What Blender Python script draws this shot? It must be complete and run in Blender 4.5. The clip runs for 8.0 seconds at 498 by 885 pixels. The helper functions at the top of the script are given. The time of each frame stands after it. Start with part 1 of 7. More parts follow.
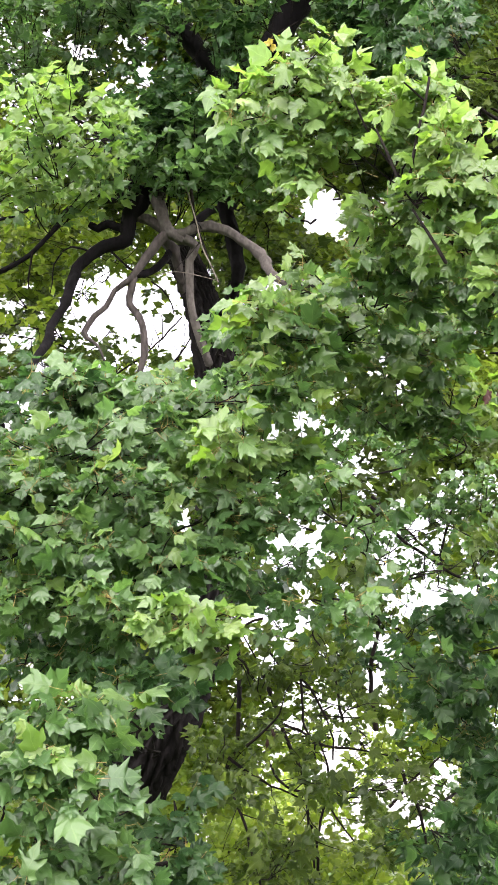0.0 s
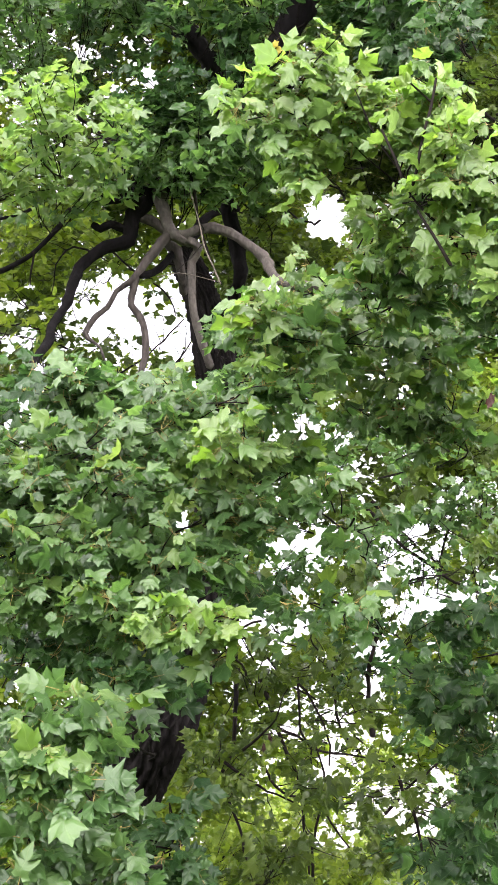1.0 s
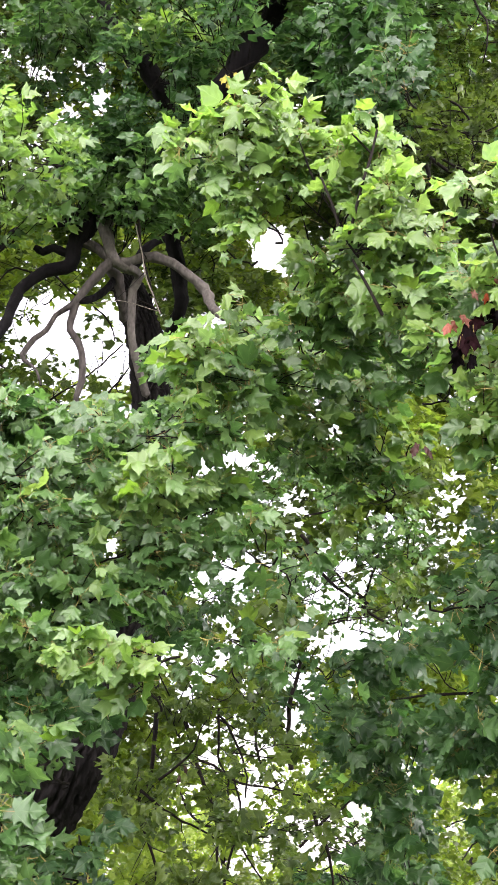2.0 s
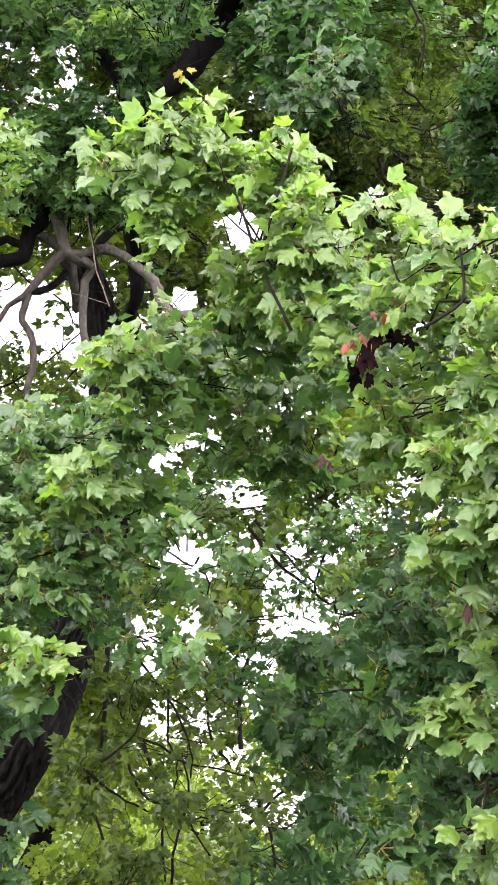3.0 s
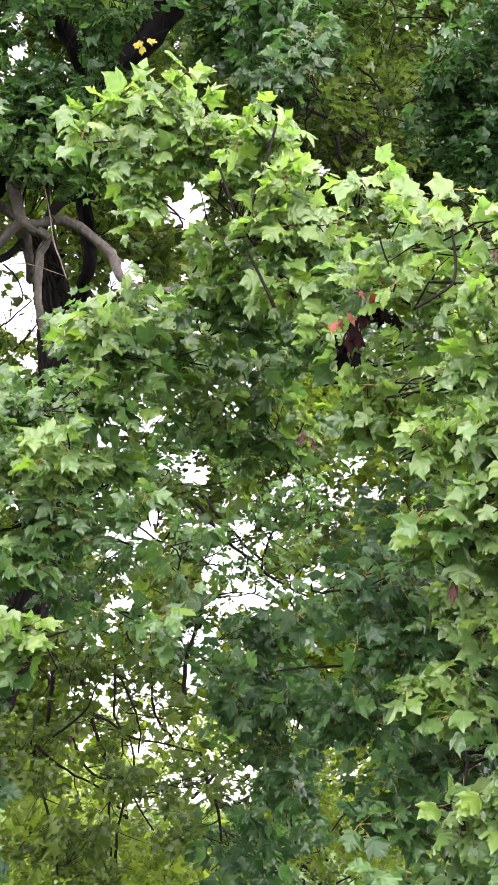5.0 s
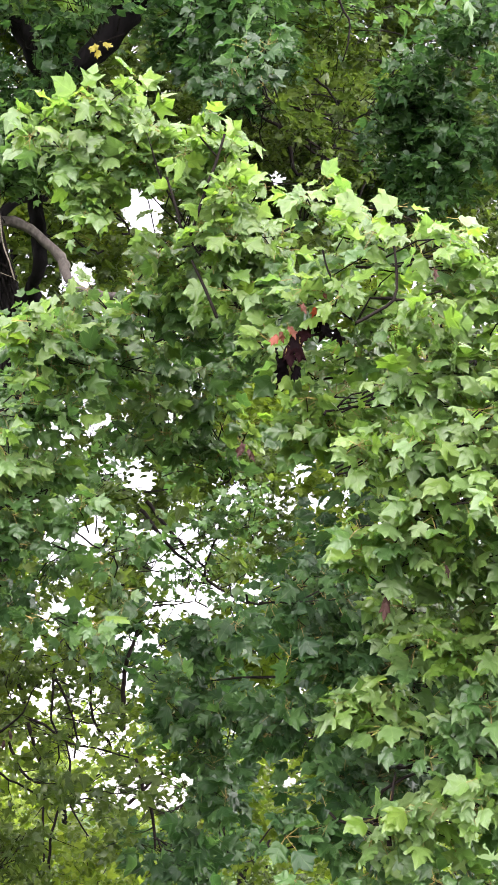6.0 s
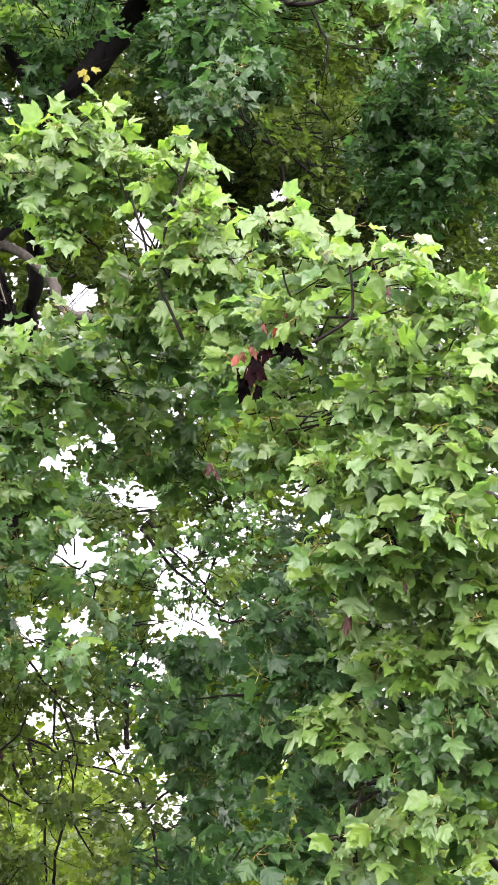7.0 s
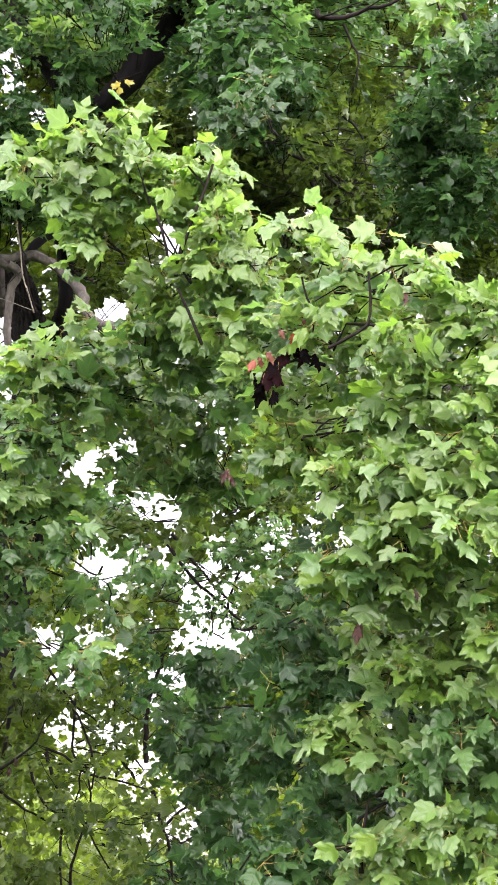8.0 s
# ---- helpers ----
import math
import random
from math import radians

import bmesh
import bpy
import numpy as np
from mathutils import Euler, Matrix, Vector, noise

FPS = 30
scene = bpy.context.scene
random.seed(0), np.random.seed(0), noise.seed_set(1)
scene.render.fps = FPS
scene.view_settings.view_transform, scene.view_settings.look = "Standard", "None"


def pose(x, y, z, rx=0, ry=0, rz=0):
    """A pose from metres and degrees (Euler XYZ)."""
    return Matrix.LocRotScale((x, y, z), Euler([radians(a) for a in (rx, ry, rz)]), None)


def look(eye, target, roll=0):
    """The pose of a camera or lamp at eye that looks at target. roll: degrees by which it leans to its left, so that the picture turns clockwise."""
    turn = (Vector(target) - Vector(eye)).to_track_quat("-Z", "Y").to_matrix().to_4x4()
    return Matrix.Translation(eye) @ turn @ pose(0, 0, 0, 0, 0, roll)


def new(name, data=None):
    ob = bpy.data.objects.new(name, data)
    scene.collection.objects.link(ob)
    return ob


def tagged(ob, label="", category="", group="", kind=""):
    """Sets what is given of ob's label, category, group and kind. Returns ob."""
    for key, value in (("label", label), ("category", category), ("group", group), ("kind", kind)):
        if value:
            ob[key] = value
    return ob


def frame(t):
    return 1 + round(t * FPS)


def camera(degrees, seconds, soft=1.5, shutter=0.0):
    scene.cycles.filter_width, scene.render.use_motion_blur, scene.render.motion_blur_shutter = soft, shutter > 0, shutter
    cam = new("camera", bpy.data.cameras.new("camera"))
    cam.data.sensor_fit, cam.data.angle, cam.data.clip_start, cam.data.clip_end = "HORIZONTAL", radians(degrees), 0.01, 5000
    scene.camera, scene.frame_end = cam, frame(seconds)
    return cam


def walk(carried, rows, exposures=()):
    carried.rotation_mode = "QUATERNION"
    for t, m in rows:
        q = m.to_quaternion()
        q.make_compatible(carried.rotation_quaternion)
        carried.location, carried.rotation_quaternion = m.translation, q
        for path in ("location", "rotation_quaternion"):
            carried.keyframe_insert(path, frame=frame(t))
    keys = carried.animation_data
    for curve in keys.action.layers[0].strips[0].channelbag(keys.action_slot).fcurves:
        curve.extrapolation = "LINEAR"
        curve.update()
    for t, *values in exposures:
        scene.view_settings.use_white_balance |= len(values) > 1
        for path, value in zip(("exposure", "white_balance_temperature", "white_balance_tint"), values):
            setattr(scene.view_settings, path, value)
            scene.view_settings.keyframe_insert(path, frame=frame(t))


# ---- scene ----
cam = camera(20, 8.0, soft=1.6)
walk(cam, [
    (0.0, pose(0.005, -0.035, 1.708, 105.77, 2.65, 0.78)),
    (0.5, pose(0.004, -0.009, 1.712, 105.95, 2.59, 1.69)),
    (1.0, pose(0.000, 0.000, 1.700, 106.01, 1.92, 0.55)),
    (1.5, pose(0.008, -0.025, 1.727, 106.42, 0.60, -1.46)),
    (1.7, pose(0.006, -0.035, 1.731, 106.81, 0.15, -2.34)),
    (2.8, pose(0.275, -0.212, 1.823, 105.85, -0.39, -2.65)),
    (3.0, pose(0.320, -0.271, 1.847, 105.28, -0.65, -2.75)),
    (3.5, pose(0.398, -0.333, 1.869, 104.19, -0.94, -3.17)),
    (4.0, pose(0.321, -0.309, 1.858, 103.94, -0.80, -4.14)),
    (4.2, pose(0.270, -0.273, 1.860, 104.04, -0.62, -4.45)),
    (5.3, pose(0.082, -0.246, 1.848, 104.38, -1.15, -7.10)),
    (5.5, pose(0.077, -0.252, 1.852, 104.38, -1.44, -7.62)),
    (6.0, pose(0.155, -0.257, 1.870, 104.57, -1.86, -8.52)),
    (6.5, pose(0.264, -0.295, 1.866, 104.95, -1.33, -8.14)),
    (7.0, pose(0.357, -0.322, 1.878, 105.18, -1.18, -7.04)),
    (7.5, pose(0.430, -0.391, 1.877, 105.38, -1.59, -6.05)),
    (8.0, pose(0.426, -0.301, 1.829, 106.11, -2.77, -5.96)),
])

# ---- light: a bright overcast sky and a wide weak sun ----
world = bpy.data.worlds.new("overcast_sky")
scene.world = world
world.use_nodes = True
wn, wl = world.node_tree.nodes, world.node_tree.links
wn.clear()
sky = wn.new("ShaderNodeTexSky")
sky.sky_type, sky.sun_disc = "NISHITA", False
sky.sun_elevation, sky.sun_rotation = radians(60), radians(159)
sky.air_density, sky.dust_density, sky.ozone_density = 1.0, 2.0, 1.0
veil = wn.new("ShaderNodeMix")          # an even white cloud sheet hides most of the blue
veil.data_type = "RGBA"
veil.inputs[0].default_value = 0.93
veil.inputs[7].default_value = (1.02, 0.92, 0.955, 1)
background = wn.new("ShaderNodeBackground")
background.inputs["Strength"].default_value = 0.082
out = wn.new("ShaderNodeOutputWorld")
wl.new(sky.outputs[0], veil.inputs[6])
wl.new(veil.outputs[2], background.inputs["Color"])
wl.new(background.outputs[0], out.inputs["Surface"])

sun = new("sun", bpy.data.lights.new("sun", "SUN"))
sun.data.energy, sun.data.angle, sun.data.color = 1.25, radians(170), (1.0, 0.955, 0.94)
sun.matrix_world = look((2.0, -5.2, 9.6), (0, 0, 0))
scene.view_settings.exposure = 4.88


# ---- materials ----
def mix_rgb(nt, fac, a, b, blend="MIX"):
    n = nt.nodes.new("ShaderNodeMix")
    n.data_type, n.blend_type = "RGBA", blend
    for socket, value in ((n.inputs[0], fac), (n.inputs[6], a), (n.inputs[7], b)):
        if hasattr(value, "is_linked"):
            nt.links.new(value, socket)
        else:
            socket.default_value = value
    return n.outputs[2]


def ramp(nt, fac, stops):
    n = nt.nodes.new("ShaderNodeValToRGB")
    while len(n.color_ramp.elements) < len(stops):
        n.color_ramp.elements.new(0.5)
    for el, (pos, col) in zip(n.color_ramp.elements, stops):
        el.position, el.color = pos, (*col, 1)
    nt.links.new(fac, n.inputs[0])
    return n.outputs[0]


def math_node(nt, op, a, b=0.0):
    n = nt.nodes.new("ShaderNodeMath")
    n.operation = op
    for socket, value in ((n.inputs[0], a), (n.inputs[1], b)):
        if hasattr(value, "is_linked"):
            nt.links.new(value, socket)
        else:
            socket.default_value = value
    return n.outputs[0]


def leaf_material(name, tones, single, through_light=0.58, gloss=0.34, fleck=(0.040, 0.075, 0.022), shine=0.85):
    """A leaf blade: colour differs leaf by leaf, veins paler, light shines through."""
    mat = bpy.data.materials.new(name)
    mat.use_nodes = True
    nt = mat.node_tree
    nt.nodes.clear()
    if single:
        pick = nt.nodes.new("ShaderNodeObjectInfo").outputs["Random"]
    else:
        pick = nt.nodes.new("ShaderNodeNewGeometry").outputs["Random Per Island"]
    base = ramp(nt, pick, tones)
    # patches of paler and deeper growth through the crown
    co = nt.nodes.new("ShaderNodeNewGeometry").outputs["Position"]
    patch = nt.nodes.new("ShaderNodeTexNoise")
    patch.inputs["Scale"].default_value, patch.inputs["Detail"].default_value = 2.3, 3
    nt.links.new(co, patch.inputs["Vector"])
    hsv = nt.nodes.new("ShaderNodeHueSaturation")
    nt.links.new(base, hsv.inputs["Color"])
    nt.links.new(math_node(nt, "ADD", math_node(nt, "MULTIPLY", patch.outputs[0], 0.5), 0.76), hsv.inputs["Value"])
    # veins from the blade's own coordinates
    at = nt.nodes.new("ShaderNodeAttribute")
    at.attribute_name = "blade"
    sep = nt.nodes.new("ShaderNodeSeparateXYZ")
    nt.links.new(at.outputs["Vector"], sep.inputs[0])
    ang = math_node(nt, "ARCTAN2", sep.outputs[0], math_node(nt, "ADD", sep.outputs[1], 0.04))
    spoke = math_node(nt, "ABSOLUTE", math_node(nt, "SINE", math_node(nt, "MULTIPLY", ang, 3.9)))
    vein = math_node(nt, "LESS_THAN", spoke, 0.11)
    mottle = nt.nodes.new("ShaderNodeTexNoise")
    mottle.inputs["Scale"].default_value, mottle.inputs["Detail"].default_value = 42, 4
    nt.links.new(co, mottle.inputs["Vector"])
    col = mix_rgb(nt, math_node(nt, "MULTIPLY", vein, 0.10 if tones[0][1][1] > 0.02 else 0.0), hsv.outputs[0], (0.34, 0.46, 0.20, 1))
    # the blade is deeper coloured between the ribs and at the margin
    web = math_node(nt, "MULTIPLY", spoke, math_node(nt, "MULTIPLY", sep.outputs[1], 0.30))
    col = mix_rgb(nt, web, col, (*fleck, 1))
    col = mix_rgb(nt, math_node(nt, "MULTIPLY", mottle.outputs[0], 0.35), col, (*fleck, 1))
    bsdf = nt.nodes.new("ShaderNodeBsdfPrincipled")
    nt.links.new(col, bsdf.inputs["Base Color"])
    bsdf.inputs["Roughness"].default_value = gloss
    bsdf.inputs["Specular IOR Level"].default_value = shine
    bump = nt.nodes.new("ShaderNodeBump")
    bump.inputs["Strength"].default_value, bump.inputs["Distance"].default_value = 0.9, 0.005
    nt.links.new(math_node(nt, "SUBTRACT", mottle.outputs[0], math_node(nt, "MULTIPLY", vein, 0.6)), bump.inputs["Height"])
    nt.links.new(bump.outputs[0], bsdf.inputs["Normal"])
    glow = nt.nodes.new("ShaderNodeBsdfTranslucent")
    warm = mix_rgb(nt, 1.0, col, (1.26, 1.32, 0.80, 1), "MULTIPLY")
    nt.links.new(warm, glow.inputs["Color"])
    mixer = nt.nodes.new("ShaderNodeMixShader")
    mixer.inputs[0].default_value = through_light
    end = nt.nodes.new("ShaderNodeOutputMaterial")
    nt.links.new(bsdf.outputs[0], mixer.inputs[1])
    nt.links.new(glow.outputs[0], mixer.inputs[2])
    nt.links.new(mixer.outputs[0], end.inputs["Surface"])
    return mat


def surface(name, dark, light, scale, rough=0.85, stretch=(1, 1, 1), depth=0.01, contrast=0.5):
    """Bark, twig, soil: noise at two scales with relief."""
    mat = bpy.data.materials.new(name)
    mat.use_nodes = True
    nt = mat.node_tree
    bsdf = nt.nodes["Principled BSDF"]
    co = nt.nodes.new("ShaderNodeTexCoord").outputs["Object"]
    mp = nt.nodes.new("ShaderNodeMapping")
    mp.inputs["Scale"].default_value = stretch
    nt.links.new(co, mp.inputs[0])
    fine, broad = nt.nodes.new("ShaderNodeTexNoise"), nt.nodes.new("ShaderNodeTexNoise")
    for n, s, d in ((fine, scale, 6), (broad, scale * 0.16, 3)):
        n.inputs["Scale"].default_value, n.inputs["Detail"].default_value = s, d
        nt.links.new(mp.outputs[0], n.inputs["Vector"])
    both = math_node(nt, "ADD", math_node(nt, "MULTIPLY", fine.outputs[0], 0.6), math_node(nt, "MULTIPLY", broad.outputs[0], 0.4))
    nt.links.new(ramp(nt, both, ((0.5 - contrast * 0.3, dark), (0.5 + contrast * 0.3, light))), bsdf.inputs["Base Color"])
    bsdf.inputs["Roughness"].default_value = rough
    bsdf.inputs["Specular IOR Level"].default_value = 0.06
    bump = nt.nodes.new("ShaderNodeBump")
    bump.inputs["Strength"].default_value, bump.inputs["Distance"].default_value = 0.9, depth
    nt.links.new(both, bump.inputs["Height"])
    nt.links.new(bump.outputs[0], bsdf.inputs["Normal"])
    return mat


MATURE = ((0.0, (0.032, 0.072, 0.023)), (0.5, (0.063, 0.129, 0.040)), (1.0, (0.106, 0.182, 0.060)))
# young green; bluish stops paint in sky sheen, saturated ones light shining through
YOUNG_SHEEN = ((0.0, (0.084, 0.154, 0.040)), (0.22, (0.126, 0.210, 0.026)), (0.42, (0.106, 0.180, 0.062)), (0.62, (0.150, 0.226, 0.036)), (0.82, (0.130, 0.202, 0.084)), (1.0, (0.160, 0.224, 0.064)))
OLIVE = ((0.0, (0.028, 0.050, 0.011)), (0.5, (0.058, 0.086, 0.017)), (1.0, (0.100, 0.138, 0.027)))
# yellow-green of far foliage, with its backlit glow put into the colour
BRIGHT_BACKLIT = ((0.0, (0.090, 0.140, 0.016)), (0.5, (0.145, 0.205, 0.024)), (1.0, (0.22, 0.28, 0.038)))
# deep green that also puts the shade of inner, overhung sprays into colour
DEEP_SHADE = ((0.0, (0.016, 0.043, 0.016)), (0.5, (0.031, 0.072, 0.024)), (1.0, (0.062, 0.118, 0.039)))
SHINE = {"mature": 0.6, "young": 0.6, "olive": 0.3, "bright": 0.3, "deep_shade": 0.35}
FLECK = {"mature": (0.040, 0.075, 0.022), "young": (0.040, 0.075, 0.022), "olive": (0.026, 0.042, 0.006), "bright": (0.05, 0.075, 0.008), "deep_shade": (0.020, 0.045, 0.016)}
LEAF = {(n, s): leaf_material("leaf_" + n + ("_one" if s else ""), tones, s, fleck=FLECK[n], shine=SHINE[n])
        for n, tones in (("mature", MATURE), ("young", YOUNG_SHEEN), ("olive", OLIVE), ("bright", BRIGHT_BACKLIT), ("deep_shade", DEEP_SHADE)) for s in (False, True)}
DEAD = leaf_material("leaf_withered", ((0.0, (0.0012, 0.0008, 0.0012)), (0.6, (0.0020, 0.0012, 0.0018)), (1.0, (0.009, 0.0025, 0.0035))), True, 0.05, 0.9, (0.002, 0.001, 0.001), 0.03)
RUST = leaf_material("leaf_rust", ((0.0, (0.085, 0.018, 0.010)), (0.6, (0.11, 0.036, 0.024)), (1.0, (0.24, 0.034, 0.010))), True, 0.3, 0.6, (0.05, 0.012, 0.008), 0.3)
MAROON = leaf_material("leaf_maroon", ((0.0, (0.026, 0.008, 0.008)), (1.0, (0.046, 0.013, 0.010))), True, 0.25, 0.6, (0.02, 0.006, 0.006), 0.3)
YELLOW = leaf_material("leaf_yellow", ((0.0, (0.45, 0.36, 0.03)), (1.0, (0.55, 0.42, 0.04))), True, 0.4, 0.45)
STALK = surface("leaf_stalk", (0.12, 0.088, 0.030), (0.25, 0.20, 0.075), 90, 0.6, depth=0.0005)
# near-black: backlight and canopy shade are put into these two bark colours
BARK_DARK_SHADED = surface("shaded_dark_bark", (0.0012, 0.0010, 0.0012), (0.0052, 0.0043, 0.0050), 26, 0.95, (1, 1, 0.22), 0.03, 0.6)
BARK_TRUNK_SHADED = surface("shaded_trunk_bark", (0.0018, 0.0015, 0.0017), (0.0150, 0.0126, 0.0132), 34, 0.95, (1, 1, 0.22), 0.03, 0.6)
BARK_PALE = surface("pale_vine", (0.05, 0.042, 0.036), (0.14, 0.12, 0.10), 60, 0.8, depth=0.002)
# darker version of the grey limb bark, with backlit shade in its colour
BARK_MID_SHADED = surface("shaded_brown_bark", (0.010, 0.008, 0.008), (0.062, 0.052, 0.050), 44, 0.9, (1, 1, 0.4), 0.012, 0.7)
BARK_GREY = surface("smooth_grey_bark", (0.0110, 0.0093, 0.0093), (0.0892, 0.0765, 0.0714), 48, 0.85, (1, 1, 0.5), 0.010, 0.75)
TWIG = surface("twig_bark", (0.0025, 0.0018, 0.0018), (0.011, 0.0078, 0.0072), 60, 0.8, depth=0.002)
GRASS = surface("lawn", (0.014, 0.028, 0.007), (0.034, 0.056, 0.012), 3.0, 0.95, depth=0.03)


# ---- builders ----


def unit(v):
    return v / np.maximum(np.linalg.norm(v, axis=-1, keepdims=True), 1e-9)


def raw_mesh(name, co, tri, blade=None, slots=(), slot=None):
    """A mesh of triangles from arrays; blade: each point's place on its leaf."""
    me = bpy.data.meshes.new(name)
    me.vertices.add(len(co))
    me.vertices.foreach_set("co", np.ascontiguousarray(co, dtype=np.float32).ravel())
    me.loops.add(len(tri) * 3)
    me.loops.foreach_set("vertex_index", np.ascontiguousarray(tri, dtype=np.int32).ravel())
    me.polygons.add(len(tri))
    me.polygons.foreach_set("loop_start", np.arange(0, len(tri) * 3, 3, dtype=np.int32))
    for m in slots:
        me.materials.append(m)
    if slot is not None:
        me.polygons.foreach_set("material_index", np.ascontiguousarray(slot, dtype=np.int32))
    if blade is not None:
        at = me.attributes.new("blade", "FLOAT_VECTOR", "POINT")
        at.data.foreach_set("vector", np.ascontiguousarray(blade, dtype=np.float32).ravel())
    me.update(calc_edges=True)
    me.shade_smooth()
    return me


# half outlines from the stalk to the tip: (x, y, rib point it hangs on)
BROAD = ((0.12, -0.06, 0), (0.28, -0.05, 0), (0.44, 0.03, 0), (0.39, 0.17, 0), (0.46, 0.32, 1), (0.55, 0.47, 1), (0.63, 0.68, 1),
         (0.50, 0.65, 2), (0.37, 0.63, 2), (0.33, 0.75, 2), (0.20, 0.86, 3), (0.09, 0.99, 3))
BLUNT = ((0.14, -0.05, 0), (0.30, 0.00, 0), (0.38, 0.12, 0), (0.45, 0.24, 1), (0.50, 0.38, 1), (0.55, 0.51, 1), (0.60, 0.66, 1),
         (0.45, 0.65, 2), (0.34, 0.68, 2), (0.28, 0.78, 2), (0.19, 0.90, 3), (0.09, 1.00, 3))
LOBED = ((0.09, -0.06, 0), (0.25, -0.10, 0), (0.47, -0.03, 0), (0.36, 0.13, 0), (0.35, 0.24, 1), (0.47, 0.36, 1), (0.58, 0.50, 1),
         (0.70, 0.71, 1), (0.51, 0.64, 2), (0.31, 0.60, 2), (0.31, 0.73, 2), (0.19, 0.86, 3))
SPINE = (0.0, 0.25, 0.5, 0.80, 1.10)


def leaf_shape(kind, fold, droop, curl, rim=BROAD, skew=0.0):
    """A three- to five-lobed maple leaf, one unit long, its stalk end at the origin and its tip along +y."""
    spine = SPINE
    if kind == "far":
        rim, spine = ((0.42, 0.04, 0), (0.58, 0.62, 0), (0.26, 0.60, 0)), (0.0, 1.08)
    elif kind == "coarse":
        rim, spine = ((0.26, -0.06, 0), (0.43, 0.08, 0), (0.44, 0.29, 1), (0.64, 0.64, 1), (0.28, 0.60, 1)), (0.0, 0.5, 1.12)
    k, n = len(spine), len(rim)
    pts = [(0, y, 0.0) for y in spine] + [(x, y, 0.0) for x, y, _ in rim] + [(-x, y, 0.0) for x, y, _ in rim]
    tri = []
    for side in (0, 1):
        half = []
        for q in range(n):
            i = rim[q][2]
            if q + 1 < n:
                half.append((i, k + q, k + q + 1))
                half += [(s, k + q + 1, s + 1) for s in range(i, rim[q + 1][2])]
            else:
                half += [(s, k + q, s + 1) for s in range(i, k - 1)]
        tri += [[v + (side * n if v >= k else 0) for v in t][::1 if side == 0 else -1] for t in half]
    p = np.array(pts)
    blade = p.copy()
    x, y = np.abs(p[:, 0]), p[:, 1]
    p[:, 2] = fold * x - droop * y ** 2 - curl * x ** 2 + 0.08 * np.sin(9 * y + 8 * p[:, 0]) + 0.17 * x * np.sin(17 * y + 13 * x) + 0.35 * skew * p[:, 0] * y
    p[:, 0] += skew * 0.35 * y ** 2 + skew * 0.12 * x
    return p, np.array(tri), blade


FINE = [leaf_shape("fine", *v) for v in ((0.30, 0.14, 0.6, BROAD, 0.25), (0.15, 0.30, 0.9, BLUNT, -0.3), (0.50, 0.10, 0.5, LOBED, 0.1), (0.05, 0.18, 0.9, BROAD, -0.25),
                                         (0.30, 0.42, 0.7, BLUNT, 0.4), (-0.20, 0.22, 0.3, BROAD, 0.0), (0.70, 0.25, 0.7, BLUNT, -0.15), (0.15, 0.50, 0.4, LOBED, -0.4))]
COARSE = [leaf_shape("coarse", f, d, c, skew=s) for f, d, c, s in ((0.35, 0.15, 0.5, 0.2), (0.10, 0.35, 0.7, -0.3), (0.6, 0.10, 0.4, 0.0), (-0.2, 0.22, 0.4, 0.3))]
FAR = [leaf_shape("far", f, d, c, skew=s) for f, d, c, s in ((0.35, 0.15, 0.5, 0.2), (0.05, 0.3, 0.6, -0.2), (0.6, 0.12, 0.4, 0.1))]


def part(name, me, parent, label="", kind=""):
    ob = new(name, me)
    ob.parent = parent
    return tagged(ob, label=label, kind=kind)


def tube_arrays(points, radii, sides=5, rough=0.0, seed=0):
    """Rings along a line of points, tapering, closed at the end."""
    P = np.array(points, float)
    r = np.array(radii, float)
    tan = unit(np.gradient(P, axis=0))
    ref = np.array((0.31, -0.9, 0.3))
    a = unit(np.cross(tan, ref))
    b = np.cross(tan, a)
    th = np.linspace(0, 2 * np.pi, sides, endpoint=False)
    ring = (a[:, None] * np.cos(th)[None, :, None] + b[:, None] * np.sin(th)[None, :, None])
    rr = np.repeat(r[:, None], sides, 1)
    if rough:
        g = np.random.default_rng(seed)
        rr = rr * (1 + rough * g.normal(0, 1, rr.shape))
    co = (P[:, None] + ring * rr[..., None]).reshape(-1, 3)
    i, j = np.meshgrid(np.arange(len(P) - 1), np.arange(sides), indexing="ij")
    a0, a1 = i * sides + j, i * sides + (j + 1) % sides
    tri = np.concatenate([np.stack([a0, a1, a0 + sides], -1).reshape(-1, 3), np.stack([a1, a1 + sides, a0 + sides], -1).reshape(-1, 3)])
    top = len(co)
    co = np.concatenate([co, P[-1:] + tan[-1:] * r[-1]])
    last = (len(P) - 1) * sides
    cap = np.array([(last + j, last + (j + 1) % sides, top) for j in range(sides)])
    return co, np.concatenate([tri, cap])


def smooth_line(points, step):
    """Catmull-Rom through (x, y, z, radius) rows."""
    Q = np.array(points, float)
    Q = np.concatenate([2 * Q[:1] - Q[1:2], Q, 2 * Q[-1:] - Q[-2:-1]])
    res = []
    for k in range(1, len(Q) - 2):
        p0, p1, p2, p3 = Q[k - 1:k + 3]
        n = max(2, int(np.linalg.norm(p2[:3] - p1[:3]) / step))
        for t in np.arange(n) / n:
            res.append(0.5 * (2 * p1 + (p2 - p0) * t + (2 * p0 - 5 * p1 + 4 * p2 - p3) * t ** 2 + (3 * p1 - p0 - 3 * p2 + p3) * t ** 3))
    res.append(Q[-2])
    return np.array(res)


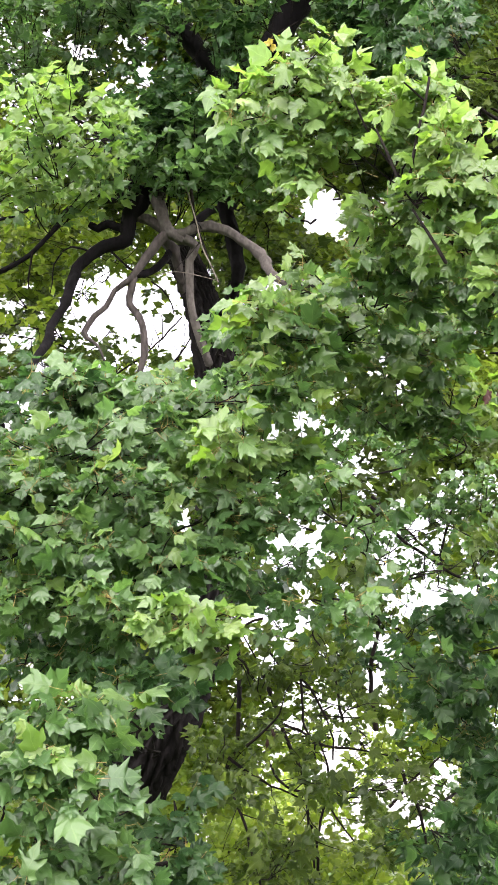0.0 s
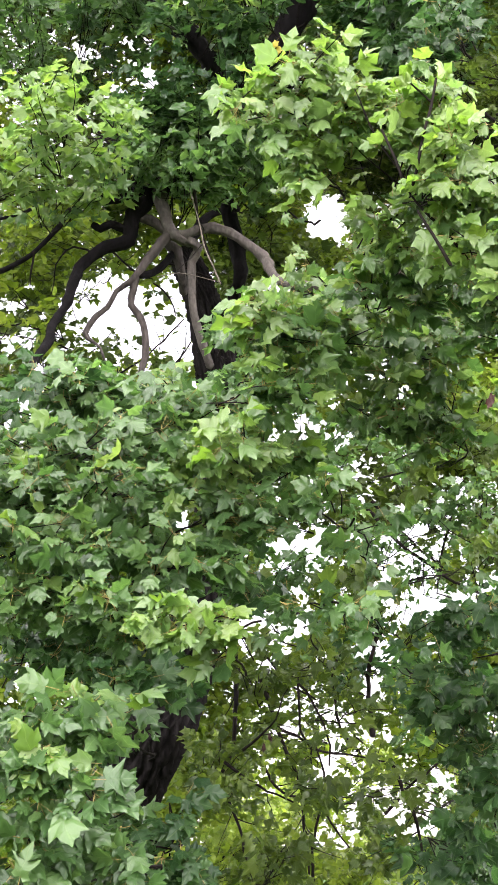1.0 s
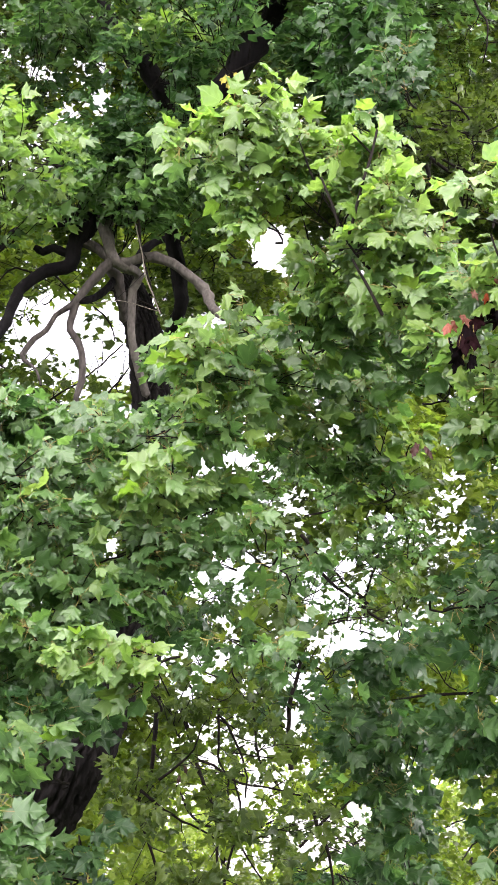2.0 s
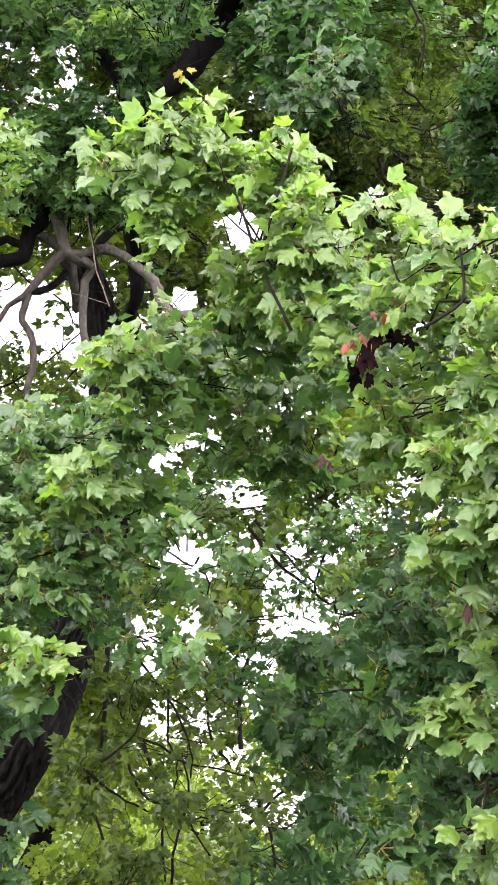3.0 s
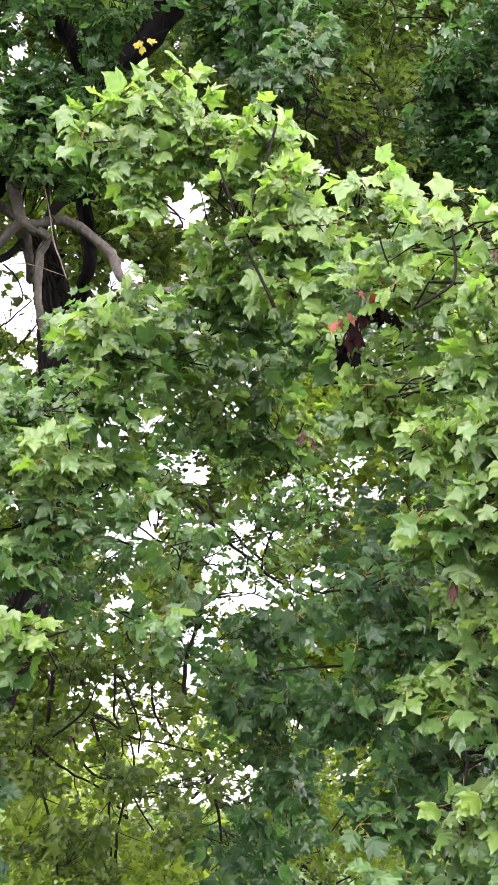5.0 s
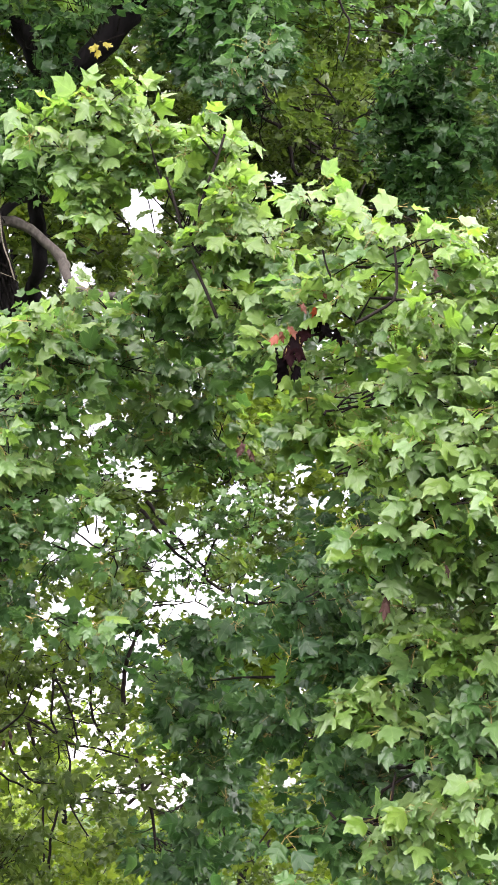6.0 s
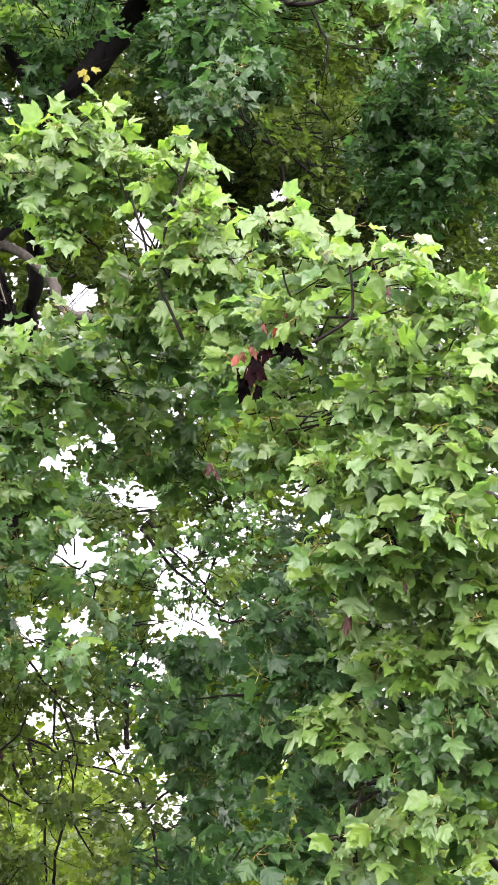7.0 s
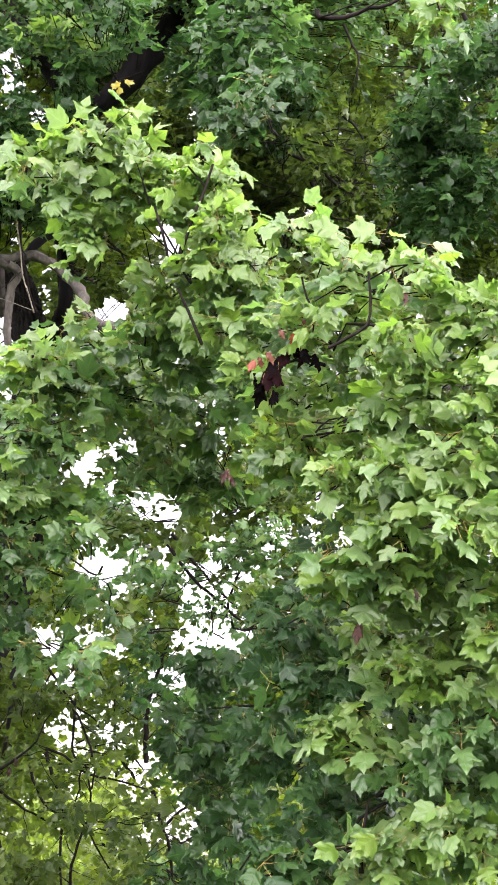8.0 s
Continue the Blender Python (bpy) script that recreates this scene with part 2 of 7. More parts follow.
def limb(tree, name, points, material, sides=12, label=""):
    """A bough with its own bends and knots, from (x, y, z, radius) rows."""
    Q = smooth_line(points, 0.045)
    r = np.maximum(Q[:, 3], 0.002)
    seed = int(abs(points[0][0] * 1000 + points[-1][2] * 7000)) % 9973
    g = np.random.default_rng(seed)
    wob = np.cumsum(g.normal(0, 0.06, (len(Q), 3)), 0)
    wob -= np.linspace(0, 1, len(Q))[:, None] * wob[-1]
    knots = 1 + 0.13 * np.sin(np.arange(len(Q)) * 0.6 + seed) * g.random(len(Q)) + 0.30 * (g.random(len(Q)) < 0.06)
    sides = sides + 4
    co, tri = tube_arrays(Q[:, :3] + wob * (r[:, None] * 1.3 + (0.022 if r.max() < 0.06 else 0.012)), r * knots, sides, 0.075, seed)
    return part(name, raw_mesh(name, co, tri, slots=(material,)), tree, label)


def twig(tree, points):
    """A crooked bare twig with short side shoots."""
    Q = smooth_line(points, 0.05)
    g = np.random.default_rng(int(abs(points[0][0] * 7919 + points[0][2] * 104729 + points[-1][0] * 31)) % 99991)
    walk_off = np.cumsum(g.normal(0, 0.0055, (len(Q), 3)), 0)
    walk_off -= np.linspace(0, 1, len(Q))[:, None] * walk_off[-1]
    P, r = Q[:, :3] + walk_off, Q[:, 3]
    co, tri = tube_arrays(P, r * (1 + 0.15 * g.random(len(r))), 6)
    cos, tris, off = [co], [tri], len(co)
    k = 2
    while k < len(P) - 1:
        along = unit(P[min(k + 1, len(P) - 1)] - P[k - 1])
        out_way = unit(np.cross(along, g.normal(0, 1, 3)) + 0.7 * along)
        n, L = 5, 0.08 + 0.26 * g.random()
        bend = g.normal(0, 0.25, 3) + np.array((0, 0, 0.1))
        line = [P[k] + out_way * L * u + bend * L * u * u * 0.5 + g.normal(0, 0.004, 3) * (u > 0) for u in np.linspace(0, 1, n)]
        co, tri = tube_arrays(line, np.linspace(min(r[k] * 0.5, 0.005), 0.0012, n), 4)
        cos.append(co), tris.append(tri + off)
        off += len(co)
        k += 1 + int(3 * g.random())
    return part("twig", raw_mesh("twig", np.concatenate(cos), np.concatenate(tris), slots=(TWIG,)), tree)


def furrowed_trunk(tree, points, label=""):
    """A trunk with long interlacing bark ridges cut into its surface."""
    Q = smooth_line(points, 0.025)
    n, sides = len(Q), 110
    tan = unit(np.gradient(Q[:, :3], axis=0))
    a = unit(np.cross(tan, np.array((0.31, -0.9, 0.3))))
    b = np.cross(tan, a)
    th = np.linspace(0, 2 * np.pi, sides, endpoint=False)
    T, H = np.meshgrid(th, np.arange(n) * 0.025)
    # ridges wander and join as they climb
    ph = 13 * T + 1.1 * np.sin(5.0 * H + 2 * T) + 0.9 * np.sin(11.0 * H - 3 * T) + 0.6 * np.sin(23 * H + 5 * T)
    ridge = 1 - np.abs(np.sin(ph / 1.0)) ** 0.6
    cross = np.sin(31 * H + 6 * np.sin(3 * T) + 4 * np.sin(7 * T)) ** 8
    rough = np.random.default_rng(3).normal(0, 1, T.shape)
    flake = np.sin(47 * H + 9 * np.sin(13 * T + 2 * H)) * np.sin(29 * T + 5 * np.sin(17 * H))
    r = Q[:, 3:4] * (1 + 0.03 * np.sin(3 * T + 1.3 * H)) - 0.042 * ridge - 0.016 * cross + 0.006 * flake + 0.0045 * rough
    ring = a[:, None] * np.cos(T)[..., None] + b[:, None] * np.sin(T)[..., None]
    co = (Q[:, None, :3] + ring * np.maximum(r, 0.02)[..., None]).reshape(-1, 3)
    i, j = np.meshgrid(np.arange(n - 1), np.arange(sides), indexing="ij")
    a0, a1 = i * sides + j, i * sides + (j + 1) % sides
    tri = np.concatenate([np.stack([a0, a1, a0 + sides], -1).reshape(-1, 3), np.stack([a1, a1 + sides, a0 + sides], -1).reshape(-1, 3)])
    return part("trunk", raw_mesh("trunk", co, tri, slots=(BARK_TRUNK_SHADED,)), tree, label)


GAPS = []      # sight lines where the crowns are open: start, end, radius at both, share of leaves missing


def gap(x0, y0, z0, x1, y1, z1, r0, r1, share):
    GAPS.append((np.array((x0, y0, z0)), np.array((x1, y1, z1)), r0, r1, share))


def kept(p, g, ease=1.0):
    """Which of the points stay, outside the open sight lines."""
    ok = np.ones(len(p), bool)
    for a, b, r0, r1, share in GAPS:
        ab = b - a
        t = (p - a) @ ab / (ab @ ab)
        d = np.linalg.norm(p - a - np.clip(t, 0, 1)[:, None] * ab, axis=1)
        r = r0 + np.clip(t, 0, 1) * (r1 - r0)
        inside = (t > 0) & (d < r * (0.75 + 0.5 * g.random(len(p))))
        low_hedge = (p[:, 1] > 20) & (p[:, 2] < 1.8)
        ok &= ~(inside & ~low_hedge & (g.random(len(p)) < share * ease))
    return ok


def turn(tip, normal):
    """Rotations whose y goes along tip and whose z is near normal."""
    y = unit(tip)
    x = unit(np.cross(y, normal))
    z = np.cross(x, y)
    return np.stack([x, y, z], -1)


SINGLE = {}    # leaf meshes that single leaf objects share


def single_leaf(kind, k):
    if (kind, k) not in SINGLE:
        p, tri, blade = FINE[k]
        line = [(0, 0, 0), (0, -0.25, 0.02), (0, -0.5, 0.08)]
        co, tr = tube_arrays(line, (0.012, 0.011, 0.014), 4)
        mat = {"dead": DEAD, "rust": RUST, "maroon": MAROON, "yellow": YELLOW}.get(kind) or LEAF[kind, True]
        SINGLE[kind, k] = raw_mesh("leaf", np.concatenate([p, co]), np.concatenate([tri, tr + len(p)]),
                                   np.concatenate([blade, co * 0 + (0.5, 0.2, 0)]), (mat, STALK), [0] * len(tri) + [1] * len(tr))
    return SINGLE[kind, k]




def clump(tree, x, y, z, rx, ry, rz, n, kind, detail=COARSE, single=0, size=0.070, droop=0.22, seed=0, face=(0, -0.55, 0.84), spread=1.6, ease=1.0):
    """A spray of the crown: forking twigs with paired leaves and tufts at their ends. face: where its leaves turn their upper side."""
    g = np.random.default_rng(int(abs(x * 131 + y * 577 + z * 929) * 10) + seed)
    c, rad = np.array((x, y, z)), np.array((rx, ry, rz))
    per = 9
    m = max(2, int(n / per))
    root = c + unit(np.array((g.normal(0, 0.9), 0.9, g.normal(-0.2, 0.6)))) * rad * 1.2
    # twig ends fill the spray; more of them near its skin
    d = unit(g.normal(0, 1, (m, 3)))
    end = c + d * rad * (g.random((m, 1)) ** 0.45)
    start = root + (end - root) * (0.15 + 0.5 * g.random((m, 1))) + g.normal(0, 0.12, (m, 3)) * rad
    along = end - start
    length = np.linalg.norm(along, axis=1)
    short = np.minimum(1, 0.45 / np.maximum(length, 0.01))
    start = end - along * short[:, None]
    mid = (start + end) / 2 + g.normal(0, 0.06, (m, 3)) * np.minimum(length, 0.45)[:, None] + np.array((0, 0, 0.03))
    ok_twig = kept(mid, g, ease)
    # leaf places along the twigs
    ti = np.repeat(np.arange(m), per)
    u = np.tile(np.concatenate([np.linspace(0.35, 0.9, per - 4), np.full(4, 1.0)]), m) + g.normal(0, 0.03, m * per)
    u = np.clip(u, 0, 1)[:, None]
    node = start[ti] * (1 - u) ** 2 + 2 * mid[ti] * u * (1 - u) + end[ti] * u ** 2
    tdir = unit(end - start)[ti]
    away = unit(np.cross(tdir, g.normal(0, 1, (m * per, 3))))
    stalk = unit(away + 0.6 * tdir + np.array((0, 0, 0.15)))
    size_each = size * (0.55 + 0.62 * g.random(m * per)) * np.where(u[:, 0] > 0.97, 0.92, 1.0)
    plen = size_each * (0.55 + 0.5 * g.random(m * per))
    base = node + stalk * plen[:, None]
    loose = np.where(g.random((m * per, 1)) < 0.35, 2.2, 1.0)       # some hang or turn edge on
    out_ = unit(unit(np.array(face)) + spread * loose * g.normal(0, 0.30, (m * per, 3)))
    flat = unit(stalk * np.array((1, 1, 0.3))) + np.array((0, -0.12, -droop)) + g.normal(0, 0.25, (m * per, 3))
    tip = unit(flat - 0.85 * (flat * out_).sum(1, keepdims=True) * out_)
    R = turn(tip, out_) * np.stack([0.76 + 0.34 * g.random(m * per), np.ones(m * per), np.ones(m * per)], -1)[:, None, :]
    ok = kept(base + tip * (0.5 * size_each)[:, None], g, ease)
    base, R, size_each, node = base[ok], R[ok], size_each[ok], node[ok]
    shapes = detail
    fine = detail is FINE
    pick = g.integers(0, len(shapes), len(base))
    # one bough runs from the spray's root through its middle
    bow = smooth_line([(*(root + unit(g.normal(0, 1, 3)) * rad * 0.4), 0.0044), (*root, 0.0040), (*((root + c) / 2 + g.normal(0, 0.13, 3) * rad), 0.0034),
                       (*(c + g.normal(0, 0.1, 3) * rad), 0.0028), (*(c + d[0] * rad * 0.8), 0.0016)], 0.06)
    co, tr = tube_arrays(bow[:, :3] + g.normal(0, 0.004, (len(bow), 3)), bow[:, 3], 5)
    sprig = part("branch", raw_mesh("branch", co, tr, slots=(TWIG,)), tree)
    # forks and twigs
    tw_co, tw_tri, off = [], [], 0
    thin = 0.6 if detail is FAR else 1.0
    for k in np.nonzero(ok_twig)[0][::2 if detail is FAR else 1]:
        if length[k] < 0.05:
            continue
        line = [start[k], (start[k] + 2 * mid[k] + end[k]) / 4, end[k]]
        co, tr = tube_arrays(line, (0.0032 * thin, 0.0026 * thin, 0.0014 * thin), 4 if fine else 3)
        tw_co.append(co), tw_tri.append(tr + off)
        off += len(co)
    for k in range(max(1, m // 24)):
        e = start[g.integers(0, m)]
        bend = (root + e) / 2 + g.normal(0, 0.08, 3) * rad
        if kept(((e + bend) / 2)[None], g, ease)[0]:
            co, tr = tube_arrays([root, (root + 2 * bend + e) / 4, e], (0.0036, 0.0030, 0.0022), 4)
            tw_co.append(co), tw_tri.append(tr + off)
            off += len(co)
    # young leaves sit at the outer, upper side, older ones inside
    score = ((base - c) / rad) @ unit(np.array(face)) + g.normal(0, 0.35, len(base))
    fresh = score > {"young": -0.8, "mixed": 0.25, "mature": 1.0, "olive": 9.0, "bright": 9.0, "deep_shade": 9.0}[kind]
    old_kind = kind if kind in ("olive", "bright", "deep_shade") else "mature"
    lone = np.zeros(len(base), bool)
    if single:
        # the outermost leaves towards the open side are separate pieces
        order = np.argsort(-(base - c) @ np.array(face))
        lone[order[:single]] = True
    for i in np.nonzero(lone)[0]:
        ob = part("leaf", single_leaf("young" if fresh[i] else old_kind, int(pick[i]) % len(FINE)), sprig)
        s = size_each[i]
        ob.matrix_basis = Matrix([[*(R[i][r] * s), base[i][r]] for r in range(3)] + [[0, 0, 0, 1]])
    cos, tris, bl, sl, off = [], [], [], [], 0
    for k, (p, tri, blade) in enumerate(shapes):
        sel = np.nonzero((pick == k) & ~lone)[0]
        if not len(sel):
            continue
        co = np.einsum("nij,vj->nvi", R[sel], p) * size_each[sel, None, None] + base[sel, None]
        cos.append(co.reshape(-1, 3))
        tris.append((tri[None] + (np.arange(len(sel)) * len(p))[:, None, None] + off).reshape(-1, 3))
        bl.append(np.tile(blade, (len(sel), 1)))
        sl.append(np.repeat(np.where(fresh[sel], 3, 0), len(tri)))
        off += len(sel) * len(p)
    if fine:
        # leaf stalks: slim three-sided rods from node to blade
        sel = np.nonzero(~lone)[0]
        ax = unit(base[sel] - node[sel])
        s1 = unit(np.cross(ax, (0.3, 0.2, 0.9)))
        s2 = np.cross(ax, s1)
        rod = [s1, -0.5 * s1 + 0.87 * s2, -0.5 * s1 - 0.87 * s2]
        w = 0.0011
        co = np.stack([node[sel] + w * r for r in rod] + [base[sel] + w * r for r in rod], 1)
        tr = np.array([(0, 1, 3), (1, 4, 3), (1, 2, 4), (2, 5, 4), (2, 0, 5), (0, 3, 5)])
        cos.append(co.reshape(-1, 3))
        tris.append((tr[None] + (np.arange(len(sel)) * 6)[:, None, None] + off).reshape(-1, 3))
        bl.append(np.full((len(sel) * 6, 3), 0.4))
        sl.append(np.ones(len(sel) * 6))
        off += len(sel) * 6
    for co, tr in zip(tw_co, tw_tri):
        cos.append(co)
        bl.append(co * 0)
        sl.append(np.full(len(tr), 2))
    if tw_tri:
        tris.append(np.concatenate(tw_tri) + off)
    if cos:
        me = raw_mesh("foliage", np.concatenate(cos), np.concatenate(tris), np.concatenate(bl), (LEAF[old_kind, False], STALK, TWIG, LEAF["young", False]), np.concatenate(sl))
        part("foliage", me, sprig, kind="stuff")
    return sprig


def tree_root(name, x, y, label, group=""):
    ob = new(name)
    ob.location = (0, 0, 0)
    return tagged(ob, label=label, category="tree", group=group)


# ---- ground ----
bm = bmesh.new()
steps = [-400, -120, -40, -16, -8, -4, 0, 4, 8, 12, 16, 24, 40, 80, 160, 400]
grid = [[bm.verts.new((gx, gy, 0.05 * noise.noise((gx * 0.2, gy * 0.2, 0)) - 0.05)) for gx in steps] for gy in steps]
for r in range(len(steps) - 1):
    for q in range(len(steps) - 1):
        bm.faces.new((grid[r][q], grid[r][q + 1], grid[r + 1][q + 1], grid[r + 1][q]))
me = bpy.data.meshes.new("ground")
bm.to_mesh(me)
bm.free()
me.materials.append(GRASS)
ground = tagged(new("ground", me), label="mown green lawn under the trees", category="ground", kind="structure")


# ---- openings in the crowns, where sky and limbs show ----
gap(-0.52, 4.29, 3.42, -4.52, 37.33, 16.63, 0.088, 0.768, 1.00)
gap(-0.27, 4.30, 3.40, -2.36, 37.37, 16.48, 0.088, 0.768, 1.00)
gap(-0.40, 4.32, 3.32, -3.50, 37.56, 15.83, 0.110, 0.960, 1.00)
gap(-0.43, 4.28, 3.45, -3.70, 37.25, 16.91, 0.101, 0.880, 1.00)
gap(-0.25, 4.33, 3.28, -2.16, 37.66, 15.47, 0.064, 0.560, 0.95)
gap(-0.61, 4.70, 3.45, -4.87, 37.59, 15.72, 0.056, 0.448, 0.80)
gap(-0.77, 4.70, 3.46, -6.15, 37.58, 15.76, 0.048, 0.384, 0.80)
gap(-0.96, 5.60, 3.95, -6.43, 37.31, 16.69, 0.086, 0.576, 0.50)
gap(0.28, 4.22, 3.66, 2.44, 36.71, 18.78, 0.074, 0.640, 0.97)
gap(0.36, 4.61, 3.76, 2.90, 36.89, 18.15, 0.032, 0.256, 0.90)
gap(-0.00, 4.30, 3.40, -0.04, 37.38, 16.45, 0.026, 0.224, 0.95)
gap(-0.22, 4.48, 2.77, -1.92, 38.94, 11.01, 0.029, 0.253, 0.90)
gap(-0.20, 4.50, 2.70, -1.70, 39.12, 10.38, 0.026, 0.230, 0.85)
gap(0.32, 4.81, 3.08, 2.54, 38.46, 12.70, 0.052, 0.415, 0.75)
gap(0.18, 4.92, 2.68, 1.47, 39.37, 9.51, 0.060, 0.484, 0.85)
gap(0.48, 4.92, 2.69, 3.87, 39.33, 9.66, 0.081, 0.648, 0.95)
gap(0.59, 4.91, 2.73, 4.68, 39.25, 9.94, 0.063, 0.504, 0.95)
gap(0.78, 5.36, 2.94, 5.67, 39.02, 10.75, 0.071, 0.518, 0.70)
gap(0.50, 4.97, 2.51, 3.98, 39.75, 8.19, 0.054, 0.432, 0.95)
gap(0.18, 4.98, 2.46, 1.41, 39.86, 7.82, 0.049, 0.392, 0.90)
gap(0.02, 4.99, 2.45, 0.12, 39.89, 7.71, 0.032, 0.256, 0.80)
gap(0.28, 5.08, 2.13, 2.27, 40.62, 5.17, 0.061, 0.491, 0.80)
gap(0.21, 5.06, 2.19, 1.65, 40.48, 5.66, 0.045, 0.358, 0.80)
gap(0.36, 5.12, 1.99, 2.87, 40.95, 4.00, 0.051, 0.409, 0.95)
gap(0.26, 5.12, 1.98, 2.07, 40.97, 3.95, 0.038, 0.307, 0.90)
gap(0.62, 5.15, 1.89, 4.92, 41.17, 3.24, 0.051, 0.409, 0.97)
gap(0.50, 5.17, 1.80, 4.01, 41.38, 2.50, 0.051, 0.409, 0.95)
gap(0.43, 5.15, 1.88, 3.48, 41.20, 3.13, 0.033, 0.266, 0.90)
gap(0.59, 5.19, 1.74, 4.72, 41.52, 2.01, 0.038, 0.307, 0.95)
gap(0.56, 5.24, 1.58, 4.51, 41.89, 0.71, 0.045, 0.358, 0.95)
gap(0.41, 5.04, 2.26, 3.27, 40.32, 6.22, 0.058, 0.461, 0.80)
gap(0.05, 5.02, 2.32, 0.41, 40.18, 6.70, 0.028, 0.225, 0.90)
gap(0.10, 6.10, 2.18, 0.66, 40.69, 4.92, 0.034, 0.225, 0.80)
gap(0.23, 5.02, 2.34, 1.85, 40.15, 6.80, 0.038, 0.307, 0.80)
gap(0.39, 5.01, 2.36, 3.14, 40.10, 6.99, 0.038, 0.307, 0.80)
gap(-0.60, 4.86, 4.70, -4.34, 35.35, 23.55, 0.042, 0.307, 0.90)
gap(-0.52, 5.33, 4.88, -3.49, 35.53, 22.90, 0.115, 0.768, 0.60)
gap(-0.73, 5.28, 5.05, -4.89, 35.21, 24.03, 0.077, 0.512, 0.60)
gap(-0.38, 5.34, 4.83, -2.54, 35.63, 22.56, 0.058, 0.384, 0.60)
gap(-0.20, 5.25, 5.15, -1.34, 35.02, 24.68, 0.035, 0.230, 0.90)
gap(0.73, 4.59, 2.76, 3.08, 39.05, 8.96, 0.065, 0.518, 0.90)
gap(0.84, 4.62, 2.60, 3.92, 39.32, 7.73, 0.065, 0.518, 0.90)
gap(0.67, 4.69, 2.39, 2.54, 39.82, 6.00, 0.043, 0.345, 0.85)
gap(0.94, 4.53, 2.93, 4.72, 38.60, 10.38, 0.032, 0.253, 0.80)
gap(0.74, 4.80, 1.92, 3.13, 40.73, 2.29, 0.035, 0.276, 0.90)
gap(0.76, 4.65, 2.67, 3.09, 39.31, 8.55, 0.112, 0.892, 0.97)
gap(0.42, 4.67, 2.71, 0.36, 39.46, 8.88, 0.058, 0.461, 0.80)
gap(0.66, 4.74, 2.39, 2.31, 40.02, 6.35, 0.052, 0.415, 0.90)
gap(0.60, 4.59, 2.92, 1.82, 38.84, 10.57, 0.065, 0.518, 0.75)
gap(0.30, 4.56, 3.13, -0.54, 38.58, 12.22, 0.052, 0.415, 0.80)
gap(0.69, 4.69, 2.54, 2.54, 39.66, 7.52, 0.050, 0.403, 0.90)
gap(0.82, 4.63, 2.72, 3.54, 39.15, 8.96, 0.058, 0.461, 0.90)
gap(0.58, 4.74, 2.42, 1.66, 40.02, 6.55, 0.043, 0.345, 0.90)
gap(0.35, 4.17, 2.66, -0.23, 39.41, 9.24, 0.062, 0.553, 0.88)
gap(0.24, 4.14, 2.43, -1.28, 40.06, 7.34, 0.048, 0.432, 0.95)
gap(0.42, 4.34, 3.13, 0.38, 38.37, 12.65, 0.061, 0.507, 0.75)
gap(0.59, 4.38, 2.93, 1.78, 38.71, 11.03, 0.061, 0.507, 0.80)
gap(0.54, 4.29, 2.53, 1.39, 39.65, 7.93, 0.048, 0.415, 0.75)
gap(0.30, 4.16, 2.34, -0.73, 40.27, 6.44, 0.030, 0.276, 0.90)
gap(0.76, 4.60, 2.85, 3.14, 38.88, 10.01, 0.058, 0.461, 0.70)
gap(0.96, 4.55, 2.94, 4.68, 38.54, 10.71, 0.032, 0.253, 0.90)
gap(0.93, 5.09, 2.90, 4.13, 38.91, 9.60, 0.063, 0.461, 0.70)
gap(1.13, 5.13, 4.50, 5.10, 35.91, 19.66, 0.029, 0.192, 0.95)
gap(0.52, 4.32, 3.90, 1.21, 36.63, 18.39, 0.058, 0.461, 0.85)
gap(0.33, 4.41, 3.62, -0.37, 37.42, 16.16, 0.042, 0.333, 0.90)
gap(0.55, 4.85, 2.05, 1.41, 40.89, 3.61, 0.055, 0.438, 0.90)
gap(0.74, 4.87, 1.93, 2.92, 41.05, 2.61, 0.046, 0.368, 0.90)
gap(0.63, 4.76, 2.34, 2.02, 40.16, 5.96, 0.050, 0.403, 0.85)
gap(0.46, 4.83, 2.14, 0.71, 40.74, 4.35, 0.043, 0.345, 0.80)
gap(0.83, 4.90, 1.80, 3.64, 41.29, 1.57, 0.026, 0.207, 0.90)
gap(1.44, 4.92, 5.12, 7.17, 34.54, 23.77, 0.067, 0.448, 0.50)
gap(-0.09, 5.43, 3.87, -3.02, 37.88, 15.42, 0.054, 0.358, 0.90)
gap(0.34, 4.02, 3.73, 2.35, 36.86, 18.22, 0.051, 0.448, 0.95)
gap(0.59, 4.86, 1.95, 4.22, 40.65, 2.60, 0.065, 0.518, 0.96)
gap(0.57, 4.67, 2.69, 4.03, 39.14, 8.57, 0.061, 0.489, 0.95)
gap(0.11, 4.62, 3.11, 0.34, 38.75, 11.89, 0.050, 0.403, 0.75)
gap(0.33, 4.62, 3.02, 2.13, 38.71, 11.16, 0.046, 0.368, 0.75)
gap(1.71, 6.76, 6.13, 8.24, 34.81, 23.25, 0.064, 0.320, 0.70)
gap(0.14, 4.00, 2.51, 1.23, 36.00, 8.84, 0.057, 0.639, 0.84)
gap(0.05, 4.00, 2.47, 0.40, 36.00, 8.51, 0.032, 0.365, 0.84)
gap(0.38, 4.00, 2.51, 3.35, 36.00, 8.88, 0.036, 0.402, 0.84)
gap(0.47, 4.00, 2.53, 4.17, 36.00, 9.06, 0.041, 0.457, 0.84)
gap(0.41, 4.00, 2.34, 3.66, 36.00, 7.32, 0.040, 0.451, 0.84)
gap(0.02, 4.00, 2.32, 0.19, 36.00, 7.20, 0.040, 0.451, 0.84)
gap(0.08, 4.00, 2.26, 0.66, 36.00, 6.67, 0.035, 0.396, 0.84)
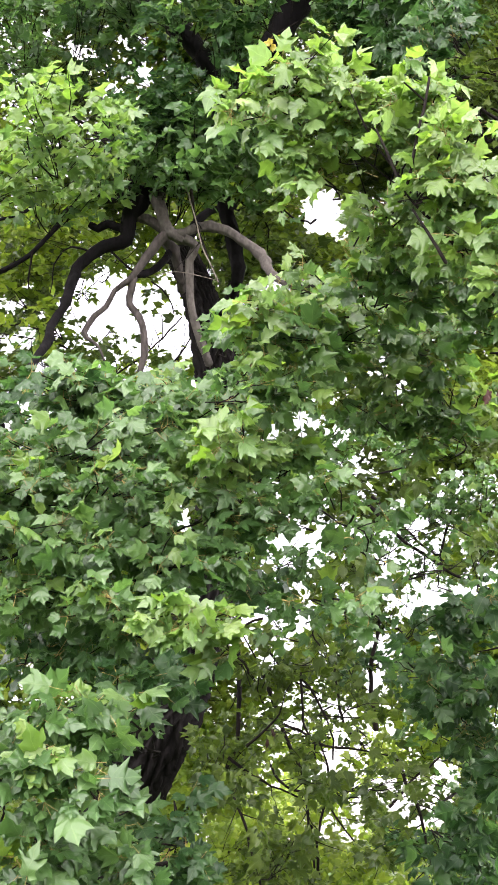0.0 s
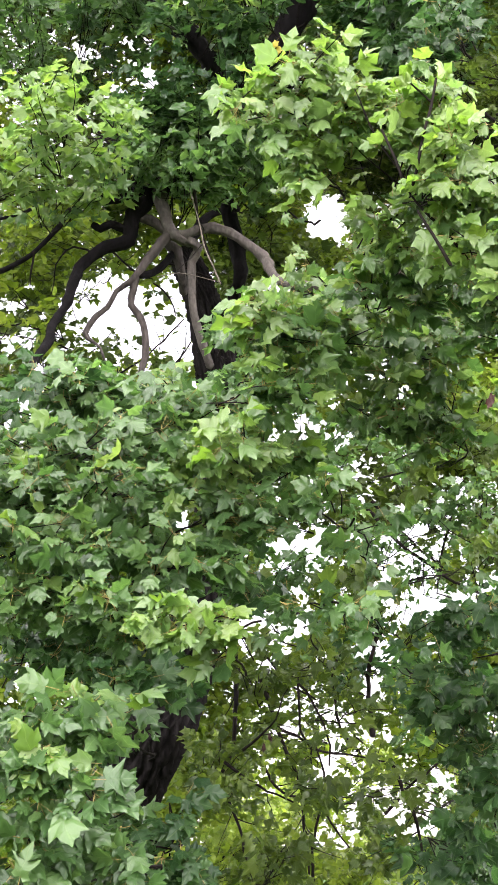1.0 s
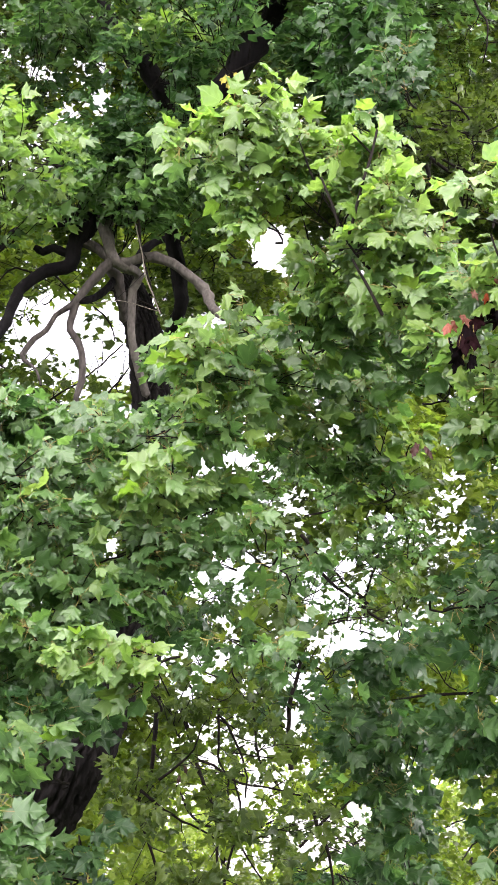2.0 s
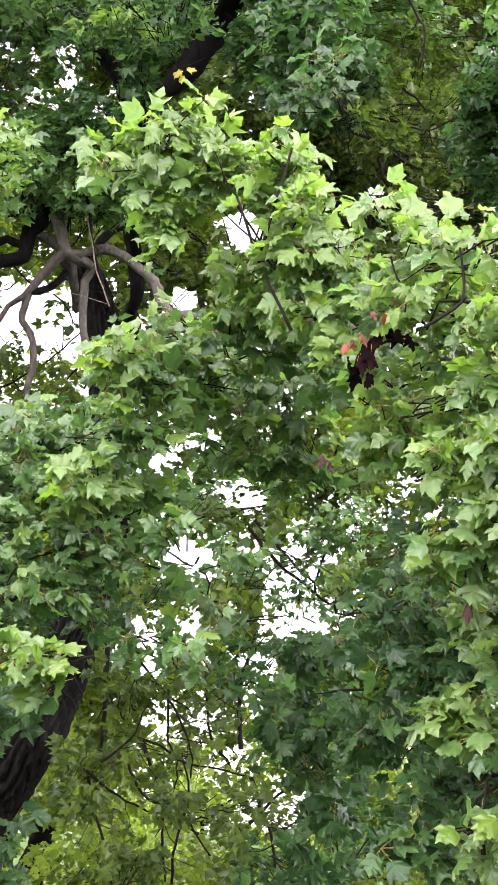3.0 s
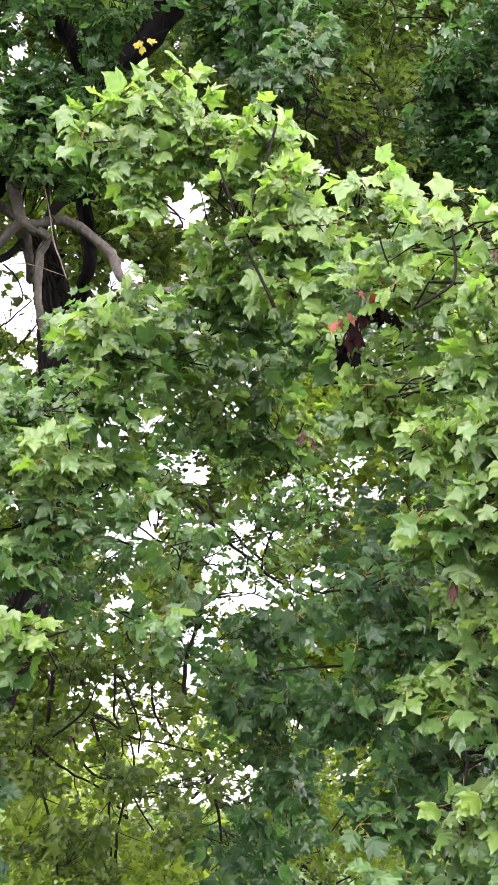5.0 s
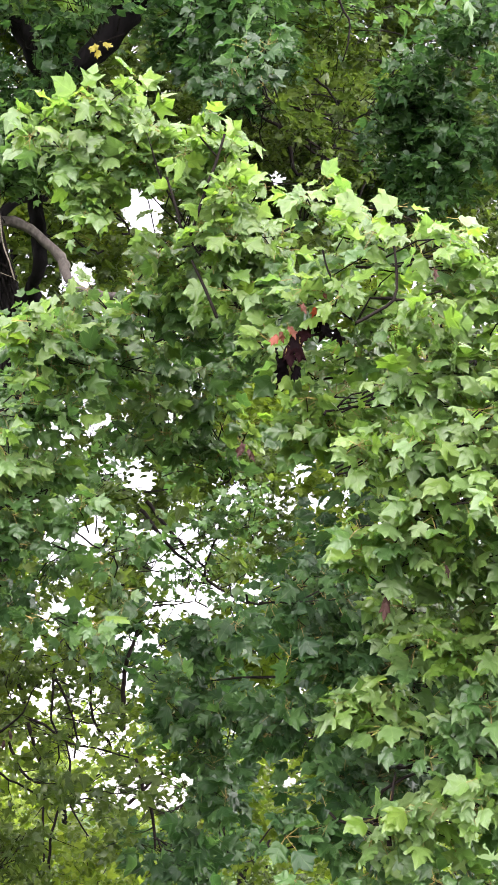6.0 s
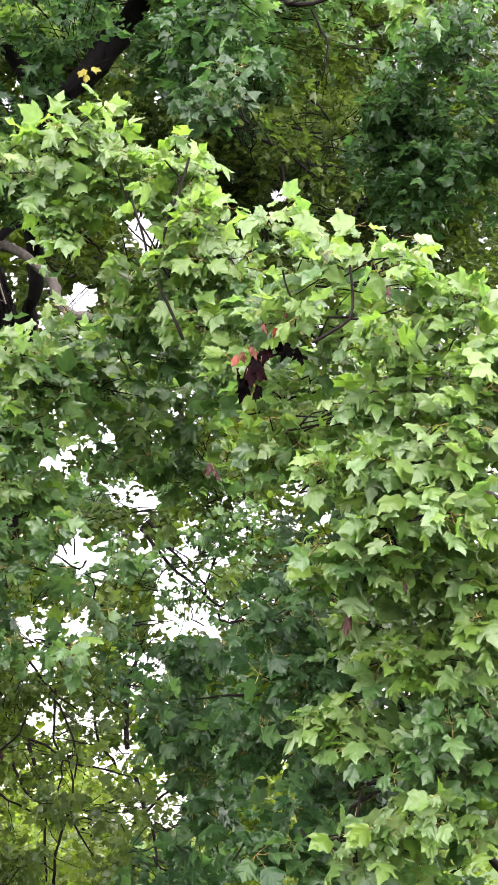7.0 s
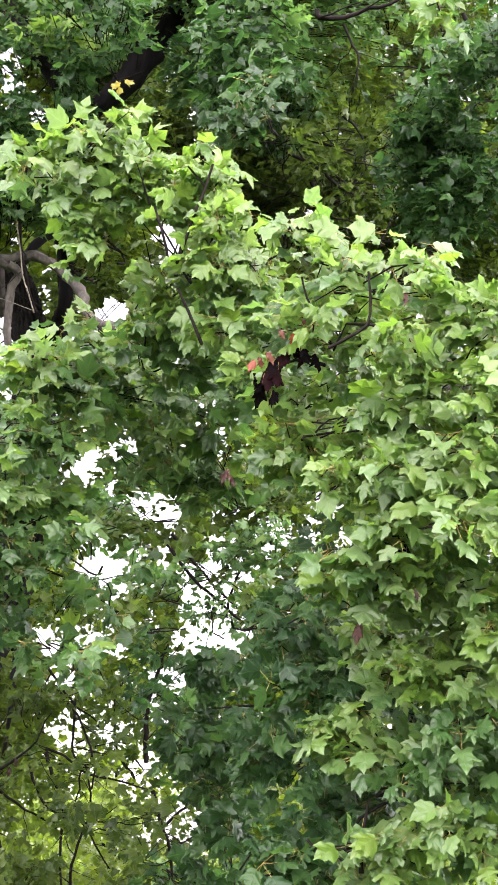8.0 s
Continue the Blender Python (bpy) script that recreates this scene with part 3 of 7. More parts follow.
gap(0.15, 4.00, 2.30, 1.33, 36.00, 7.00, 0.022, 0.252, 0.84)
gap(0.29, 4.00, 2.23, 2.58, 36.00, 6.36, 0.022, 0.251, 0.84)
gap(0.32, 4.00, 2.12, 2.87, 36.00, 5.35, 0.035, 0.391, 0.84)
gap(0.21, 4.00, 2.03, 1.89, 36.00, 4.56, 0.055, 0.619, 0.84)
gap(0.15, 4.00, 2.08, 1.35, 36.00, 5.00, 0.025, 0.284, 0.84)
gap(0.24, 4.00, 1.94, 2.11, 36.00, 3.72, 0.055, 0.615, 0.84)
gap(0.09, 4.00, 2.02, 0.75, 36.00, 4.47, 0.028, 0.318, 0.84)
gap(0.17, 4.00, 1.91, 1.54, 36.00, 3.47, 0.028, 0.316, 0.84)
gap(0.35, 4.00, 1.82, 3.09, 36.00, 2.72, 0.039, 0.435, 0.84)
gap(0.48, 4.00, 1.83, 4.28, 36.00, 2.80, 0.053, 0.592, 0.84)
gap(0.40, 4.00, 1.76, 3.53, 36.00, 2.16, 0.046, 0.520, 0.84)
gap(0.46, 4.00, 1.72, 4.12, 36.00, 1.79, 0.025, 0.277, 0.84)
gap(0.60, 4.00, 2.66, 5.36, 36.00, 10.20, 0.033, 0.369, 0.84)
gap(0.25, 4.00, 2.87, 2.17, 36.00, 12.14, 0.027, 0.299, 0.84)
gap(-0.20, 4.00, 2.61, -1.81, 36.00, 9.82, 0.030, 0.332, 0.84)
gap(0.69, 4.00, 2.58, 2.89, 36.00, 7.81, 0.079, 0.827, 0.84)
gap(0.77, 4.00, 2.49, 3.48, 36.00, 7.09, 0.061, 0.640, 0.84)
gap(0.61, 4.00, 2.34, 2.19, 36.00, 5.82, 0.035, 0.362, 0.84)
gap(0.56, 4.00, 2.26, 1.76, 36.00, 5.16, 0.028, 0.288, 0.84)
gap(0.50, 4.00, 2.04, 1.23, 36.00, 3.32, 0.047, 0.498, 0.84)
gap(0.68, 4.00, 1.92, 2.74, 36.00, 2.31, 0.042, 0.442, 0.84)
gap(0.35, 4.00, 2.63, 0.01, 36.00, 8.26, 0.053, 0.551, 0.84)
gap(0.22, 4.00, 2.43, -1.10, 36.00, 6.61, 0.035, 0.363, 0.84)
gap(0.35, 4.00, 2.44, -0.01, 36.00, 6.64, 0.035, 0.363, 0.84)
gap(0.44, 4.00, 2.43, 0.72, 36.00, 6.58, 0.028, 0.291, 0.84)
gap(0.26, 4.00, 2.34, -0.78, 36.00, 5.82, 0.024, 0.253, 0.84)
gap(0.03, 4.00, 2.72, -2.66, 36.00, 9.01, 0.035, 0.368, 0.84)
gap(0.48, 4.00, 2.87, 1.06, 36.00, 10.25, 0.036, 0.372, 0.84)
gap(0.56, 4.00, 2.84, 1.74, 36.00, 10.04, 0.032, 0.335, 0.84)
gap(0.40, 4.00, 3.03, 0.43, 36.00, 11.62, 0.029, 0.300, 0.84)
gap(0.29, 4.00, 3.06, -0.48, 36.00, 11.82, 0.025, 0.263, 0.84)
gap(0.56, 4.00, 2.71, 1.76, 36.00, 8.90, 0.032, 0.333, 0.84)
gap(0.81, 4.00, 2.69, 3.84, 36.00, 8.73, 0.053, 0.555, 0.84)
gap(0.90, 4.00, 2.82, 4.61, 36.00, 9.81, 0.021, 0.224, 0.84)
gap(0.51, 4.25, 3.91, 1.27, 36.00, 18.05, 0.040, 0.392, 0.84)
gap(0.57, 4.25, 3.83, 1.75, 36.00, 17.40, 0.032, 0.312, 0.84)
gap(0.34, 4.25, 3.61, -0.07, 36.00, 15.67, 0.035, 0.347, 0.84)
gap(0.68, 4.00, 2.57, 3.08, 36.00, 7.68, 0.078, 0.824, 0.84)
gap(0.63, 4.00, 2.46, 2.67, 36.00, 6.78, 0.052, 0.545, 0.84)
gap(0.75, 4.00, 2.66, 3.65, 36.00, 8.44, 0.053, 0.553, 0.84)
gap(0.59, 4.00, 2.34, 2.28, 36.00, 5.76, 0.043, 0.450, 0.84)
gap(0.55, 4.00, 2.25, 2.02, 36.00, 5.04, 0.038, 0.394, 0.84)
gap(0.48, 4.00, 2.04, 1.39, 36.00, 3.27, 0.060, 0.635, 0.84)
gap(0.41, 4.00, 2.17, 0.77, 36.00, 4.30, 0.034, 0.355, 0.84)
gap(0.65, 4.00, 1.93, 2.83, 36.00, 2.28, 0.047, 0.493, 0.84)
gap(0.72, 4.00, 1.85, 3.42, 36.00, 1.61, 0.023, 0.246, 0.84)
gap(1.02, 4.00, 1.85, 5.90, 36.00, 1.66, 0.017, 0.177, 0.84)
gap(0.32, 4.00, 2.64, 0.07, 36.00, 8.29, 0.043, 0.456, 0.84)
gap(0.21, 4.00, 2.44, -0.84, 36.00, 6.58, 0.043, 0.449, 0.84)
gap(0.25, 4.00, 2.33, -0.57, 36.00, 5.66, 0.024, 0.250, 0.84)
gap(0.32, 4.00, 2.45, 0.08, 36.00, 6.69, 0.031, 0.324, 0.84)
gap(0.87, 4.00, 2.84, 4.66, 36.00, 9.92, 0.027, 0.280, 0.84)
gap(0.49, 4.00, 2.88, 1.51, 36.00, 10.31, 0.049, 0.520, 0.84)
gap(0.41, 4.00, 2.88, 0.77, 36.00, 10.27, 0.032, 0.333, 0.84)
gap(0.27, 4.00, 3.07, -0.35, 36.00, 11.90, 0.021, 0.224, 0.84)
gap(0.51, 4.25, 3.89, 1.58, 36.00, 17.86, 0.035, 0.352, 0.84)
gap(0.57, 4.25, 3.82, 2.07, 36.00, 17.31, 0.020, 0.195, 0.84)
gap(0.31, 4.25, 3.60, -0.02, 36.00, 15.59, 0.048, 0.479, 0.84)
gap(0.99, 4.25, 4.04, 5.35, 36.00, 19.09, 0.028, 0.279, 0.84)
gap(-0.82, 4.30, 3.31, -6.85, 36.00, 15.08, 0.044, 0.442, 0.85)
gap(-0.73, 4.30, 3.33, -6.12, 36.00, 15.23, 0.029, 0.295, 0.85)
gap(-0.81, 4.30, 3.44, -6.77, 36.00, 16.18, 0.030, 0.297, 0.85)
gap(-0.55, 4.30, 3.12, -4.61, 36.00, 13.46, 0.022, 0.218, 0.85)
gap(-0.66, 4.30, 3.22, -5.55, 36.00, 14.31, 0.022, 0.220, 0.85)
gap(0.48, 4.00, 1.84, 4.29, 36.00, 2.86, 0.053, 0.593, 0.90)
gap(0.40, 4.00, 1.76, 3.53, 36.00, 2.16, 0.043, 0.485, 0.90)
gap(0.35, 4.00, 1.82, 3.09, 36.00, 2.72, 0.034, 0.383, 0.90)
gap(0.49, 4.00, 1.84, 4.28, 36.00, 2.78, 0.053, 0.594, 0.90)
gap(0.42, 4.00, 1.77, 3.70, 36.00, 2.11, 0.040, 0.452, 0.90)
gap(0.72, 4.00, 2.51, 2.89, 36.00, 7.62, 0.076, 0.804, 0.90)
gap(0.64, 4.00, 2.42, 2.20, 36.00, 6.84, 0.045, 0.471, 0.90)
gap(0.66, 4.00, 2.57, 3.22, 36.00, 7.86, 0.070, 0.736, 0.90)
gap(0.44, 4.00, 2.04, 1.34, 36.00, 3.35, 0.041, 0.427, 0.90)
gap(-0.15, 4.00, 3.31, -1.88, 36.00, 14.32, 0.039, 0.398, 0.88)
gap(-0.13, 4.00, 3.17, -1.71, 36.00, 13.06, 0.028, 0.287, 0.88)
gap(0.03, 4.00, 3.36, -2.93, 36.00, 14.74, 0.040, 0.401, 0.88)
gap(0.06, 4.00, 3.17, -2.63, 36.00, 13.16, 0.021, 0.217, 0.88)
gap(0.34, 4.00, 3.72, 2.30, 36.00, 17.75, 0.040, 0.412, 0.88)
gap(0.57, 4.00, 3.72, 1.68, 36.00, 17.81, 0.030, 0.302, 0.88)
gap(0.36, 4.00, 3.49, -0.13, 36.00, 15.89, 0.040, 0.407, 0.88)
gap(0.49, 4.00, 2.58, 3.57, 36.00, 8.02, 0.052, 0.530, 0.88)
gap(0.43, 4.00, 1.90, 3.05, 36.00, 2.29, 0.043, 0.440, 0.88)
gap(-0.83, 4.30, 3.49, -6.93, 36.00, 16.57, 0.026, 0.261, 0.95)
gap(-0.75, 4.30, 3.43, -6.31, 36.00, 16.10, 0.022, 0.223, 0.95)
gap(-0.69, 4.30, 3.34, -5.77, 36.00, 15.34, 0.022, 0.221, 0.95)
gap(-0.83, 4.30, 3.37, -7.00, 36.00, 15.58, 0.026, 0.259, 0.95)
gap(-0.77, 4.30, 3.29, -6.50, 36.00, 14.90, 0.029, 0.294, 0.95)
gap(-0.83, 4.30, 3.59, -6.93, 36.00, 17.44, 0.015, 0.150, 0.95)
gap(-0.70, 4.30, 3.51, -5.92, 36.00, 16.71, 0.017, 0.168, 0.95)
gap(-0.31, 4.30, 3.19, -2.65, 36.00, 14.07, 0.018, 0.183, 0.95)
gap(-0.23, 4.30, 3.22, -1.95, 36.00, 14.35, 0.018, 0.183, 0.95)
# the limbs stand free of leaves
gap(0.16, 4.30, 4.39, 0.29, 7.75, 6.53, 0.078, 0.140, 0.90)
gap(-0.12, 4.30, 4.37, -0.22, 7.75, 6.51, 0.058, 0.105, 0.85)
gap(0.32, 4.60, 4.67, 0.26, 7.75, 6.44, 0.075, 0.122, 0.90)
gap(0.03, 4.30, 4.48, -0.26, 7.75, 6.39, 0.066, 0.114, 0.85)
gap(0.47, 4.60, 4.99, 0.50, 7.75, 6.95, 0.058, 0.095, 0.80)
gap(-0.02, 4.60, 3.83, -0.04, 8.20, 5.48, 0.068, 0.121, 0.85)
gap(-0.21, 4.30, 3.73, -0.38, 7.60, 5.28, 0.085, 0.149, 0.80)
gap(-0.40, 4.30, 3.67, -0.71, 7.60, 5.17, 0.094, 0.165, 0.85)
gap(0.14, 4.50, 3.81, -0.01, 7.30, 4.93, 0.093, 0.146, 0.85)
gap(-0.08, 4.30, 3.80, -0.41, 7.50, 5.14, 0.089, 0.150, 0.85)
gap(0.09, 4.60, 3.90, -0.09, 7.30, 4.99, 0.085, 0.130, 0.90)
gap(0.10, 4.60, 3.70, -0.11, 7.90, 4.90, 0.084, 0.139, 0.85)
gap(0.45, 4.70, 5.00, 0.47, 7.00, 6.46, 0.063, 0.093, 0.95)
gap(0.40, 4.70, 4.82, 0.39, 7.00, 6.19, 0.063, 0.092, 0.95)
gap(0.32, 4.70, 4.65, 0.27, 7.00, 5.95, 0.058, 0.084, 0.95)
gap(0.31, 4.60, 4.69, 0.31, 7.00, 6.10, 0.061, 0.091, 0.95)
gap(0.22, 4.70, 4.63, 0.17, 7.00, 5.91, 0.057, 0.084, 0.95)
gap(0.01, 4.40, 4.55, -0.30, 7.90, 6.57, 0.067, 0.116, 0.95)
gap(-0.03, 4.40, 4.51, -0.30, 7.90, 6.50, 0.062, 0.109, 0.95)
gap(0.16, 4.30, 4.38, 0.26, 7.00, 6.05, 0.066, 0.108, 0.95)
gap(0.22, 4.30, 4.49, 0.36, 7.00, 6.22, 0.059, 0.096, 0.95)
gap(0.16, 4.60, 3.97, -0.01, 7.80, 5.37, 0.050, 0.083, 0.90)
gap(-0.02, 4.50, 3.77, -0.04, 7.80, 5.25, 0.051, 0.088, 0.90)
gap(-0.11, 4.40, 4.58, -3.72, 36.00, 23.07, 0.054, 0.502, 0.85)
gap(0.00, 4.40, 4.36, -2.85, 36.00, 21.37, 0.037, 0.344, 0.85)
gap(-0.13, 4.40, 4.49, -3.18, 36.00, 22.37, 0.033, 0.309, 0.85)
gap(0.03, 4.40, 4.43, -1.96, 36.00, 21.88, 0.029, 0.270, 0.85)
gap(-0.41, 4.40, 4.30, -3.39, 36.00, 22.69, 0.032, 0.310, 0.85)
gap(-0.30, 4.40, 4.33, -2.51, 36.00, 22.88, 0.028, 0.272, 0.85)
gap(-0.51, 4.40, 4.44, -4.23, 36.00, 23.79, 0.028, 0.273, 0.85)
gap(-0.37, 4.40, 4.46, -3.09, 36.00, 23.98, 0.024, 0.235, 0.85)
gap(-0.29, 4.40, 4.17, -2.41, 36.00, 21.62, 0.024, 0.231, 0.85)
gap(0.41, 3.30, 2.94, 0.92, 38.00, 13.15, 0.024, 0.254, 0.80)
gap(0.29, 3.30, 2.89, -0.35, 38.00, 12.62, 0.019, 0.205, 0.80)
gap(0.37, 3.30, 2.85, 0.49, 38.00, 12.18, 0.030, 0.315, 0.75)
gap(0.26, 3.30, 2.79, -0.68, 38.00, 11.54, 0.021, 0.219, 0.80)
gap(0.46, 3.30, 2.92, 1.40, 38.00, 12.85, 0.018, 0.191, 0.80)
gap(0.35, 3.30, 2.74, 0.31, 38.00, 11.03, 0.024, 0.250, 0.75)
gap(0.44, 3.30, 2.70, 1.27, 38.00, 10.63, 0.035, 0.375, 0.70)
gap(0.52, 3.30, 2.70, 2.13, 38.00, 10.56, 0.030, 0.313, 0.70)
gap(0.34, 3.30, 2.70, 0.23, 38.00, 10.54, 0.021, 0.218, 0.70)
gap(0.41, 3.30, 2.87, 0.95, 38.00, 12.36, 0.022, 0.237, 0.70)
gap(0.49, 3.30, 2.82, 1.76, 38.00, 11.83, 0.016, 0.174, 0.70)
gap(0.31, 3.30, 2.54, -0.16, 38.00, 8.87, 0.032, 0.339, 0.85)
gap(0.34, 3.30, 2.49, 0.22, 38.00, 8.34, 0.029, 0.307, 0.80)
gap(0.51, 3.30, 2.58, 2.02, 38.00, 9.36, 0.029, 0.311, 0.80)
gap(0.63, 3.30, 2.62, 3.26, 38.00, 9.73, 0.027, 0.282, 0.80)
gap(0.79, 3.30, 2.68, 4.90, 38.00, 10.37, 0.024, 0.252, 0.85)
gap(0.72, 3.30, 2.70, 4.18, 38.00, 10.61, 0.013, 0.142, 0.80)
gap(0.71, 3.30, 2.56, 4.14, 38.00, 9.13, 0.035, 0.375, 0.75)
gap(0.64, 3.30, 2.52, 3.37, 38.00, 8.63, 0.044, 0.466, 0.90)
gap(0.60, 3.30, 2.46, 2.92, 38.00, 8.06, 0.044, 0.463, 0.90)
gap(0.45, 3.30, 2.50, 1.36, 38.00, 8.46, 0.015, 0.154, 0.60)
gap(0.82, 3.30, 2.44, 5.26, 38.00, 7.84, 0.021, 0.217, 0.70)
gap(0.73, 3.30, 2.43, 4.33, 38.00, 7.73, 0.020, 0.217, 0.60)
gap(0.37, 3.30, 2.40, 0.50, 38.00, 7.35, 0.023, 0.244, 0.70)
gap(0.53, 3.30, 3.05, 2.23, 38.00, 14.27, 0.012, 0.129, 0.80)
gap(0.86, 3.30, 3.60, 5.71, 38.00, 20.05, 0.014, 0.151, 0.90)
gap(1.10, 3.30, 3.60, 8.20, 38.00, 20.15, 0.010, 0.102, 0.90)
gap(1.19, 3.30, 4.05, 9.18, 38.00, 24.89, 0.020, 0.210, 0.90)
gap(-0.45, 3.30, 3.04, -5.18, 38.00, 16.95, 0.018, 0.212, 0.85)
gap(-0.50, 3.30, 3.00, -5.81, 38.00, 16.55, 0.018, 0.212, 0.85)
gap(-0.53, 3.30, 2.95, -6.17, 38.00, 15.97, 0.018, 0.211, 0.85)
gap(-0.58, 3.30, 2.93, -6.66, 38.00, 15.74, 0.020, 0.227, 0.85)
gap(-0.62, 3.30, 2.94, -7.18, 38.00, 15.82, 0.018, 0.211, 0.85)
gap(-0.63, 3.30, 2.99, -7.31, 38.00, 16.38, 0.014, 0.163, 0.85)
gap(-0.47, 3.30, 2.96, -5.44, 38.00, 16.01, 0.017, 0.195, 0.85)
gap(-0.37, 3.30, 2.91, -4.31, 38.00, 15.49, 0.015, 0.178, 0.85)
gap(-0.33, 3.30, 2.88, -3.82, 38.00, 15.15, 0.017, 0.193, 0.85)
gap(-0.55, 3.30, 3.04, -6.41, 38.00, 16.94, 0.013, 0.147, 0.85)
gap(-0.60, 3.30, 3.02, -6.90, 38.00, 16.70, 0.013, 0.147, 0.85)
gap(-0.52, 3.30, 2.89, -6.02, 38.00, 15.19, 0.013, 0.145, 0.85)
gap(-0.42, 3.30, 2.86, -4.89, 38.00, 14.95, 0.013, 0.145, 0.85)
gap(-0.58, 3.30, 2.87, -6.66, 38.00, 15.05, 0.011, 0.129, 0.85)
gap(-0.30, 3.30, 3.33, -3.46, 38.00, 20.34, 0.012, 0.133, 0.85)
gap(-0.47, 3.30, 3.34, -5.47, 38.00, 20.46, 0.012, 0.134, 0.85)
gap(-0.23, 3.30, 3.29, -2.64, 38.00, 19.84, 0.010, 0.116, 0.85)
gap(-0.62, 3.30, 3.27, -7.15, 38.00, 19.65, 0.010, 0.116, 0.85)
gap(-0.64, 3.30, 3.16, -7.40, 38.00, 18.32, 0.011, 0.132, 0.85)
gap(-0.58, 3.30, 3.14, -6.65, 38.00, 18.09, 0.010, 0.115, 0.85)
gap(-0.45, 3.30, 3.15, -5.17, 38.00, 18.19, 0.010, 0.115, 0.85)
gap(0.18, 3.30, 2.69, 1.98, 38.00, 12.93, 0.018, 0.206, 0.85)
gap(0.24, 3.30, 2.65, 2.70, 38.00, 12.50, 0.015, 0.174, 0.85)
gap(0.14, 3.30, 2.56, 1.60, 38.00, 11.40, 0.016, 0.188, 0.85)
gap(-0.16, 3.30, 2.47, -1.88, 38.00, 10.44, 0.018, 0.203, 0.85)
gap(0.16, 3.30, 2.42, 1.78, 38.00, 9.87, 0.019, 0.217, 0.85)
gap(0.08, 3.30, 2.38, 0.84, 38.00, 9.36, 0.019, 0.216, 0.85)
gap(0.22, 3.30, 2.35, 2.47, 38.00, 9.09, 0.017, 0.200, 0.85)
gap(0.10, 3.30, 2.28, 1.14, 38.00, 8.23, 0.021, 0.245, 0.85)
gap(0.04, 3.30, 2.33, 0.44, 38.00, 8.82, 0.016, 0.185, 0.85)
gap(0.40, 3.30, 2.43, 4.54, 38.00, 9.92, 0.019, 0.217, 0.85)
gap(0.48, 3.30, 2.45, 5.49, 38.00, 10.24, 0.016, 0.186, 0.85)
gap(0.36, 3.30, 2.36, 4.12, 38.00, 9.19, 0.020, 0.231, 0.85)
gap(0.43, 3.30, 2.23, 4.90, 38.00, 7.68, 0.021, 0.244, 0.85)
gap(0.14, 3.30, 2.06, 1.52, 38.00, 5.69, 0.018, 0.211, 0.85)
gap(0.19, 3.30, 1.98, 2.17, 38.00, 4.78, 0.021, 0.239, 0.85)
gap(0.22, 3.30, 1.90, 2.46, 38.00, 3.90, 0.023, 0.267, 0.85)
gap(0.26, 3.30, 1.83, 2.93, 38.00, 3.02, 0.021, 0.236, 0.85)
gap(0.34, 3.30, 1.76, 3.91, 38.00, 2.30, 0.023, 0.264, 0.85)
gap(0.31, 3.30, 2.30, 3.52, 38.00, 8.48, 0.019, 0.215, 0.85)
gap(0.12, 3.30, 1.98, 1.29, 38.00, 4.82, 0.016, 0.179, 0.85)
gap(0.16, 3.30, 1.88, 1.74, 38.00, 3.59, 0.015, 0.178, 0.85)
gap(0.50, 3.30, 2.36, 5.66, 38.00, 9.11, 0.019, 0.215, 0.85)
gap(0.22, 3.30, 3.06, 2.44, 38.00, 17.15, 0.016, 0.179, 0.85)
gap(0.22, 3.30, 3.22, 2.46, 38.00, 19.04, 0.017, 0.198, 0.85)
gap(0.46, 3.30, 3.44, 1.78, 38.00, 18.90, 0.046, 0.497, 0.95)
gap(0.45, 3.30, 3.39, 1.71, 38.00, 18.36, 0.040, 0.429, 0.95)
gap(0.43, 3.30, 3.45, 2.00, 38.00, 18.78, 0.043, 0.462, 0.95)
gap(0.41, 3.30, 3.41, 1.77, 38.00, 18.28, 0.034, 0.361, 0.95)
gap(0.36, 3.30, 3.49, 1.24, 38.00, 19.13, 0.023, 0.247, 0.90)
gap(0.29, 3.30, 3.44, 2.41, 38.00, 18.99, 0.043, 0.462, 0.95)
gap(0.28, 3.30, 3.39, 2.27, 38.00, 18.44, 0.043, 0.461, 0.95)
gap(0.33, 3.30, 3.34, 2.75, 38.00, 17.86, 0.023, 0.246, 0.90)
gap(0.23, 3.30, 3.30, 2.51, 38.00, 19.77, 0.038, 0.433, 0.95)
gap(0.23, 3.30, 3.24, 2.55, 38.00, 19.05, 0.043, 0.497, 0.95)
gap(0.27, 3.30, 3.20, 2.95, 38.00, 18.60, 0.026, 0.297, 0.90)
gap(0.12, 3.30, 3.23, 0.58, 38.00, 16.70, 0.021, 0.227, 0.90)
gap(0.29, 3.30, 3.21, 0.02, 38.00, 16.47, 0.030, 0.326, 0.95)
gap(0.79, 3.30, 3.57, 5.89, 38.00, 20.03, 0.025, 0.269, 0.90)

# ---- the old maple with the forked trunk ----
maple = tree_root("maple_tree", 0, 0, "old maple with dark furrowed trunk and grey limbs")
furrowed_trunk(maple, ((-1.32, 8.30, -0.10, 0.360), (-1.24, 8.30, 0.50, 0.280), (-1.05, 8.63, 1.71, 0.239), (-0.87, 8.56, 1.97, 0.229), (-0.64, 8.45, 2.33, 0.219), (-0.51, 8.48, 2.59, 0.208), (-0.25, 8.47, 3.36, 0.172), (-0.16, 8.47, 4.08, 0.148), (-0.20, 8.39, 4.72, 0.132), (-0.29, 8.38, 5.14, 0.110), (-0.40, 8.31, 5.38, 0.094)), "dark deeply furrowed bark with shade put into its colour")
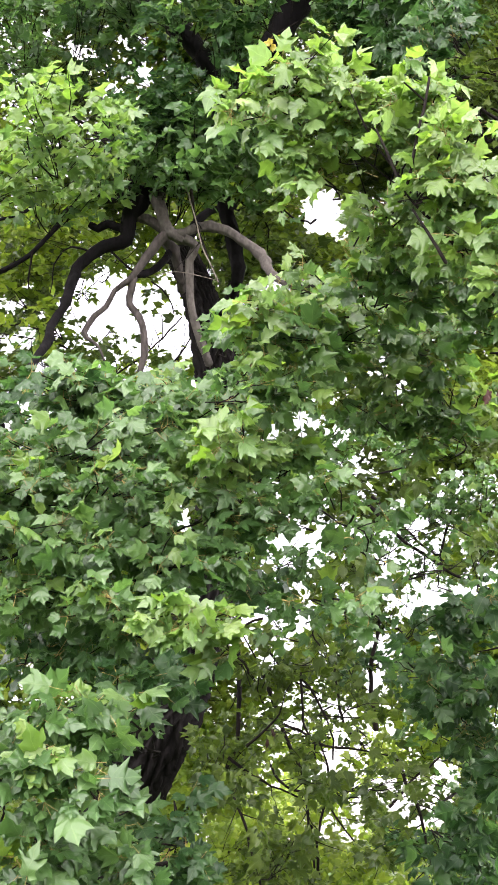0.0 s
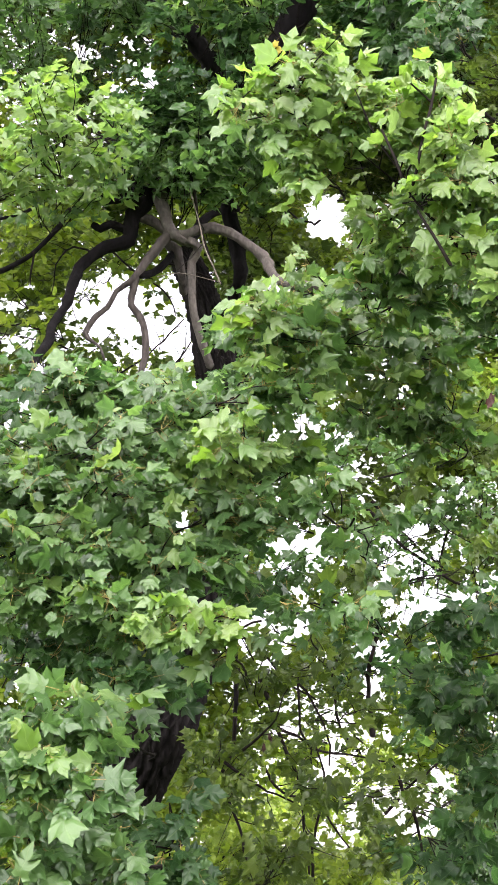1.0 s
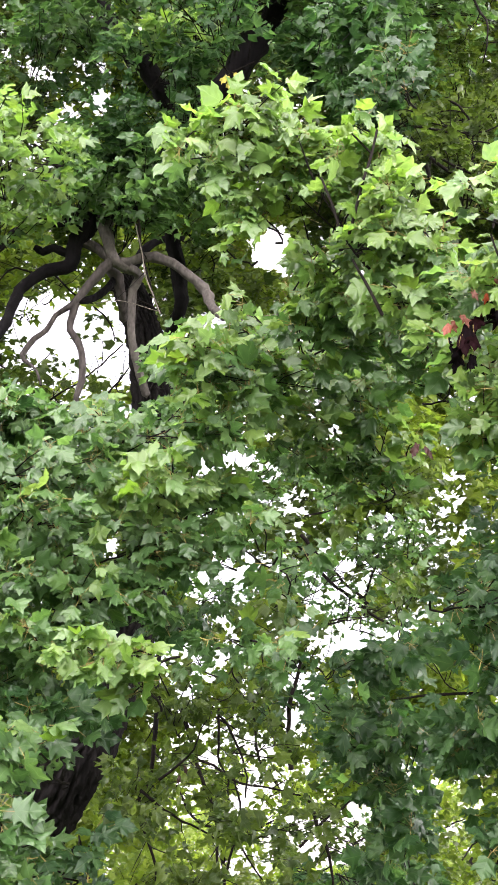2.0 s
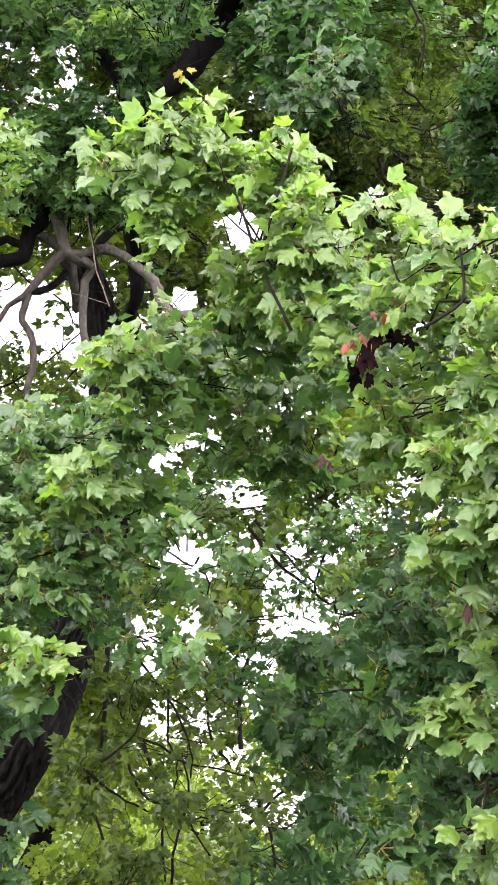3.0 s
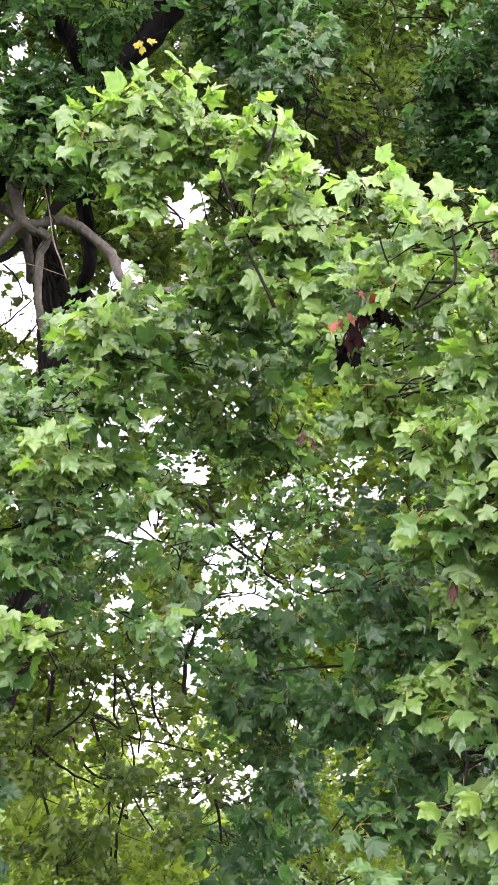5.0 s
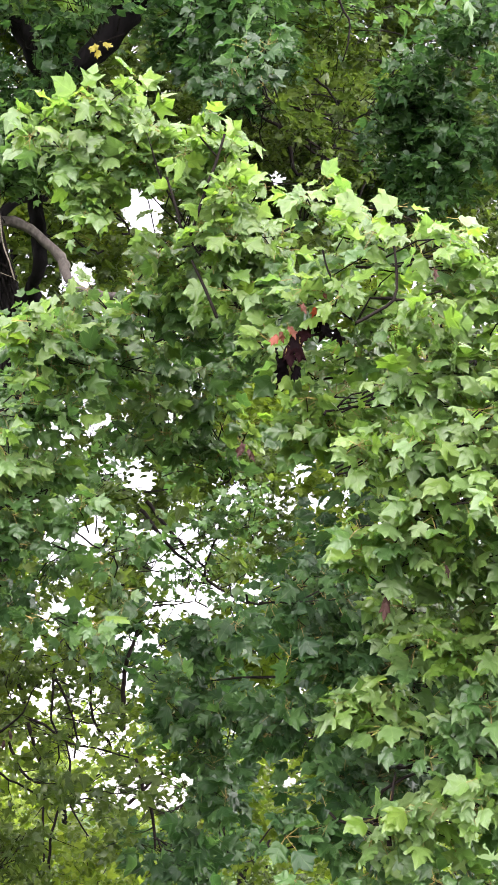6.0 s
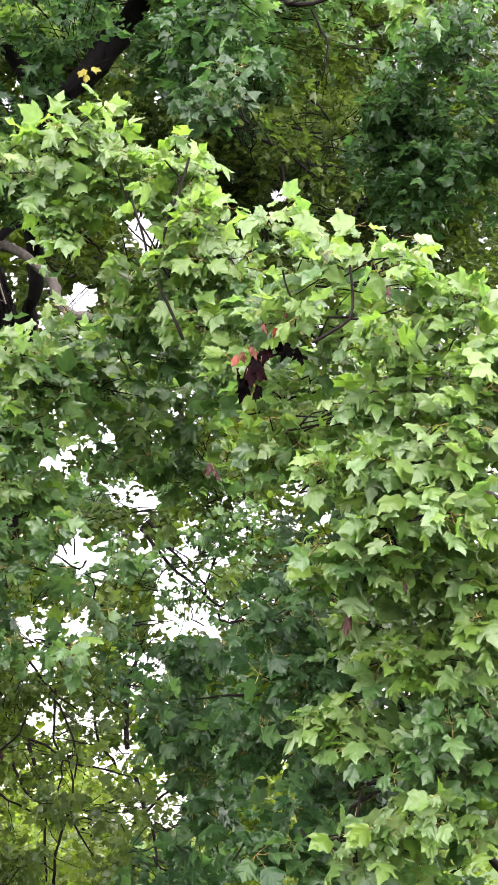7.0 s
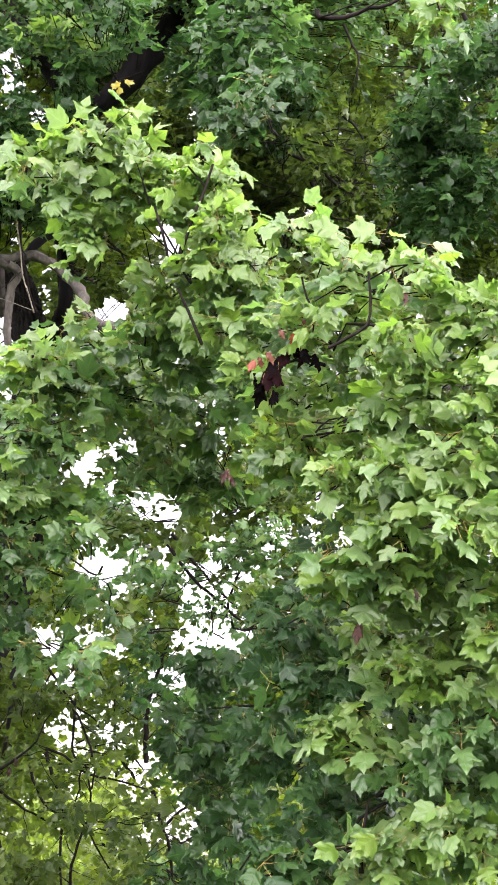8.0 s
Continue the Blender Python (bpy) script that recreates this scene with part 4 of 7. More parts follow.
limb(maple, "limb", ((-0.35, 7.40, 5.59, 0.033), (-0.42, 7.40, 5.47, 0.039), (-0.46, 7.30, 5.32, 0.043), (-0.44, 7.15, 5.17, 0.040), (-0.41, 7.10, 5.06, 0.037), (-0.39, 7.10, 4.96, 0.037), (-0.35, 7.10, 4.91, 0.031), (-0.28, 7.15, 4.90, 0.024)), BARK_GREY, 14, "smooth grey bark")
limb(maple, "limb", ((-0.39, 7.10, 4.93, 0.029), (-0.30, 7.10, 4.92, 0.026), (-0.23, 7.10, 4.94, 0.026), (-0.16, 7.10, 4.94, 0.026), (-0.06, 7.05, 4.89, 0.026), (0.02, 7.00, 4.81, 0.026), (0.11, 7.00, 4.73, 0.026), (0.18, 6.80, 4.53, 0.023), (0.28, 6.50, 4.35, 0.022), (0.43, 6.20, 4.24, 0.019), (0.60, 5.90, 4.14, 0.015), (0.86, 5.60, 4.02, 0.013), (1.01, 5.40, 3.92, 0.009)), BARK_GREY, 14)
limb(maple, "limb", ((-0.31, 7.10, 4.90, 0.023), (-0.24, 7.15, 4.87, 0.023), (-0.28, 7.20, 4.80, 0.023), (-0.29, 7.20, 4.68, 0.023), (-0.28, 7.20, 4.55, 0.023), (-0.26, 7.25, 4.45, 0.023), (-0.23, 7.30, 4.35, 0.023), (-0.20, 7.35, 4.25, 0.021)), BARK_GREY, 12)
limb(maple, "limb", ((-0.40, 7.10, 4.93, 0.027), (-0.48, 7.10, 4.84, 0.025), (-0.55, 7.10, 4.74, 0.022), (-0.60, 7.10, 4.67, 0.019), (-0.69, 7.10, 4.61, 0.014), (-0.74, 7.10, 4.52, 0.014), (-0.80, 7.10, 4.47, 0.014), (-0.86, 7.10, 4.38, 0.017), (-0.82, 7.10, 4.33, 0.010), (-0.78, 7.10, 4.29, 0.007), (-0.75, 7.10, 4.21, 0.007)), BARK_MID_SHADED, 12)
limb(maple, "limb", ((-0.58, 7.10, 4.70, 0.021), (-0.60, 7.10, 4.62, 0.020), (-0.61, 7.10, 4.54, 0.020), (-0.56, 7.10, 4.46, 0.020), (-0.54, 7.10, 4.36, 0.018), (-0.54, 7.10, 4.24, 0.018), (-0.56, 7.10, 4.15, 0.015), (-0.55, 7.10, 4.05, 0.013)), BARK_MID_SHADED, 10)
limb(maple, "limb", ((-0.31, 7.60, 5.52, 0.039), (-0.41, 7.45, 5.40, 0.044), (-0.51, 7.25, 5.24, 0.049), (-0.56, 7.10, 5.11, 0.050), (-0.60, 7.10, 5.05, 0.048), (-0.63, 7.10, 4.98, 0.041), (-0.63, 7.10, 4.93, 0.039), (-0.68, 7.10, 4.88, 0.036), (-0.77, 7.10, 4.86, 0.036), (-0.84, 7.10, 4.81, 0.033), (-0.91, 7.10, 4.74, 0.031), (-0.93, 7.00, 4.61, 0.027), (-0.94, 6.90, 4.48, 0.024), (-0.99, 6.75, 4.31, 0.023), (-0.99, 6.60, 4.15, 0.023), (-1.02, 6.40, 3.98, 0.020), (-1.04, 6.20, 3.81, 0.016), (-1.05, 6.00, 3.63, 0.013)), BARK_DARK_SHADED, 14, "dark bark, deepened by shade put into its colour")
limb(maple, "limb", ((-0.63, 7.12, 5.06, 0.024), (-0.54, 7.12, 5.05, 0.029), (-0.47, 7.12, 5.01, 0.029), (-0.39, 7.12, 4.94, 0.026)), BARK_MID_SHADED, 12)
limb(maple, "limb", ((-0.63, 7.76, 5.48, 0.020), (-0.82, 7.58, 5.39, 0.017), (-0.97, 7.49, 5.32, 0.014), (-1.05, 7.43, 5.17, 0.014), (-1.19, 7.38, 4.98, 0.014), (-1.36, 7.31, 4.85, 0.014), (-1.59, 7.24, 4.76, 0.009)), BARK_DARK_SHADED, 8)
limb(maple, "limb", ((-0.65, 7.75, 5.50, 0.012), (-0.95, 7.48, 5.37, 0.009), (-1.10, 7.39, 5.32, 0.009), (-1.26, 7.32, 5.20, 0.009), (-1.52, 7.15, 5.05, 0.004)), BARK_DARK_SHADED, 8)
limb(maple, "limb", ((-0.39, 7.30, 4.91, 0.022), (-0.43, 7.20, 4.80, 0.022), (-0.49, 7.20, 4.75, 0.022), (-0.56, 7.10, 4.70, 0.021)), BARK_DARK_SHADED, 10)
limb(maple, "limb", ((-0.13, 8.70, 4.75, 0.069), (-0.00, 8.00, 4.99, 0.038), (-0.00, 8.00, 5.16, 0.045), (-0.03, 8.00, 5.31, 0.049), (-0.05, 8.00, 5.44, 0.049), (-0.07, 7.95, 5.55, 0.045), (-0.10, 7.80, 5.67, 0.041), (-0.07, 7.60, 5.79, 0.040), (0.01, 7.30, 5.88, 0.049), (0.09, 7.20, 5.96, 0.055), (0.20, 7.20, 6.07, 0.065), (0.26, 7.20, 6.15, 0.072), (0.32, 7.20, 6.26, 0.075), (0.39, 7.20, 6.40, 0.072), (0.49, 7.20, 6.61, 0.066), (0.63, 7.20, 6.95, 0.057)), BARK_DARK_SHADED, 16, "dark bark, deepened by shade put into its colour")
limb(maple, "limb", ((-0.04, 8.20, 6.27, 0.044), (-0.11, 8.00, 6.45, 0.050), (-0.20, 8.00, 6.61, 0.065), (-0.30, 8.00, 6.74, 0.073), (-0.39, 8.00, 6.84, 0.066), (-0.51, 8.00, 7.01, 0.062), (-0.61, 8.00, 7.27, 0.048)), BARK_DARK_SHADED, 14)
limb(maple, "limb", ((-0.36, 8.31, 5.38, 0.036), (-0.21, 8.43, 5.67, 0.026), (-0.02, 8.51, 5.74, 0.021)), BARK_DARK_SHADED, 10)
limb(maple, "limb", ((-0.33, 8.39, 5.11, 0.023), (-0.15, 8.33, 4.93, 0.018), (-0.05, 8.28, 4.75, 0.013)), BARK_DARK_SHADED, 10)
limb(maple, "limb", ((-0.16, 8.47, 3.72, 0.035), (-0.10, 8.19, 3.24, 0.022), (-0.13, 8.02, 2.75, 0.016), (-0.12, 8.00, 2.47, 0.011)), BARK_DARK_SHADED, 8)
limb(maple, "limb", ((-0.82, 7.10, 5.01, 0.015), (-0.77, 7.10, 4.99, 0.022), (-0.71, 7.10, 5.01, 0.025), (-0.64, 7.10, 4.98, 0.025), (-0.60, 7.10, 5.01, 0.025)), BARK_DARK_SHADED, 10)
limb(maple, "limb", ((-0.43, 7.30, 4.98, 0.027), (-0.37, 7.30, 4.92, 0.030), (-0.35, 7.30, 4.82, 0.027), (-0.34, 7.40, 4.71, 0.025)), BARK_MID_SHADED, 12)
limb(maple, "limb", ((-0.62, 7.20, 5.24, 0.016), (-0.58, 7.20, 5.33, 0.019), (-0.61, 7.20, 5.42, 0.016), (-0.65, 7.10, 5.48, 0.009)), BARK_DARK_SHADED, 8)
limb(maple, "vine", ((-0.27, 6.90, 5.11, 0.0042), (-0.25, 6.90, 5.01, 0.0042), (-0.22, 6.90, 4.88, 0.0042), (-0.20, 6.90, 4.76, 0.0042), (-0.16, 6.90, 4.66, 0.0042), (-0.12, 6.90, 4.55, 0.0036)), BARK_PALE, 6, "thin pale hanging vine")
limb(maple, "vine", ((-0.46, 6.90, 4.60, 0.0014), (-0.34, 6.90, 4.62, 0.0018), (-0.22, 6.90, 4.59, 0.0018), (-0.12, 6.90, 4.56, 0.0014)), BARK_PALE, 6)
twig(maple, ((-0.26, 6.90, 5.22, 0.009), (-0.23, 6.97, 4.95, 0.008), (-0.17, 7.02, 4.78, 0.006), (-0.12, 7.07, 4.62, 0.005)))
twig(maple, ((-0.46, 7.69, 5.01, 0.008), (-0.33, 7.70, 4.97, 0.006), (-0.15, 7.72, 4.90, 0.004)))
twig(maple, ((-0.79, 7.66, 5.11, 0.007), (-0.63, 7.69, 4.98, 0.005), (-0.53, 7.71, 4.93, 0.003)))
twig(maple, ((-0.41, 7.33, 5.16, 0.008), (-0.37, 7.29, 5.28, 0.006), (-0.33, 7.26, 5.41, 0.004)))
twig(maple, ((-1.20, 7.68, 6.11, 0.010), (-0.93, 7.71, 6.00, 0.009), (-0.67, 7.79, 5.73, 0.007), (-0.59, 7.84, 5.56, 0.005)))
twig(maple, ((1.16, 5.43, 5.61, 0.013), (1.17, 5.44, 5.58, 0.012), (1.27, 5.43, 5.58, 0.011), (1.38, 5.41, 5.63, 0.009), (1.49, 5.39, 5.66, 0.008), (1.67, 5.35, 5.73, 0.007)))
twig(maple, ((1.29, 5.44, 5.56, 0.006), (1.35, 5.47, 5.42, 0.005), (1.37, 5.49, 5.35, 0.004), (1.35, 5.52, 5.24, 0.003)))
twig(maple, ((1.50, 7.76, 6.87, 0.009), (1.66, 7.76, 6.82, 0.007), (1.83, 7.77, 6.72, 0.004)))
twig(maple, ((1.34, 8.23, 6.35, 0.013), (1.51, 8.24, 6.28, 0.011), (1.73, 8.26, 6.15, 0.009), (1.87, 8.26, 6.08, 0.007)))
twig(maple, ((1.39, 8.20, 6.46, 0.010), (1.50, 8.20, 6.42, 0.009), (1.77, 8.19, 6.37, 0.007), (2.01, 8.16, 6.41, 0.006), (2.31, 8.11, 6.49, 0.005)))
twig(maple, ((1.43, 7.46, 5.76, 0.014), (1.45, 7.47, 5.70, 0.012), (1.50, 7.50, 5.60, 0.010), (1.61, 7.47, 5.67, 0.009), (1.73, 7.41, 5.82, 0.007)))
twig(maple, ((2.01, 8.34, 5.76, 0.008), (2.04, 8.32, 5.84, 0.006), (2.17, 8.20, 6.19, 0.004)))
twig(maple, ((2.03, 6.14, 6.16, 0.012), (2.06, 6.16, 6.08, 0.010), (2.09, 6.17, 6.02, 0.008), (2.25, 6.14, 6.07, 0.006)))
twig(maple, ((1.62, 8.15, 6.21, 0.008), (1.86, 8.16, 6.07, 0.006), (2.08, 8.15, 6.06, 0.004)))
twig(maple, ((1.67, 8.04, 6.57, 0.008), (1.83, 8.06, 6.43, 0.006), (1.88, 8.12, 6.22, 0.004)))
twig(maple, ((-0.98, 9.01, 4.73, 0.008), (-0.71, 8.97, 4.87, 0.006), (-0.55, 8.93, 5.01, 0.005), (-0.41, 8.90, 5.13, 0.004)))
twig(maple, ((-0.52, 9.00, 4.79, 0.006), (-0.40, 8.96, 4.93, 0.005), (-0.34, 8.93, 5.04, 0.003)))
twig(maple, ((-1.17, 8.76, 4.89, 0.006), (-1.39, 8.74, 4.97, 0.004), (-1.61, 8.73, 5.01, 0.003)))
twig(maple, ((-1.24, 8.73, 5.00, 0.007), (-1.43, 8.71, 5.06, 0.006), (-1.69, 8.71, 5.05, 0.004)))
twig(maple, ((-0.86, 7.66, 5.08, 0.007), (-0.99, 7.65, 5.12, 0.006), (-1.11, 7.68, 5.03, 0.004), (-1.13, 7.73, 4.87, 0.003)))
twig(maple, ((-1.18, 7.38, 5.00, 0.006), (-1.20, 7.41, 4.88, 0.005), (-1.21, 7.44, 4.79, 0.003)))
twig(maple, ((-0.58, 8.36, 5.18, 0.006), (-0.48, 8.39, 5.08, 0.005), (-0.44, 8.42, 4.97, 0.003)))
twig(maple, ((0.01, 7.86, 5.47, 0.007), (0.15, 7.90, 5.34, 0.005), (0.17, 7.95, 5.17, 0.003)))
twig(maple, ((-0.22, 7.81, 5.68, 0.007), (-0.16, 7.84, 5.54, 0.005), (0.01, 7.88, 5.41, 0.003)))
clump(maple, -0.80, 8.59, 5.47, 0.13, 0.25, 0.17, 64, "bright", detail=FAR, ease=0.15)
clump(maple, -1.37, 8.60, 5.07, 0.22, 0.30, 0.18, 104, "bright", detail=FAR, ease=1.0)
clump(maple, -0.53, 8.70, 5.08, 0.11, 0.20, 0.15, 17, "olive", detail=FAR, ease=0.0)
clump(maple, -1.12, 8.66, 5.25, 0.11, 0.20, 0.15, 28, "bright", detail=FAR, ease=0.1)
clump(maple, -0.80, 8.51, 4.69, 0.40, 0.30, 0.08, 82, "olive", detail=FAR, ease=0.2)
clump(maple, -1.38, 8.46, 4.86, 0.25, 0.30, 0.11, 64, "bright", detail=FAR, ease=1.0)
clump(maple, -1.16, 8.42, 5.00, 0.18, 0.30, 0.09, 27, "bright", detail=FAR, ease=1.0)
clump(maple, -0.38, 8.65, 4.90, 0.15, 0.30, 0.11, 32, "olive", detail=FAR, ease=0.3)
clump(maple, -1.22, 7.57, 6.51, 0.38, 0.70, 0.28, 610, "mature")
clump(maple, -0.78, 7.57, 6.49, 0.34, 0.70, 0.28, 445, "deep_shade")
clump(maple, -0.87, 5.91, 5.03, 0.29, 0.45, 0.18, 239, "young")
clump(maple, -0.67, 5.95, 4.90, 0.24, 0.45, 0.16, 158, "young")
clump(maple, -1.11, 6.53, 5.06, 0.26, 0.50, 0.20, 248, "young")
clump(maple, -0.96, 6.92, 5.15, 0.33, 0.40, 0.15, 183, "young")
clump(maple, -0.08, 6.57, 5.63, 0.19, 0.35, 0.27, 390, "deep_shade", size=.066)
clump(maple, -0.26, 6.70, 5.92, 0.18, 0.35, 0.18, 230, "deep_shade", size=.066)
clump(maple, -0.41, 6.98, 5.65, 0.28, 0.50, 0.25, 610, "deep_shade", size=.066)
clump(maple, -0.23, 7.13, 5.51, 0.32, 0.50, 0.22, 634, "deep_shade", size=.066)
clump(maple, -0.53, 6.88, 5.29, 0.27, 0.50, 0.18, 295, "mature")
clump(maple, 0.12, 7.55, 5.50, 0.27, 0.50, 0.23, 292, "mature")
clump(maple, 0.16, 7.46, 5.78, 0.27, 0.50, 0.27, 292, "mature")
clump(maple, -0.09, 6.48, 5.96, 0.24, 0.40, 0.12, 168, "young")
clump(maple, -0.59, 7.00, 6.31, 0.22, 0.50, 0.16, 151, "mature")
clump(maple, 0.18, 7.90, 5.33, 0.21, 0.40, 0.21, 129, "olive")
clump(maple, -1.19, 8.64, 5.68, 0.49, 0.50, 0.23, 362, "bright", detail=FAR)
clump(maple, -1.47, 8.49, 5.47, 0.29, 0.50, 0.26, 271, "bright", detail=FAR)
# next two sprays close the crown above the view, added for shade
clump(maple, -0.03, 6.87, 6.75, 1.34, 1.20, 0.35, 3026, "mature")
clump(maple, 1.32, 6.87, 6.77, 0.96, 1.20, 0.35, 2163, "mature")
clump(maple, -1.84, 7.07, 6.07, 0.48, 1.00, 0.80, 2234, "mature")
clump(maple, -1.75, 7.01, 4.47, 0.39, 0.90, 0.60, 1228, "mature")
clump(maple, 0.73, 6.86, 6.09, 0.34, 0.50, 0.25, 602, "deep_shade")
clump(maple, 1.10, 6.89, 5.98, 0.31, 0.60, 0.25, 503, "deep_shade")
clump(maple, 0.78, 5.53, 5.39, 0.21, 0.35, 0.29, 468, "deep_shade")
clump(maple, 0.86, 5.05, 4.86, 0.14, 0.25, 0.19, 90, "deep_shade", detail=FINE)
clump(maple, 0.08, 6.09, 5.84, 0.43, 0.50, 0.17, 341, "deep_shade", size=.066)
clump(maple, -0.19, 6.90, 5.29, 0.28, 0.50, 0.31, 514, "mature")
clump(maple, 1.93, 6.32, 5.55, 0.24, 0.40, 0.27, 606, "deep_shade", size=.065)
clump(maple, 2.08, 6.30, 5.22, 0.24, 0.40, 0.36, 850, "deep_shade", size=.065)
clump(maple, 1.92, 6.68, 5.39, 0.22, 0.40, 0.28, 432, "deep_shade", size=.065)
clump(maple, 2.02, 5.75, 5.69, 0.25, 0.40, 0.20, 387, "deep_shade", size=.065)
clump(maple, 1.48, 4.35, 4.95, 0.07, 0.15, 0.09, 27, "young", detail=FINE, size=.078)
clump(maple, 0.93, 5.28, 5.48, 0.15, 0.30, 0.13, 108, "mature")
clump(maple, 2.53, 6.19, 5.47, 0.30, 0.50, 0.59, 1226, "deep_shade")
clump(maple, -0.85, 5.32, 3.45, 0.29, 0.35, 0.10, 171, "deep_shade", detail=FINE)
clump(maple, -0.53, 5.33, 3.44, 0.29, 0.35, 0.10, 156, "mature", detail=FINE)
clump(maple, -0.24, 5.25, 3.36, 0.24, 0.35, 0.11, 142, "mature", detail=FINE)
clump(maple, -0.82, 5.19, 3.20, 0.28, 0.35, 0.11, 189, "mature", detail=FINE)
clump(maple, -0.45, 5.09, 3.16, 0.30, 0.35, 0.11, 195, "mature", detail=FINE)
clump(maple, -0.08, 4.91, 3.08, 0.20, 0.30, 0.12, 153, "young", detail=FINE, size=.078)
clump(maple, -0.74, 5.05, 2.97, 0.29, 0.35, 0.10, 188, "mature", detail=FINE)
clump(maple, -0.40, 4.95, 2.93, 0.29, 0.35, 0.09, 140, "mature", detail=FINE)
clump(maple, -0.03, 4.97, 2.88, 0.18, 0.30, 0.12, 133, "mature", detail=FINE)
clump(maple, -0.77, 4.90, 2.75, 0.24, 0.30, 0.10, 165, "mature", detail=FINE)
clump(maple, -0.48, 4.91, 2.72, 0.26, 0.30, 0.11, 195, "mature", detail=FINE)
clump(maple, -0.18, 4.87, 2.66, 0.22, 0.30, 0.11, 147, "mature", detail=FINE)
clump(maple, -1.13, 4.83, 2.99, 0.20, 0.50, 0.50, 609, "mature", detail=FINE)
clump(maple, -0.78, 4.96, 2.55, 0.22, 0.30, 0.10, 137, "mature", detail=FINE)
clump(maple, -0.46, 4.77, 2.47, 0.21, 0.30, 0.10, 121, "mature", detail=FINE)
clump(maple, -0.22, 4.39, 2.35, 0.18, 0.20, 0.08, 83, "young", detail=FINE, size=.078)
clump(maple, -0.09, 4.41, 2.30, 0.09, 0.15, 0.06, 30, "young", detail=FINE, size=.078)
clump(maple, -0.67, 5.21, 2.38, 0.31, 0.30, 0.10, 178, "deep_shade", detail=FINE)
clump(maple, -0.33, 5.04, 2.27, 0.18, 0.20, 0.08, 78, "deep_shade", detail=FINE)
clump(maple, -0.79, 6.49, 3.00, 0.63, 0.50, 0.48, 1141, "deep_shade")
clump(maple, -0.54, 6.74, 3.60, 0.73, 0.50, 0.34, 928, "deep_shade")
clump(maple, 0.10, 4.98, 3.55, 0.23, 0.30, 0.13, 146, "mixed", detail=FINE, size=.078)
clump(maple, 0.01, 4.87, 3.58, 0.12, 0.20, 0.08, 46, "young", detail=FINE, size=.078)
clump(maple, 0.09, 4.95, 3.32, 0.25, 0.30, 0.10, 129, "mixed", detail=FINE, size=.078)
clump(maple, 0.37, 5.28, 3.61, 0.27, 0.35, 0.13, 177, "mixed", detail=FINE, size=.078)
clump(maple, 0.28, 5.04, 3.73, 0.28, 0.30, 0.09, 125, "mixed", detail=FINE, size=.078)
clump(maple, 0.42, 5.54, 3.43, 0.30, 0.35, 0.14, 198, "mixed", detail=FINE, size=.078)
clump(maple, 0.75, 5.46, 3.68, 0.28, 0.35, 0.16, 220, "mixed", detail=FINE, size=.078)
clump(maple, 0.79, 5.73, 3.47, 0.29, 0.35, 0.17, 227, "mixed", detail=FINE, size=.078)
clump(maple, 0.17, 5.11, 3.12, 0.23, 0.30, 0.11, 119, "mixed", detail=FINE, size=.078)
clump(maple, 0.19, 4.87, 2.85, 0.20, 0.30, 0.10, 92, "mature", detail=FINE)
clump(maple, 0.35, 4.58, 2.41, 0.13, 0.20, 0.08, 44, "mature", detail=FINE)
clump(maple, 0.22, 4.97, 2.52, 0.18, 0.20, 0.08, 53, "mature", detail=FINE)
clump(maple, 0.39, 4.90, 2.77, 0.18, 0.20, 0.08, 45, "mature", detail=FINE)
clump(maple, 0.58, 4.94, 2.60, 0.16, 0.20, 0.08, 40, "mature", detail=FINE)
clump(maple, 0.66, 6.20, 3.30, 0.31, 0.40, 0.15, 170, "olive")
clump(maple, 0.02, 5.36, 2.61, 0.19, 0.30, 0.11, 90, "deep_shade", detail=FINE)

# ---- the nearer maple, whose branches hang in front ----
near = tree_root("maple_tree", 0, 0, "leafy maple with bright young shoots, trunk hidden beside the lawn")
limb(near, "trunk", ((3.30, 5.60, -0.10, 0.200), (3.20, 5.60, 1.20, 0.160), (3.10, 5.50, 2.60, 0.130), (2.90, 5.40, 3.80, 0.090), (2.60, 5.20, 4.90, 0.050)), BARK_DARK_SHADED, 20)
limb(near, "limb", ((3.10, 5.50, 2.40, 0.050), (2.30, 5.00, 2.90, 0.035), (1.49, 3.87, 2.97, 0.0068), (1.33, 3.86, 2.87, 0.0051), (1.18, 3.86, 2.75, 0.0034)), TWIG, 8)
limb(near, "limb", ((2.90, 5.40, 3.60, 0.050), (2.00, 4.90, 3.60, 0.030), (1.27, 4.01, 3.29, 0.0051), (1.00, 4.24, 3.29, 0.0051), (0.88, 4.21, 3.43, 0.0034)), TWIG, 8)
limb(near, "limb", ((3.00, 5.40, 3.10, 0.040), (2.00, 4.70, 3.50, 0.025), (1.15, 3.72, 3.40, 0.0051), (1.04, 3.76, 3.32, 0.0034)), TWIG, 8)
limb(near, "limb", ((0.91, 4.53, 3.41, 0.0051), (0.71, 4.42, 3.66, 0.0051), (0.55, 4.33, 3.82, 0.0034), (0.62, 4.24, 3.94, 0.0034), (0.68, 4.15, 4.07, 0.0034)), TWIG, 8)
limb(near, "limb", ((0.59, 4.34, 3.79, 0.0034), (0.47, 4.25, 3.95, 0.0034), (0.39, 4.17, 4.10, 0.0017)), TWIG, 8)
limb(near, "limb", ((3.20, 5.50, 1.40, 0.040), (2.20, 4.80, 1.50, 0.025), (1.46, 4.06, 1.97, 0.0051), (1.22, 4.09, 1.94, 0.0051), (1.22, 4.13, 1.79, 0.0034)), TWIG, 8)
